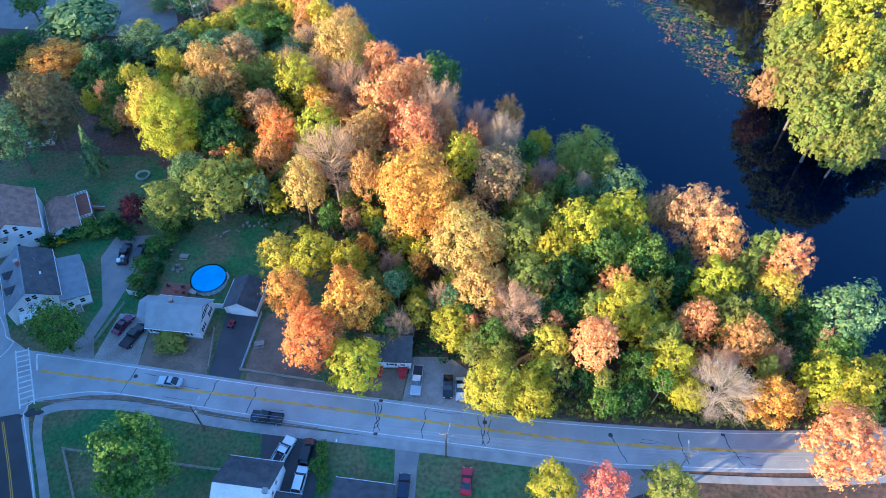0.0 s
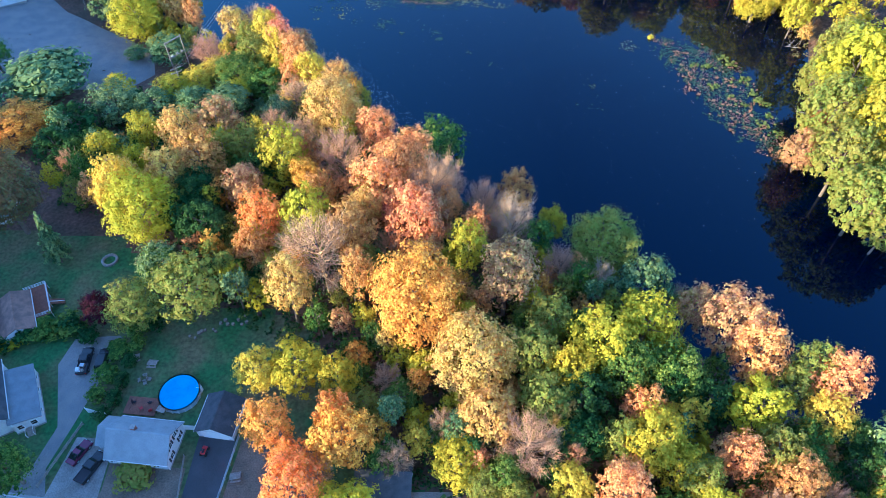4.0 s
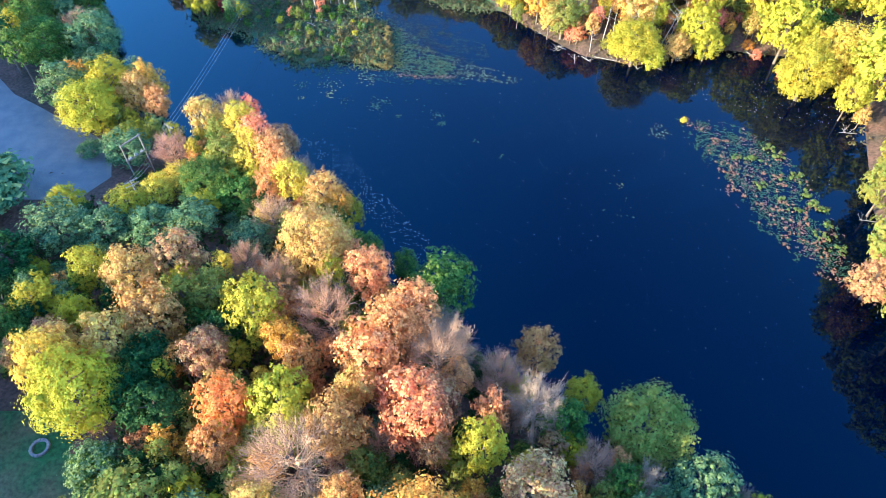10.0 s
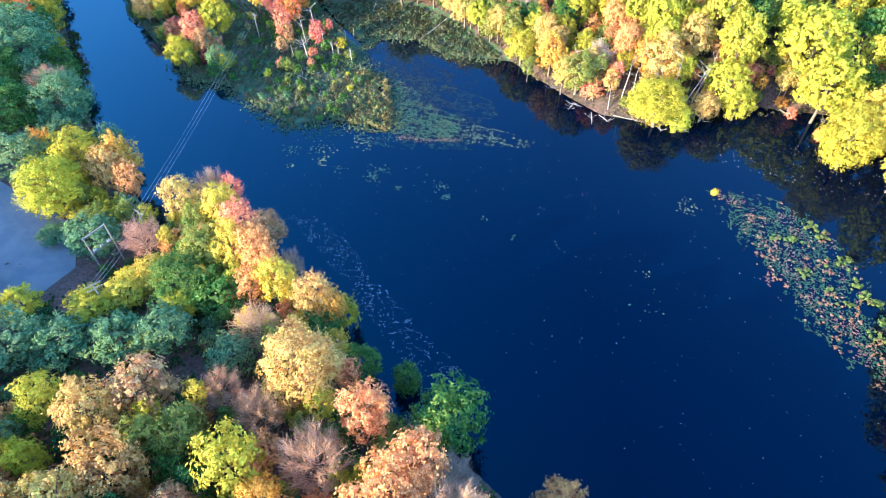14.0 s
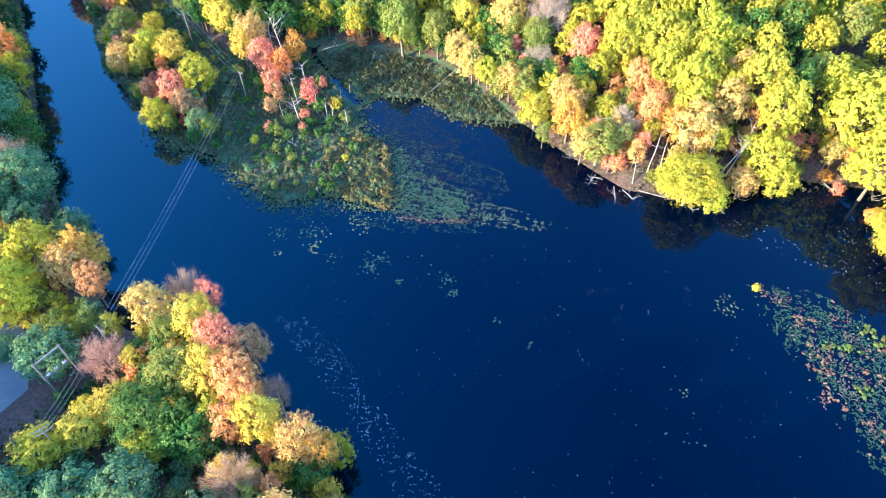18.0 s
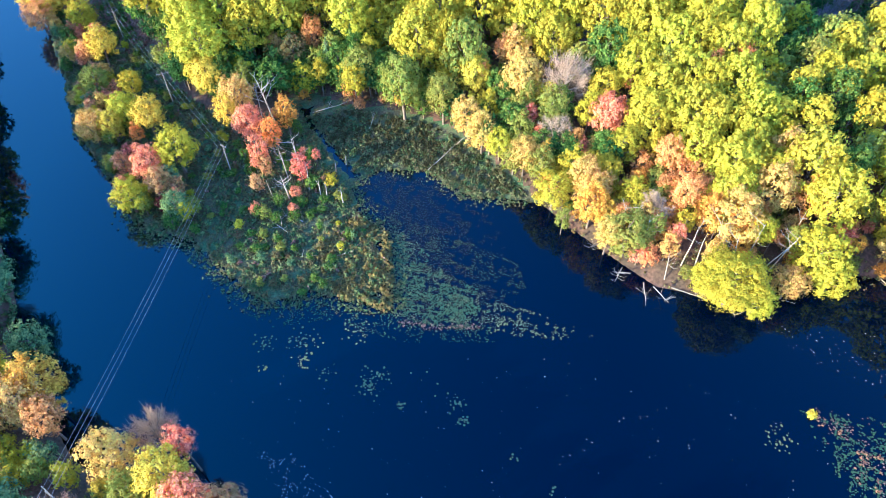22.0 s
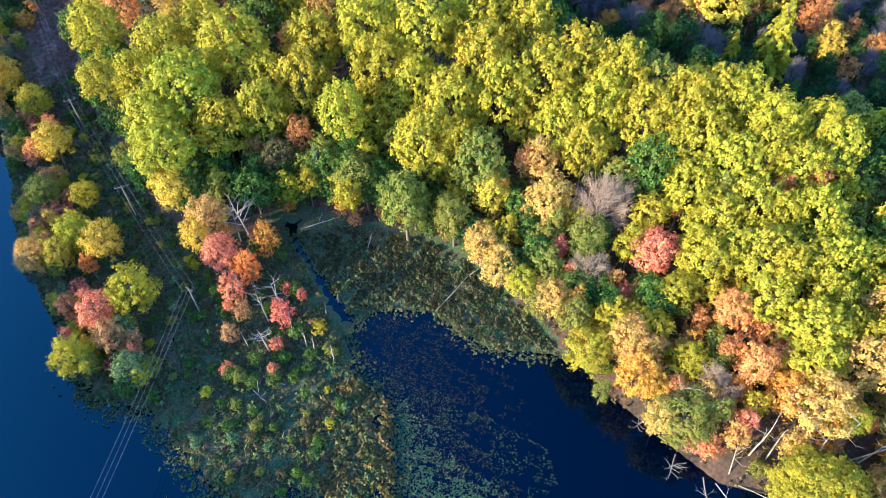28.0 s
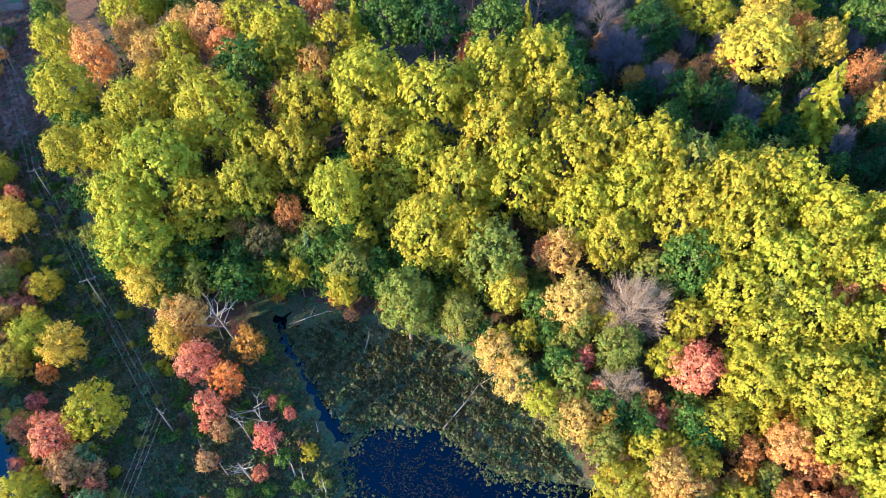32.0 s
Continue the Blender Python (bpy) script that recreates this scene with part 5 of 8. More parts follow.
tree(55.1, 270.4, 16.3, 5.6, "oak", "lime", deep=7.8)
tree(47.9, 270.0, 13.8, 3.6, "maple", "coral", deep=5.6)
tree(34.2, 268.1, 11.9, 3.9, "maple", "yellow_green", deep=5.7)
tree(30.2, 263.7, 12.2, 4.7, "maple", "peach", deep=5.9)
tree(29.7, 269.6, 10.1, 2.8, "maple", "coral", deep=4.3)
tree(32.0, 258.1, 9.1, 3.3, "maple", "yellow", deep=4.4)
tree(21.8, 273.0, 7.7, 2.9, "maple", "lime", deep=3.7)
tree(21.7, 265.5, 11.9, 5.3, "maple", "lime", deep=5.7)
tree(39.3, 261.5, 10.2, 4.0, "maple", "yellow_green", deep=4.9)
tree(44.5, 262.7, 7.8, 2.7, "maple", "green", deep=3.8)
tree(43.6, 255.0, 10.2, 3.5, "bare", "white_twigs")
tree(35.5, 256.1, 8.8, 3.3, "maple", "coral", deep=4.2)
tree(59.9, 263.3, 18.6, 6.0, "oak", "lime", deep=8.9)
tree(58.8, 257.8, 15.6, 5.3, "oak", "lime", deep=7.5)
tree(56.4, 260.2, 9.9, 3.3, "maple", "coral", deep=4.8)
tree(60.8, 252.3, 12.2, 4.4, "maple", "gold", deep=5.9)
tree(40.9, 265.7, 8.6, 2.3, "maple", "gold", deep=3.5)
tree(60.5, 285.1, 20.7, 4.3, "oak", "yellow_green", deep=6.7)
tree(43.8, 304.4, 22.1, 4.7, "oak", "yellow_green", deep=7.3)
tree(-2.8, 312.3, 21.5, 4.4, "oak", "yellow_green", deep=6.8)
tree(-39.5, 366.5, 18.1, 4.7, "maple", "peach", deep=7.3)
tree(-48.8, 334.0, 22.5, 5.5, "oak", "yellow_green", deep=8.5)
tree(-76.1, 376.8, 19.7, 5.7, "oak", "yellow_green", deep=8.9)
tree(-63.8, 376.6, 17.4, 4.5, "maple", "coral", deep=7.1)
tree(27.5, 279.4, 9.8, 2.9, "maple", "rust", deep=4.5)
tree(28.9, 275.7, 9.7, 2.6, "maple", "red", deep=4.1)
tree(51.3, 266.3, 10.2, 3.1, "maple", "coral", deep=4.9)
tree(17.7, 291.9, 14.3, 2.5, "maple", "olive", deep=3.9)
# right bank
tree(108.0, 225.4, 21.7, 8.5, "maple", "yellow", deep=10.4)
tree(114.6, 212.1, 28.2, 9.8, "oak", "lime", deep=13.5)
tree(107.1, 210.5, 17.2, 4.6, "oak", "lime", deep=7.1)
# right bank over the inlet
tree(94.8, 156.7, 25.2, 8.1, "oak", "olive", deep=12.1)
tree(104.9, 168.2, 27.2, 9.5, "oak", "yellow_green", deep=13.1)
tree(115.5, 169.3, 26.5, 9.9, "oak", "yellow_green", deep=12.7)
tree(92.6, 141.3, 24.1, 8.0, "oak", "olive", deep=11.6)
tree(102.1, 147.6, 27.1, 9.1, "oak", "yellow_green", deep=13.0)
tree(108.1, 146.2, 24.7, 7.7, "oak", "olive", deep=11.8)
tree(92.6, 128.4, 23.6, 7.6, "oak", "olive", deep=11.3)
tree(101.6, 133.2, 26.1, 8.0, "oak", "olive", deep=12.4)
tree(96.6, 122.7, 19.3, 5.5, "oak", "olive", deep=8.6)
tree(102.1, 124.6, 20.3, 5.6, "oak", "olive", deep=8.6)
tree(93.4, 157.6, 14.9, 3.5, "maple", "coral", deep=5.4)
tree(105.4, 180.2, 23.6, 7.2, "oak", "olive", deep=11.1)
tree(100.2, 175.0, 17.9, 5.2, "oak", "olive", deep=8.0)
# gardens and the outer woods
tree(-98.4, 227.2, 12.0, 5.3, "maple", "grey_green")
tree(-89.1, 194.1, 4.0, 3.4, "maple", "grey_green")
tree(-108.3, 257.8, 13.2, 5.0, "maple", "green")
tree(-90.5, 153.4, 11.0, 6.8, "maple", "dark_green")
tree(-90.9, 145.3, 11.0, 5.8, "maple", "dark_green")
tree(16.7, 38.2, 12.3, 4.1, "maple", "yellow_green")
tree(25.4, 37.9, 12.3, 4.1, "maple", "red")
tree(35.1, 38.3, 12.8, 4.3, "maple", "olive")
tree(-48.2, 41.2, 17.9, 6.8, "maple", "green")
tree(-70.1, 67.6, 13.6, 4.7, "maple", "green")
tree(-51.7, 68.6, 2.3, 3.4, "shrub", "olive")
tree(-20.7, 47.5, 2.0, 1.3, "shrub", "green")
tree(-21.1, 44.3, 2.0, 1.6, "shrub", "green")
tree(-78.7, 96.8, 2.9, 3.7, "shrub", "green")
tree(-73.5, 97.9, 3.0, 3.7, "shrub", "green")
tree(-83.3, 95.0, 1.9, 3.1, "shrub", "yellow_green")
tree(-62.7, 87.7, 2.0, 2.5, "shrub", "green")
tree(-62.5, 92.9, 2.0, 2.8, "shrub", "green")
tree(-63.1, 83.5, 2.0, 2.1, "shrub", "green")
tree(-104.0, 173.8, 11.0, 10.8, "willow", "grey_green")
tree(-103.4, 152.3, 11.0, 9.4, "maple", "gold")
tree(-91.6, 123.3, 22.2, 7.6, "maple", "brown")
tree(-116.6, 156.4, 11.0, 8.5, "maple", "dark_green")
tree(-97.8, 116.4, 20.4, 6.7, "maple", "grey_green")
tree(-81.1, 114.9, 15.5, 3.0, "pine", "grey_green")
tree(-90.2, 140.1, 1.9, 3.1, "shrub", "green")
tree(-122.7, 183.7, 11.0, 5.1, "maple", "green")
tree(-110.3, 384.0, 21.1, 7.0, "oak", "yellow_green")
tree(-93.8, 394.0, 21.9, 7.4, "oak", "yellow_green")
tree(-91.0, 385.9, 16.8, 5.1, "maple", "peach")
tree(-77.5, 389.0, 17.0, 5.2, "maple", "peach")
tree(-67.5, 381.8, 20.4, 6.7, "maple", "coral")
tree(-56.5, 363.3, 22.1, 7.5, "oak", "green")
tree(-58.4, 382.7, 21.8, 7.3, "oak", "yellow_green")
tree(-47.8, 376.3, 22.8, 8.1, "oak", "yellow_green")
tree(-29.6, 375.5, 23.0, 5.9, "pine", "yellow_green")
tree(-21.2, 381.8, 23.0, 8.3, "oak", "green")
tree(-46.1, 357.4, 14.1, 3.9, "maple", "coral")
tree(-25.6, 357.7, 23.0, 9.9, "oak", "yellow_green")
tree(-36.3, 314.1, 15.0, 2.9, "pine", "grey_green")
tree(20.9, 356.6, 22.1, 7.5, "oak", "green")
tree(-0.5, 375.6, 14.0, 3.8, "maple", "red")
tree(6.6, 376.1, 22.8, 8.1, "oak", "green")
tree(13.8, 376.3, 22.5, 4.6, "pine", "yellow_green")
tree(20.2, 370.0, 19.5, 6.2, "oak", "green")
tree(-9.4, 378.7, 22.9, 8.2, "oak", "dark_green")
tree(35.3, 385.1, 17.3, 7.4, "bare", "blue_grey")
tree(37.8, 372.5, 16.8, 7.1, "bare", "blue_grey")
tree(46.7, 379.1, 19.3, 7.6, "maple", "dark_green")
tree(40.8, 364.8, 10.7, 3.4, "maple", "gold")
tree(50.2, 357.8, 14.1, 4.9, "maple", "green")
tree(45.7, 362.3, 13.6, 5.2, "bare", "blue_grey")
tree(56.3, 365.1, 12.6, 4.2, "maple", "rust")
tree(68.4, 365.4, 22.4, 9.5, "oak", "yellow")
tree(75.7, 382.1, 19.1, 7.5, "oak", "yellow")
tree(62.4, 366.8, 12.7, 4.3, "maple", "coral")
tree(85.0, 379.9, 15.0, 5.3, "maple", "orange")
tree(86.8, 372.1, 17.3, 6.4, "oak", "yellow")
tree(79.3, 346.9, 23.0, 6.7, "pine", "yellow_green")
tree(97.0, 379.4, 15.4, 3.9, "pine", "yellow_green")
tree(69.3, 348.5, 14.1, 3.6, "pine", "yellow_green")
tree(61.9, 386.5, 19.3, 7.6, "oak", "yellow_green")
tree(50.9, 391.0, 18.0, 6.8, "oak", "yellow_green")
tree(96.4, 362.8, 14.3, 5.0, "maple", "rust")
tree(95.1, 350.4, 13.8, 4.8, "maple", "yellow")
tree(63.0, 350.0, 13.5, 5.1, "bare", "blue_grey")
tree(88.5, 391.6, 16.5, 5.9, "oak", "yellow_green")
tree(105.5, 385.3, 19.3, 7.6, "oak", "green")
tree(58.2, 352.6, 15.2, 5.4, "maple", "dark_green")
tree(45.7, 346.9, 13.6, 4.7, "maple", "green")
tree(35.2, 350.8, 13.7, 4.7, "maple", "dark_green")
tree(28.8, 395.2, 18.5, 5.7, "bare", "blue_grey")
tree(19.2, 396.4, 20.1, 6.7, "bare", "blue_grey")
tree(97.7, 250.5, 23.0, 9.8, "oak", "yellow_green")
tree(98.4, 237.3, 23.0, 8.4, "oak", "yellow_green")
tree(98.8, 219.8, 21.2, 7.4, "maple", "yellow_green")
tree(99.6, 231.6, 5.1, 2.6, "shrub", "orange")
tree(88.6, 150.7, 15.0, 4.5, "maple", "rose")

# understorey and the rest of the woods
def fill(poly, count, tall, r, colours, kind, gap, seed, keep=lambda x, y: True, far=False):
    """Scatter trees over poly wherever there is room between those that stand."""
    g = np.random.default_rng(seed)
    xs, ys = [p[0] for p in poly], [p[1] for p in poly]
    made = tries = 0
    while made < count and tries < count * 40:
        tries += 1
        x, y = g.uniform(min(xs), max(xs)), g.uniform(min(ys), max(ys))
        rr = g.uniform(*r)
        if signed_distance(poly, [x], [y])[0] < 1 or not keep(x, y):
            continue
        S = np.array(STANDING)
        if (np.hypot(S[:, 0] - x, S[:, 1] - y) < gap * (S[:, 2] + rr)).any():
            continue
        tree(x, y, g.uniform(*tall), rr, kind, colours[g.integers(len(colours))], small=True, far=far)
        made += 1
    return made


def thicket(poly, count, tall, r, colour, gap, seed):
    """A closed wood out of view: many trees in one mesh."""
    g = np.random.default_rng(seed)
    me = CROWNS["maple_far"][0]
    V, F = np.array([v.co[:] for v in me.vertices]), np.array([q.vertices[:] for q in me.polygons])
    tv, tf = limbs("trunk", 3)
    V, F = joined([(V, F), (tv, tf[:, :3]), (tv, tf[:, [0, 2, 3]])])
    xs, ys = [p[0] for p in poly], [p[1] for p in poly]
    got, pieces, tries = [(1e6, 1e6, 1)], [], 0
    while len(pieces) < count and tries < count * 30:
        tries += 1
        x, y, rr = g.uniform(min(xs), max(xs)), g.uniform(min(ys), max(ys)), g.uniform(*r)
        S = np.array(got)
        if signed_distance(poly, [x], [y])[0] < 1 or (np.hypot(S[:, 0] - x, S[:, 1] - y) < gap * (S[:, 2] + rr)).any():
            continue
        got.append((x, y, rr))
        a = g.uniform(0, math.tau)
        turn = np.array([[math.cos(a), -math.sin(a), 0], [math.sin(a), math.cos(a), 0], [0, 0, 1]])
        pieces.append((V @ turn.T * np.array([rr, rr, g.uniform(*tall) / TALL]) + np.array([x, y, height(x, y)]), F))
    ob = new("distant_wood", with_mats(mesh_of("distant_wood", *joined(pieces)), LEAVES[colour]))
    return tagged(ob, "closed %s wood of tall trees beyond the houses" % colour, "wood", kind="stuff")


NEAR_WOOD = [(-12, 68), (-18, 90), (-40, 100), (-60, 112), (-66, 124), (-92, 130), (-92, 170), (-78, 180), (-66, 196), (-50, 197), (-30, 174), (-16, 152), (2, 138), (20, 122), (44, 98), (70, 76), (82, 66), (95, 55), (40, 54), (10, 60)]
fill(NEAR_WOOD, 110, (7, 12), (2.4, 3.6), ["green", "dark_green", "olive", "yellow_green", "green", "rust"], "maple", 0.52, 3, keep=lambda x, y: y < 152 or x > -25)
fill(NEAR_WOOD, 150, (9, 14), (1.9, 3.0), ["peach", "coral", "yellow", "lime", "rose", "olive", "gold", "grey_green", "green", "pink_twigs"], "maple", 0.4, 35, keep=lambda x, y: y < 152 or x > -25)
fill(NEAR_WOOD, 40, (3, 6), (1.5, 2.4), ["green", "dark_green", "grey_green", "yellow_green"], "maple", 0.5, 37, keep=lambda x, y: y > 150)
fill([(-64, 198), (-50, 200), (-34, 180), (-20, 164), (-16, 154), (-30, 158), (-46, 172), (-60, 184), (-72, 200)], 45, (8, 11.5), (1.7, 2.7), ["yellow", "peach", "coral", "lime", "olive", "yellow", "green"], "maple", 0.34, 45)
fill([(-96, 232), (-90, 212), (-78, 208), (-70, 198), (-84, 196), (-100, 208), (-108, 232)], 24, (7, 11), (2.0, 3.2), ["olive", "yellow_green", "grey_green", "gold", "green"], "maple", 0.36, 46)
BACK = ["yellow_green", "yellow_green", "green", "olive"]
fill([(19, 262), (40, 243), (77, 248), (112, 228), (100, 150), (108, 130), (150, 126), (160, 300), (90, 320), (60, 340), (0, 350), (-60, 360), (-110, 380), (-120, 400), (-112, 364), (-84, 322), (-60, 302), (-25, 308), (3, 294)], 70, (13, 18), (4.2, 5.6), BACK, "oak", 0.66, 4)
fill([(60, 262), (95, 258), (118, 240), (150, 240), (160, 300), (90, 315), (40, 335), (0, 340), (-40, 335), (0, 318), (35, 290)], 110, (15, 20), (3.6, 5.2), BACK + ["lime", "lime"], "oak", 0.42, 39)
fill([(10, 372), (50, 350), (85, 325), (125, 300), (165, 330), (165, 430), (10, 430)], 260, (7, 12), (2.4, 3.4), ["green", "dark_green", "blue_grey", "dark_green", "rust", "dark_green", "blue_grey", "green"], "maple", 0.36, 6)
fill([(-128, 404), (10, 372), (10, 440), (-140, 440)], 45, (14, 19), (4.0, 5.4), BACK + ["coral", "dark_green"], "oak", 0.66, 8)
thicket([(-150, 445), (150, 435), (150, 480), (-170, 480)], 40, (14, 19), (4.5, 6.0), "olive", 0.7, 9)
fill([(-160, 345), (-128, 300), (-108, 254), (-96, 236), (-88, 216), (-100, 208), (-125, 226), (-150, 262), (-185, 330), (-185, 380)], 45, (14, 20), (3.4, 4.8), ["grey_green", "green", "yellow_green", "dark_green", "orange"], "maple", 0.62, 12)
fill([(-60, 298), (-25, 303), (-5, 297), (10, 280), (26, 257), (44, 240), (66, 238), (100, 238), (100, 262), (60, 262), (30, 285), (0, 312), (-60, 320)], 40, (3, 6), (1.4, 2.4), ["coral", "olive", "red", "green", "gold"], "maple", 0.5, 5)
# unseen woods added west of the houses; their evening shadows cover gardens and road
thicket([(-215, -30), (-150, -30), (-118, 20), (-122, 60), (-135, 105), (-160, 130), (-215, 130)], 120, (27, 32), (5, 6.5), "green", 0.45, 31)
thicket([(-118, -20), (-52, -20), (-46, 6), (-70, 10), (-118, 18)], 140, (26, 31), (4, 5.5), "green", 0.32, 32)
thicket([(-120, 16), (-80, 2), (-86, 40), (-97, 56), (-122, 66)], 26, (27, 31), (5, 6.5), "green", 0.5, 42)
thicket([(-200, 130), (-160, 130), (-158, 235), (-200, 250)], 40, (22, 27), (5, 6), "green", 0.6, 34)
fill([(-170, 412), (-123, 334), (-120, 342), (-150, 400), (-158, 440), (-195, 440)], 22, (9, 14), (3, 4.2), ["orange", "yellow_green", "coral", "grey_green"], "maple", 0.6, 33)
# thickets along the marsh's western shore, the wood's edge and the far bank
fill([(-130, 352), (-112, 314), (-98, 290), (-84, 269), (-66, 257), (-60, 263), (-72, 277), (-84, 295), (-98, 319), (-116, 350)], 75, (4, 8), (1.4, 2.6), ["yellow", "peach", "red", "green", "olive", "grey_green", "rose", "yellow_green"], "maple", 0.26, 51)
fill([(-118, 376), (-96, 338), (-84, 318), (-71, 305), (-60, 297), (-51, 303), (-45, 310), (-35, 306), (-15, 301), (-6, 297), (3, 288), (14, 274), (30, 262), (40, 275), (10, 310), (-20, 330), (-60, 335), (-90, 360)], 170, (8, 14), (2.6, 4.0), ["green", "olive", "dark_green", "yellow_green", "green"], "maple", 0.28, 47)
fill([(14, 274), (36, 247), (50, 240), (77, 248), (100, 243), (112, 228), (108, 204), (120, 204), (122, 250), (60, 275), (30, 285)], 90, (6, 11), (1.8, 3.0), ["peach", "olive", "gold", "yellow_green", "red", "rust", "olive"], "maple", 0.3, 48)
fill([(-52, 262), (-40, 258), (-34, 280), (-44, 302), (-60, 297), (-58, 276)], 26, (2.5, 6), (1.0, 1.8), ["red", "peach", "green", "olive", "green", "green"], "maple", 0.4, 49)
fill([(-196, 440), (-150, 345), (-128, 303), (-108, 258), (-116, 254), (-138, 298), (-162, 342), (-208, 436)], 46, (9, 15), (2.8, 4.2), ["grey_green", "green", "yellow_green", "dark_green", "olive"], "maple", 0.4, 50)
# bushes of the marsh
fill([(-126, 345), (-112, 317), (-102, 295), (-88, 279), (-76, 262), (-58, 252), (-44, 240), (-24, 240), (-19, 255), (-30, 274), (-45, 303), (-62, 298), (-86, 320), (-114, 366)], 190, (1.2, 3.0), (0.7, 1.5), ["green", "green", "green", "olive", "yellow_green", "grey_green", "olive", "brown", "green"], "shrub", 0.42, 36)
# low unseen wood, added to shade the open yard
thicket([(-160, 118), (-131, 118), (-132, 150), (-139, 172), (-160, 176)], 16, (13, 17), (4.4, 5.4), "green", 0.6, 38)
# hedges between the drives and gardens
for hx, hy, hr in ((-80.6, 95.4, 2.4), (-76.2, 96.6, 2.6), (-72.4, 97.8, 2.4), (-68.6, 95.6, 2.2), (-58.8, 93.8, 2.1), (-59.4, 97.2, 2.3), (-59.0, 90.2, 1.7), (-59.2, 86.0, 1.8), (-59.6, 82.4, 1.8), (-60.4, 79.2, 1.7), (-56.8, 98.2, 2.3), (-84.4, 93.4, 2.2)):
    tree(hx, hy, 1.5 * hr, hr, "shrub", "dark_green" if int(hx * 10) % 3 else "green", " in a hedge")
# clipped bushes beside the drive
tree(-20.4, 45.9, 2.2, 1.15, "shrub", "green", " beside the drive")
tree(-20.4, 43.1, 2.4, 1.25, "shrub", "green", " beside the drive")
tree(-20.0, 40.8, 2.0, 1.1, "shrub", "green", " beside the drive")

fill([(28, 428), (60, 428), (122, 394), (112, 350), (62, 368), (36, 386)], 80, (4, 8), (1.6, 2.6), ["dark_green", "green", "dark_green", "rust", "blue_grey", "olive"], "maple", 0.34, 40)
fill([(-158, 425), (-146, 425), (-130, 372), (-120, 345), (-128, 345), (-146, 385)], 24, (4, 9), (1.8, 3.0), ["olive", "green", "peach", "gold", "dark_green"], "maple", 0.5, 41)

# ---- houses ----
def window(parent, x, y, z, face, w=0.9, h=1.2, shutters=False):
    """A window on a wall that faces the local direction face ('x', '-x', 'y', '-y')."""
    turn = {"-y": 0, "x": 90, "y": 180, "-x": 270}[face]
    t = Matrix.Translation((x, y, z)) @ Matrix.Rotation(radians(turn), 4, "Z")
    f = boxes((0, -0.03, h / 2 + 0.05, w + 0.2, 0.08, 0.1), (0, -0.03, -h / 2 - 0.05, w + 0.2, 0.08, 0.1), (-w / 2 - 0.05, -0.03, 0, 0.1, 0.08, h), (w / 2 + 0.05, -0.03, 0, 0.1, 0.08, h), (0, -0.03, 0, w, 0.05, 0.05))
    f.transform(t)
    win = part("window", f, WHITE_TRIM, parent)
    p = boxes((0, -0.005, 0, w, 0.03, h))
    p.transform(t)
    part("pane", p, GLASS, win)
    s = boxes((0, -0.08, -h / 2 - 0.12, w + 0.3, 0.16, 0.05))
    s.transform(t)
    part("sill", s, WHITE_TRIM, win)
    if shutters:
        for k in (-1, 1):
            b = boxes((k * (w / 2 + 0.3), -0.04, 0, 0.38, 0.05, h + 0.1), *[(k * (w / 2 + 0.3), -0.07, -h / 2 + 0.1 + 0.15 * i, 0.3, 0.03, 0.06) for i in range(int(h / 0.15))])
            b.transform(t)
            part("shutter", b, SHUTTER, win)


def gable_body(L, D, h, rise, z0=0.0):
    """Walls of a house with its ridge along x."""
    bm = bmesh.new()
    a, b = L / 2, D / 2
    V = [bm.verts.new(p) for p in ((-a, -b, z0), (a, -b, z0), (a, b, z0), (-a, b, z0), (-a, -b, h), (a, -b, h), (a, b, h), (-a, b, h), (-a, 0, h + rise), (a, 0, h + rise))]
    for f in ((0, 1, 5, 4), (2, 3, 7, 6), (1, 2, 6, 9, 5), (3, 0, 4, 8, 7), (3, 2, 1, 0), (4, 5, 9, 8), (6, 7, 8, 9)):
        bm.faces.new([V[i] for i in f])
    bmesh.ops.recalc_face_normals(bm, faces=bm.faces[:])
    return bm


def roof_slopes(parent, L, D, h, rise, front, back, over=0.35, thick=0.14):
    a, b, k = L / 2 + over, D / 2 + over, rise * over / (D / 2)
    made = [part("roof", slab([(-a, -b, h - k + 0.1), (a, -b, h - k + 0.1), (a, 0, h + rise + 0.1), (-a, 0, h + rise + 0.1)], thick), front, parent),
            part("roof", slab([(a, b, h - k + 0.1), (-a, b, h - k + 0.1), (-a, 0, h + rise + 0.1), (a, 0, h + rise + 0.1)], thick), back, parent)]
    part("ridge_cap", boxes((0, 0, h + rise + 0.1, 2 * a, 0.3, 0.07)), back, made[0])
    for s in (-1, 1):
        part("gutter", boxes((0, s * (b + 0.05), h - k + 0.02, 2 * a, 0.1, 0.1)), WHITE_TRIM, made[0 if s < 0 else 1])
    return made


def house(x, y, turn, L, D, h, rise, front, back, label, name="house", wall=WHITE_WALL, category="house"):
    root = thing(name, x, y, turn, label, category)
    part("foundation", boxes((0, 0, 0.0, L + 0.06, D + 0.06, 0.7)), CONCRETE, root)
    part("wall", gable_body(L, D, h, rise, 0.3), wall, root)
    roof_slopes(root, L, D, h, rise, front, back)
    for sx in (-1, 1):
        for sy in (-1, 1):
            part("corner_board", boxes((sx * (L / 2 + 0.01), sy * (D / 2 + 0.01), h / 2 + 0.15, 0.14, 0.14, h - 0.3)), WHITE_TRIM, root)
    return root


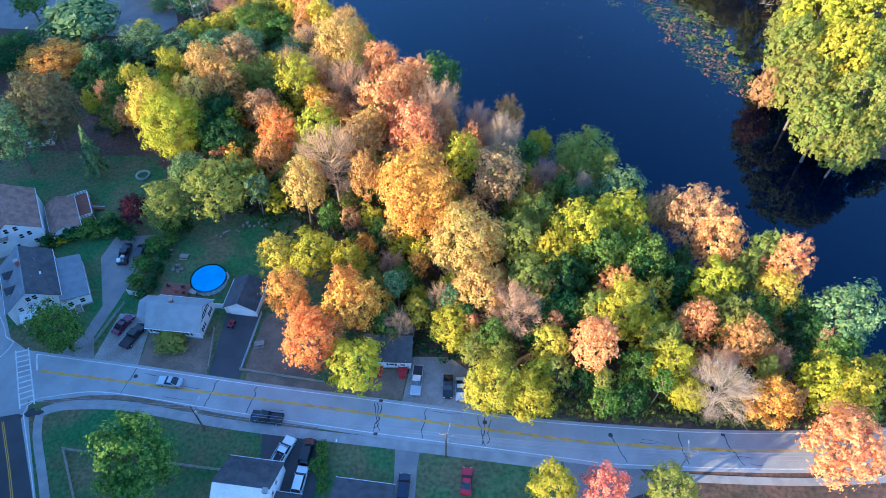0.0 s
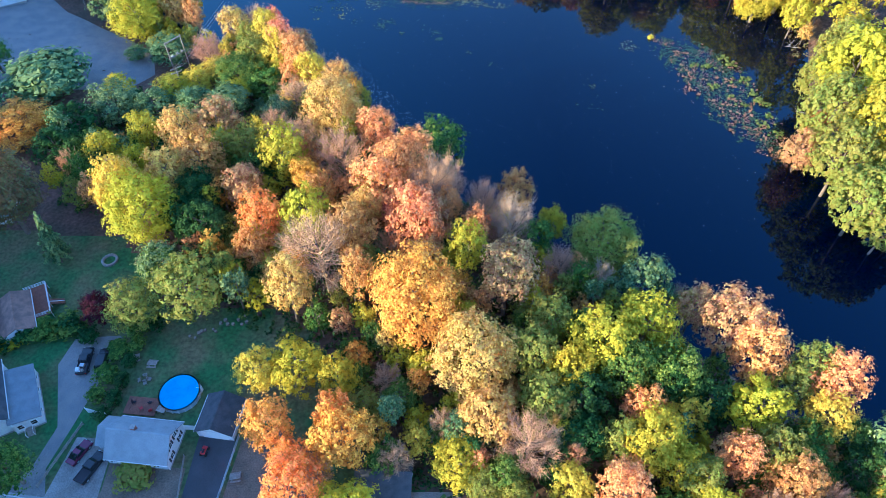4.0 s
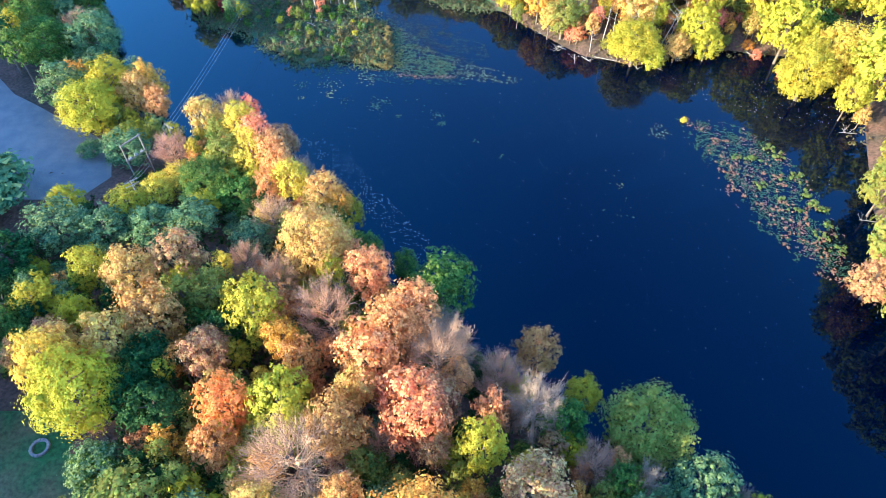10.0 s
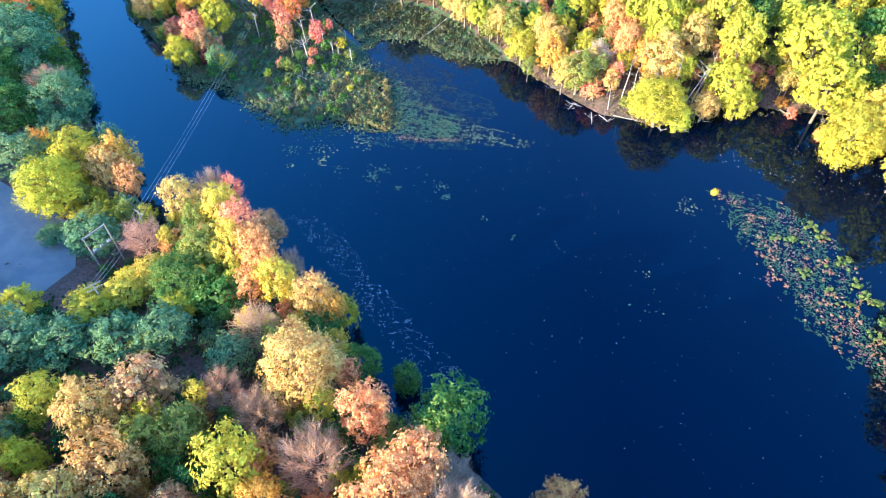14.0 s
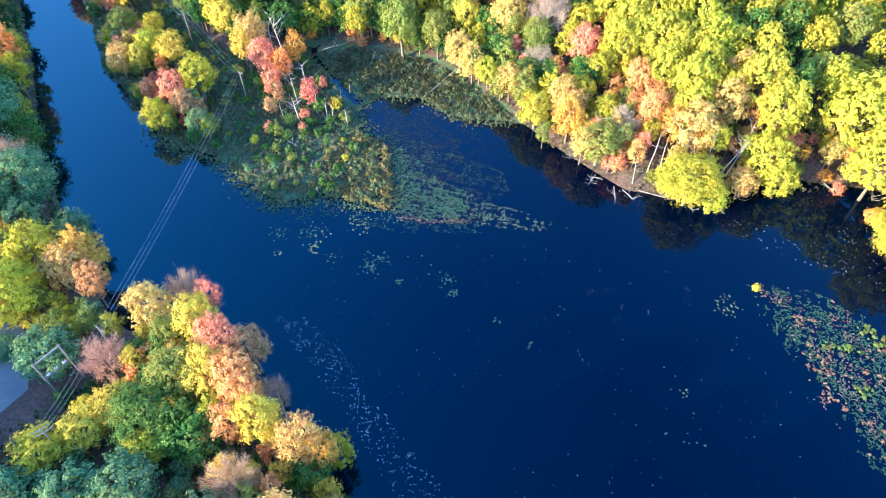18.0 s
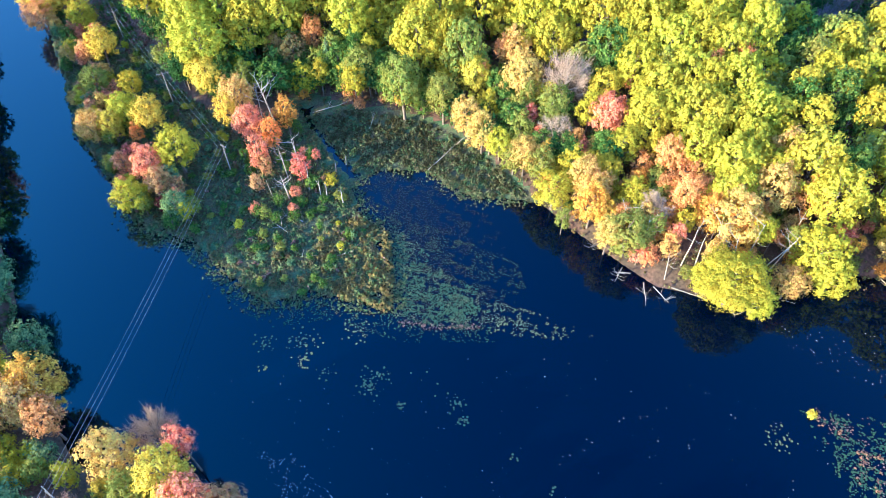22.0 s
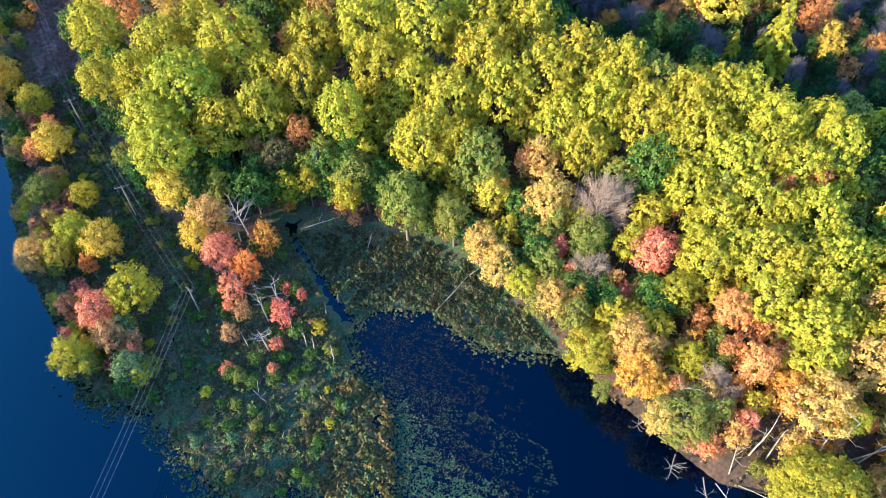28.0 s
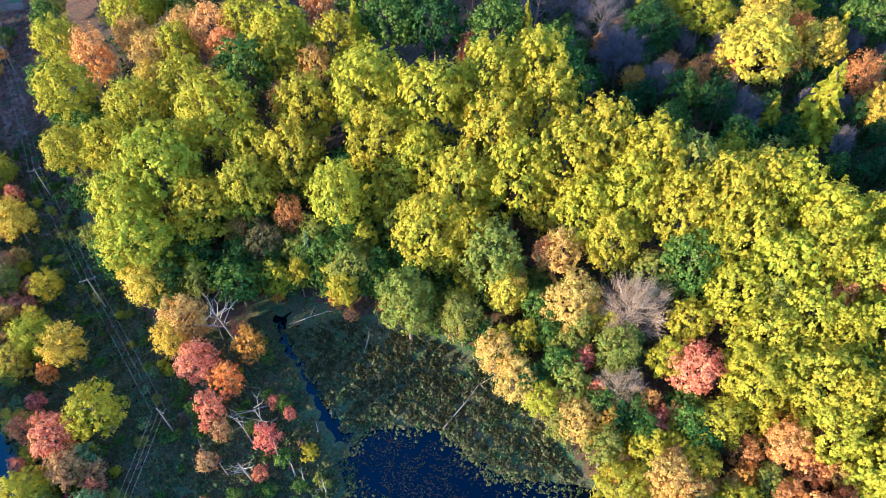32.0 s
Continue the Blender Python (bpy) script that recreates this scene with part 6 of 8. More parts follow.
def chimney(parent, x, y, z, tall=1.6):
    c = part("chimney", boxes((x, y, z + tall / 2, 0.7, 0.7, tall)), BRICK, parent)
    part("cap", boxes((x, y, z + tall, 0.85, 0.85, 0.12), (x, y, z + tall + 0.14, 0.3, 0.3, 0.2)), CONCRETE, c)


def dormer(parent, x, y, z, w, tall, deep, out, m):
    """A gabled dormer on the slope that faces the local -y (out = -1) or +y (out = 1)."""
    bm = bmesh.new()
    yb = y - out * deep
    V = [bm.verts.new(p) for p in ((x - w / 2, y, z), (x + w / 2, y, z), (x + w / 2, y, z + tall), (x, y, z + tall + w * 0.42), (x - w / 2, y, z + tall), (x - w / 2, yb, z), (x + w / 2, yb, z), (x + w / 2, yb, z + tall), (x, yb, z + tall + w * 0.42), (x - w / 2, yb, z + tall))]
    for f in ((0, 1, 2, 3, 4), (9, 8, 7, 6, 5), (1, 6, 7, 2), (0, 4, 9, 5)):
        bm.faces.new([V[i] for i in f])
    bmesh.ops.recalc_face_normals(bm, faces=bm.faces[:])
    d = part("dormer", bm, WHITE_WALL, parent)
    e, o = 0.2, out * 0.25
    for s in (-1, 1):
        part("dormer_roof", slab([(x + s * (w / 2 + e), y + o, z + tall - e * 0.84 + 0.06), (x, y + o, z + tall + w * 0.42 + 0.06), (x, yb, z + tall + w * 0.42 + 0.06), (x + s * (w / 2 + e), yb, z + tall - e * 0.84 + 0.06)], 0.08), m, d)
    part("pane", boxes((x, y + out * 0.02, z + tall * 0.55, w * 0.45, 0.04, tall * 0.6)), GLASS, d)


def steps(parent, x, y, n, w, face, m, rise=0.18, run=0.28):
    dx, dy = {"-y": (0, -1), "x": (1, 0), "y": (0, 1), "-x": (-1, 0)}[face]
    for i in range(n):
        z = rise * (n - i)
        part("step", boxes((x + dx * run * (i + 0.5), y + dy * run * (i + 0.5), z / 2, w if dy else run, run if dy else w, z)), m, parent)


# small cape house with a pale roof
cape = house(-51.2, 73.9, -6.5, 10.4, 7.2, 2.7, 3.0, GREY_ROOF, GREY_ROOF, "small white cape house with a pale grey shingle roof")
for wx, ww in ((-3.6, 1.5), (0.2, 0.9), (2.6, 0.9)):
    window(cape, wx, -3.6, 1.55, "-y", ww, 1.1, True)
part("front_door", boxes((-1.4, -3.62, 1.35, 0.95, 0.07, 2.05)), RED_PAINT, cape)
steps(cape, -1.4, -3.65, 2, 1.4, "-y", CONCRETE)
for wy, wz in ((-1.8, 1.5), (1.8, 1.5), (1.2, 3.6), (-0.9, 3.6)):
    window(cape, 5.2, wy, wz, "x", 0.8, 1.1, True)
chimney(cape, -1.0, 0.6, 5.0, 1.3)
part("wing", gable_body(3.0, 5.0, 2.3, 1.6, 0.2), WHITE_WALL, cape).location = (-6.3, 1.0, 0)
wing_root = cape.children[-1]
for s in (-1, 1):
    part("wing_roof", slab([(-1.8, s * 2.8, 2.3), (1.5, s * 2.8, 2.3), (1.5, 0, 4.1), (-1.8, 0, 4.1)], 0.12), GREY_ROOF, wing_root)

# garage
garage = house(-39.4, 78.6, 82, 6.6, 6.2, 2.6, 1.9, DARK_ROOF, DARK_ROOF, "white gabled garage with a dark shingle roof", "garage", category="garage")
part("garage_door", boxes((-3.32, 0, 1.2, 0.06, 4.6, 2.1), *[(-3.36, 0, 0.45 + 0.5 * i, 0.05, 4.5, 0.04) for i in range(4)]), WHITE_TRIM, garage)

# white house with a charcoal roof and a low ell
h2 = house(-82.0, 80.4, 118, 12.6, 9.4, 4.6, 3.6, DARK_ROOF, SLATE_ROOF, "two-storey white house with a charcoal roof and dormers")
for wy, wz in ((-2.6, 3.9), (0.3, 6.0), (-0.9, 6.0), (2.4, 4.0)):
    window(h2, -6.3, wy, wz, "-x", 0.8, 1.1)
porch = part("porch", boxes((-7.2, 1.2, 2.6, 1.9, 4.4, 0.14), (-8.0, -0.8, 1.3, 0.14, 0.14, 2.5), (-8.0, 3.2, 1.3, 0.14, 0.14, 2.5)), WHITE_TRIM, h2)
part("porch_floor", boxes((-7.2, 1.2, 0.3, 1.8, 4.2, 0.2)), GREY_WOOD, porch)
for i in range(4):
    window(h2, -6.3, -0.4 + i * 1.05, 1.6, "-x", 0.75, 1.2)
for dx in (-2.6, 1.6):
    dormer(h2, dx, 3.6, 5.2, 1.7, 1.1, 2.4, 1, DARK_ROOF)
chimney(h2, 1.4, 0.3, 7.8)
part("vent_pipe", rod((-2, -1.4, 6.8), (-2, -1.4, 8.0), 0.07), METAL, h2)
part("vent_pipe", rod((2.8, -2.2, 6.3), (2.8, -2.2, 7.4), 0.06), METAL, h2)
part("skylight", boxes((-0.8, -2.6, 6.35, 0.7, 0.5, 0.12)), LAMP_GLASS, h2)
ell = thing("house_wing", -75.2, 82.2, 118, "low white wing with a slate-grey roof and side steps", "house wing")
part("wall", boxes((0, 0, 1.5, 11.2, 4.6, 2.6)), WHITE_WALL, ell)
part("foundation", boxes((0, 0, 0.05, 11.3, 4.7, 0.6)), CONCRETE, ell)
part("roof", slab([(-5.9, -2.7, 2.9), (5.9, -2.7, 2.9), (5.9, 2.4, 4.0), (-5.9, 2.4, 4.0)], 0.16), SLATE_ROOF, ell)
part("parapet", boxes((0, 2.2, 3.2, 11.0, 0.16, 1.2)), WHITE_WALL, ell)
for wx in (-3.6, 1.0, 3.8):
    window(ell, wx, -2.3, 1.7, "-y", 0.9, 1.1)
for wy in (-1.0, 1.2):
    window(ell, -5.6, wy, 1.7, "-x", 0.9, 1.1)
steps(ell, -5.65, 0.2, 5, 1.2, "-x", GREY_WOOD)
part("hand_rail", boxes((-6.5, -0.42, 1.2, 1.6, 0.06, 0.06), (-6.5, 0.82, 1.2, 1.6, 0.06, 0.06), (-7.2, -0.42, 0.7, 0.08, 0.08, 1.2), (-7.2, 0.82, 0.7, 0.08, 0.08, 1.2)), WHITE_TRIM, ell)

# white house with a brown roof, an ell and a deck
h1 = house(-92.6, 97.4, 118, 12.6, 10.4, 5.2, 3.6, BROWN_ROOF, BROWN_ROOF, "large white house with a brown shingle roof")
for wy, wz in ((-2.8, 4.4), (-1.0, 6.6), (0.8, 6.6), (-1.2, 4.2), (2.2, 4.2), (-3.2, 1.8), (0.4, 1.8)):
    window(h1, -6.3, wy, wz, "-x", 0.8, 1.15)
part("balcony", boxes((-6.9, 1.8, 5.3, 1.2, 1.6, 0.12), (-7.45, 1.8, 5.8, 0.08, 1.6, 0.9)), GREY_WOOD, h1)
chimney(h1, 0.5, 2.0, 7.6)
part("vent_pipe", rod((1.5, -2.4, 7.0), (1.5, -2.4, 8.2), 0.07), METAL, h1)
e1 = house(-83.2, 99.5, 118, 9.4, 5.6, 3.0, 1.3, BROWN_ROOF, BROWN_ROOF, "single-storey white wing with a brown shingle roof", "house_wing", category="house wing")
for wx in (-2.6, -0.4, 2.2):
    window(e1, wx, -2.8, 1.8, "-y", 0.9, 1.1)
for wy in (-1.2, 1.0):
    window(e1, -4.7, wy, 1.8, "-x", 0.8, 1.1)
deck = thing("deck", -81.2, 103.6, 118, "raised red-brown timber deck with white railings", "deck")
for i in range(14):
    part("board", boxes((-3.9 + 0.6 * i, 0, 1.4, 0.56, 4.2, 0.06)), DECK_WOOD, deck)
for px_, py_ in ((-4, -2), (-1.4, -2), (1.4, -2), (4, -2), (4, 2), (-4, 2)):
    part("post", boxes((px_, py_, 1.2, 0.12, 0.12, 2.4)), WHITE_TRIM, deck)
for z in (1.75, 2.05, 2.35):
    part("rail", boxes((0, -2, z, 8, 0.06, 0.07), (4, 0, z, 0.06, 4, 0.07), (-4, 0, z, 0.06, 4, 0.07)), WHITE_TRIM, deck)
for i in range(8):
    part("step", boxes((-1 + 0.0, -2.3 - 0.28 * i, 1.3 - 0.165 * i, 1.4, 0.28, 0.05)), DECK_WOOD, deck)
part("stair_rail", slab([(-1.75, -2.1, 2.3), (-1.65, -2.1, 2.3), (-1.65, -4.6, 1.0), (-1.75, -4.6, 1.0)], 0.08), WHITE_TRIM, deck)

# dark-roofed bungalow under the orange trees
h5 = house(-10.2, 67.6, -2.5, 8.6, 8.0, 2.7, 2.4, DARK_ROOF, DARK_ROOF, "white bungalow with a black roof strewn with leaves")
for wx in (-2.4, 0.8, 2.9):
    window(h5, wx, -4.0, 1.6, "-y", 0.9, 1.1, wx == 0.8)
for wy in (-1.6, 1.4):
    window(h5, 4.3, wy, 1.6, "x", 0.8, 1.1)
chimney(h5, 0.3, 1.6, 4.3, 1.2)
for sx in (-1.6, 2.9):
    stoop = thing("stoop", *(h5.matrix_world @ Vector((sx, -4.9, 0))).xy, -2.5, "red-painted wooden stoop beside a bungalow wall", "stoop")
    part("platform", boxes((0, 0.2, 0.55, 1.7, 1.5, 0.12)), RED_PAINT, stoop)
    part("rail", boxes((-0.8, 0.2, 1.0, 0.06, 1.4, 0.06), (0.8, 0.2, 1.0, 0.06, 1.4, 0.06), (-0.8, -0.5, 0.75, 0.08, 0.08, 0.6), (0.8, -0.5, 0.75, 0.08, 0.08, 0.6)), RED_PAINT, stoop)
    steps(stoop, 0, -0.55, 3, 1.2, "-y", RED_PAINT, 0.17)

# driveway house: sunlight painted into the pale front slope, dark rear slope with dormers
h6 = house(-31.4, 38.7, -7.5, 8.6, 10.8, 3.4, 3.4, PALE_AND_SUNLIT_ROOF, DARK_ROOF, "house with sunlight coloured into its front roof, dark dormered rear roof")
for dx in (-2.0, 1.9):
    dormer(h6, dx, 3.9, 3.9, 1.6, 1.0, 2.6, 1, DARK_ROOF)
for wy in (-1.8, 0.4, 2.2):
    window(h6, 4.3, wy, 3.6 if wy > -1 else 1.6, "x", 0.8, 1.1)
chimney(h6, 4.0, -0.4, 5.6, 1.5)
wing6 = house(-25.2, 35.6, -7.5, 3.6, 6.4, 2.4, 1.6, DARK_ROOF, DARK_ROOF, "low dark-roofed wing of a house", "house_wing", category="house wing")
h7 = house(-13.2, 36.4, -7.5, 9.2, 8.6, 2.6, 1.6, BROWN_ROOF, DARK_ROOF, "low bungalow with a dark rear roof")
window(h7, 4.6, 1.6, 1.5, "x", 0.8, 1.1)
blue_shed = house(-99.5, 129, 100, 7, 5.5, 2.6, 1.6, SLATE_ROOF, SLATE_ROOF, "outbuilding with a blue-grey roof among garden trees", "outbuilding", category="shed")
far_shed = house(-141, 222, 30, 16, 9, 3.4, 1.8, PALE_AND_SUNLIT_ROOF, PALE_AND_SUNLIT_ROOF, "low pale-roofed building beside the open yard", "warehouse", category="building")


# ---- vehicles ----
def profile_body(outline, width, tuck=0.12, bevel=0.06):
    """A car body from its side outline (x, z): extruded across and tucked in towards the top."""
    bm = bmesh.new()
    zs = [z for _, z in outline]
    lo, hi = min(zs), max(zs)
    rows = []
    for s in (-1, 1):
        rows.append([bm.verts.new((x, s * (width / 2 - tuck * max(0, (z - lo) / (hi - lo) - 0.45)), z)) for x, z in outline])
    n = len(outline)
    for i in range(n):
        j = (i + 1) % n
        bm.faces.new((rows[0][i], rows[0][j], rows[1][j], rows[1][i]))
    bm.faces.new(rows[0][::-1]), bm.faces.new(rows[1])
    bmesh.ops.recalc_face_normals(bm, faces=bm.faces[:])
    bmesh.ops.bevel(bm, geom=[e for e in bm.edges if len(e.link_faces) == 2 and e.calc_face_angle(0) > 0.5], offset=bevel, segments=2, affect="EDGES")
    return bm


def paint(name, colour, rough=0.25, metal=0.0):
    m = mat(name, colour, rough, metal, vary=0.04, scale=1.5, bump=0.0, specular=0.6)
    m.node_tree.nodes["Principled BSDF"].inputs["Coat Weight"].default_value = 0.5
    return m


PAINTS = {"white": paint("white_car_paint", (0.72, 0.73, 0.74)), "black": paint("black_car_paint", (0.012, 0.012, 0.015)), "silver": paint("silver_car_paint", (0.50, 0.53, 0.55), 0.3, 0.4),
          "red": paint("red_car_paint", (0.42, 0.012, 0.03)), "maroon": paint("maroon_car_paint", (0.12, 0.01, 0.045)), "navy": paint("navy_car_paint", (0.015, 0.02, 0.05))}


def vehicle(kind):
    """A parked vehicle, front towards +x, with its body, cabin, wheels and lamps."""
    L, W = {"sedan": (4.7, 1.82), "suv": (4.8, 1.92), "pickup": (5.8, 2.0)}[kind]
    root = new(kind if kind != "suv" else "sport_utility_car")
    root.empty_display_size = 0.4
    a = L / 2
    if kind == "sedan":
        low = [(-a, 0.35), (-a + 0.1, 0.22), (a - 0.15, 0.22), (a, 0.4), (a - 0.1, 0.68), (a - 1.25, 0.86), (-a + 0.9, 0.92), (-a + 0.05, 0.86)]
        top = [(a - 1.45, 0.84), (a - 2.15, 1.38), (-a + 1.75, 1.42), (-a + 0.75, 0.9)]
    elif kind == "suv":
        low = [(-a, 0.4), (-a + 0.1, 0.28), (a - 0.15, 0.28), (a, 0.5), (a - 0.08, 0.85), (a - 1.1, 1.02), (-a + 0.1, 1.06)]
        top = [(a - 1.25, 1.0), (a - 1.9, 1.68), (-a + 0.45, 1.72), (-a + 0.12, 1.04)]
    else:
        low = [(-a, 0.55), (-a + 0.1, 0.4), (a - 0.1, 0.4), (a, 0.6), (a - 0.06, 1.0), (a - 1.4, 1.12), (a - 3.5, 1.12), (a - 3.5, 1.08), (-a, 1.08)]
        top = [(a - 1.5, 1.1), (a - 2.1, 1.8), (a - 3.35, 1.82), (a - 3.5, 1.1)]
    part("body", profile_body(low, W), PAINTS["white"], root, smooth=False)
    part("cabin_glass", profile_body(top, W - 0.16, 0.26, 0.05), GLASS, root)
    x0, x1, zt = top[1][0], top[2][0], max(top[1][1], top[2][1])
    part("roof", boxes(((x0 + x1) / 2, 0, zt + 0.005, x0 - x1 - 0.04, W - 0.5, 0.05), bevel=0.02), PAINTS["white"], root)
    for s in (-1, 1):
        part("pillar", slab([(x1 + 0.05, s * (W / 2 - 0.2), zt), (x1 - 0.1, s * (W / 2 - 0.2), zt), (top[3][0] - 0.02, s * (W / 2 - 0.07), top[3][1]), (top[3][0] + 0.25, s * (W / 2 - 0.07), top[3][1])], 0.04), PAINTS["white"], root)
        part("mirror", boxes((top[0][0] - 0.35, s * (W / 2 + 0.06), top[0][1] + 0.1, 0.14, 0.2, 0.13), bevel=0.03), PAINTS["white"], root)
        part("headlight", boxes((a - 0.1, s * (W / 2 - 0.28), low[4][1] - 0.08, 0.14, 0.38, 0.14), bevel=0.03), LAMP_GLASS, root)
        part("tail_light", boxes((-a + 0.03, s * (W / 2 - 0.2), low[-1][1] - 0.16, 0.08, 0.3, 0.18), bevel=0.02), TAIL_GLASS, root)
        for x in (a - 0.95, -a + 1.0):
            r = 0.33 if kind == "sedan" else 0.37
            w = part("wheel", rod((x, s * (W / 2 - 0.2), r), (x, s * (W / 2 + 0.01), r), r, sides=18), RUBBER, root)
            part("rim", rod((x, s * (W / 2 - 0.1), r), (x, s * (W / 2 + 0.025), r), r * 0.62, sides=12), METAL, w)
    if kind == "pickup":
        part("cargo_bed", boxes(((-a + a - 3.5) / 2 + 0.02, 0, 1.085, 2.15, W - 0.35, 0.02)), SHUTTER, root)
        for s in (-1, 1):
            part("bed_rail", boxes(((-a + a - 3.5) / 2, s * (W / 2 - 0.1), 1.14, 2.25, 0.12, 0.1), bevel=0.02), PAINTS["white"], root)
        part("tailgate", boxes((-a + 0.06, 0, 1.14, 0.1, W - 0.2, 0.1), bevel=0.02), PAINTS["white"], root)
        part("bumper", boxes((a + 0.02, 0, 0.55, 0.16, W - 0.1, 0.22), bevel=0.04), METAL, root)
    else:
        part("bumper", boxes((a - 0.03, 0, 0.42, 0.14, W - 0.2, 0.2), bevel=0.05), SHUTTER, root)
    return root


PROTO = {}


def parked(kind, x, y, turn, colour, label):
    if kind not in PROTO:
        ob = PROTO[kind] = vehicle(kind)
        ob.matrix_world = pose(x, y, height(x, y) + 0.07, 0, 0, turn)
    else:
        ob = copy_thing(PROTO[kind], pose(x, y, height(x, y) + 0.07, 0, 0, turn))
    for o in ob.children:
        if o.data.materials[0] == PAINTS["white"]:
            o.material_slots[0].link = "OBJECT"
            o.material_slots[0].material = PAINTS[colour]
    return tagged(ob, label, "car" if kind != "pickup" else "pickup truck", "vehicles by the road")


parked("sedan", -50.0, 60.1, 172, "silver", "pale silver sedan on the asphalt road")
parked("pickup", -31.0, 53.0, 172, "black", "black pickup truck on the road by the kerb")
parked("sedan", -62.5, 72.6, 66, "maroon", "dark maroon sedan in a sandy parking strip")
parked("pickup", -59.6, 69.9, 66, "black", "black pickup truck in a sandy parking strip")
parked("pickup", -67.6, 90.4, 95, "black", "black pickup truck loaded with clutter on a driveway")
parked("suv", -64.4, 90.8, 95, "black", "black utility car on a worn driveway")
parked("pickup", -27.2, 46.6, 68, "white", "white pickup truck with a roof rack in a driveway")
parked("suv", -23.2, 46.8, 82, "black", "black sport utility car in a driveway")
parked("suv", -23.7, 41.8, 82, "white", "white sport utility car in a driveway")
parked("suv", -6.5, 40.6, 86, "navy", "dark navy sport utility car in a narrow driveway")
parked("sedan", 3.9, 41.8, 84, "red", "bright red car parked on the grass")
parked("pickup", -4.8, 60.6, 265, "silver", "pale silver pickup truck beside a bungalow")
parked("sedan", 0.9, 59.4, 268, "black", "black sedan in a gravel parking place")
parked("sedan", 3.2, 58.9, 270, "silver", "silver sedan in a gravel parking place")
cargo = thing("cargo_pile", -67.7, 88.7, 95, "pile of pale boxes and white goods in a truck bed", "cargo", z=height(-67.6, 90.4) + 1.17)
part("crate", boxes((-0.5, 0.3, 0.3, 0.8, 0.7, 0.6, 8), bevel=0.03), WHITE_TRIM, cargo)
part("crate", boxes((0.4, -0.3, 0.25, 0.7, 0.8, 0.5, -12), bevel=0.03), METAL, cargo)
part("crate", boxes((-0.6, -0.5, 0.2, 0.5, 0.5, 0.4, 30), bevel=0.03), GREY_WOOD, cargo)
rack = thing("ladder_rack", -27.2, 46.6, 68, "black tube rack over a white pickup truck", "rack", z=height(-27.2, 46.6) + 1.2)
for xx in (-2.3, -0.9, 0.6):
    part("hoop", boxes((xx, 0, 0.85, 0.06, 1.7, 0.06), (xx, -0.85, 0.4, 0.06, 0.06, 0.9), (xx, 0.85, 0.4, 0.06, 0.06, 0.9)), SHUTTER, rack)
for s in (-0.85, 0.85):
    part("side_bar", boxes((-0.8, s, 0.88, 3.4, 0.06, 0.06)), METAL, rack)
quad_bike = thing("quad_bike", -41.4, 72.9, 80, "small red and black quad bike on a driveway", "quad bike", z=height(-41.4, 72.9) + 0.05)
part("body", boxes((0, 0, 0.6, 1.5, 0.6, 0.35), (0.5, 0, 0.75, 0.5, 0.9, 0.12), (-0.5, 0, 0.75, 0.5, 0.9, 0.12), bevel=0.06), RED_PAINT, quad_bike)
part("seat", boxes((-0.2, 0, 0.86, 0.8, 0.35, 0.14), bevel=0.05), SHUTTER, quad_bike)
part("handlebar", rod((0.45, -0.4, 1.05), (0.45, 0.4, 1.05), 0.03), SHUTTER, quad_bike)
for sx in (-0.6, 0.6):
    for sy in (-0.45, 0.45):
        part("wheel", rod((sx, sy - 0.12, 0.3), (sx, sy + 0.12, 0.3), 0.3, sides=14), RUBBER, quad_bike)


# ---- gardens ----
pool = thing("swimming_pool", -48.2, 83.7, 0, "round above-ground swimming pool with bright blue water", "pool")
bm = bmesh.new()
bmesh.ops.create_cone(bm, cap_ends=False, segments=40, radius1=3.62, radius2=3.62, depth=1.25, matrix=Matrix.Translation((0, 0, 0.6)))
part("wall", bm, POOL_WALL, pool)
bm = bmesh.new()
ring_i = [bm.verts.new((3.5 * math.cos(k * math.tau / 20), 3.5 * math.sin(k * math.tau / 20), 1.24)) for k in range(20)]
ring_o = [bm.verts.new((3.74 * math.cos(k * math.tau / 20), 3.74 * math.sin(k * math.tau / 20), 1.24)) for k in range(20)]
faces = [bm.faces.new((ring_i[k], ring_o[k], ring_o[(k + 1) % 20], ring_i[(k + 1) % 20])) for k in range(20)]
bmesh.ops.solidify(bm, geom=faces, thickness=0.06)
part("rim", bm, WHITE_TRIM, pool)
bm = bmesh.new()
bmesh.ops.create_circle(bm, cap_ends=True, segments=40, radius=3.6, matrix=Matrix.Translation((0, 0, 1.19)))
part("water", bm, POOL_WATER, pool)
for k in range(20):
    c, s = math.cos((k + 0.5) * math.tau / 20), math.sin((k + 0.5) * math.tau / 20)
    part("upright", boxes((3.68 * c, 3.68 * s, 0.6, 0.09, 0.16, 1.2, math.degrees(math.atan2(s, c)))), WHITE_TRIM, pool)
ladder = part("ladder", boxes((3.8, 0.6, 0.9, 0.06, 0.06, 1.8), (3.8, 1.1, 0.9, 0.06, 0.06, 1.8), (3.4, 0.6, 1.75, 0.8, 0.06, 0.06), (3.4, 1.1, 1.75, 0.8, 0.06, 0.06)), WHITE_TRIM, pool)
for k in range(5):
    part("rung", boxes((3.8, 0.85, 0.3 + 0.3 * k, 0.08, 0.5, 0.05)), WHITE_TRIM, ladder)
patio = thing("patio_deck", -54.6, 81.4, -6, "low red-brown timber deck with chairs and clutter", "deck")
for i in range(12):
    part("board", boxes((-2.6 + 0.48 * i, 0, 0.3, 0.45, 3.4, 0.06)), DECK_WOOD, patio)
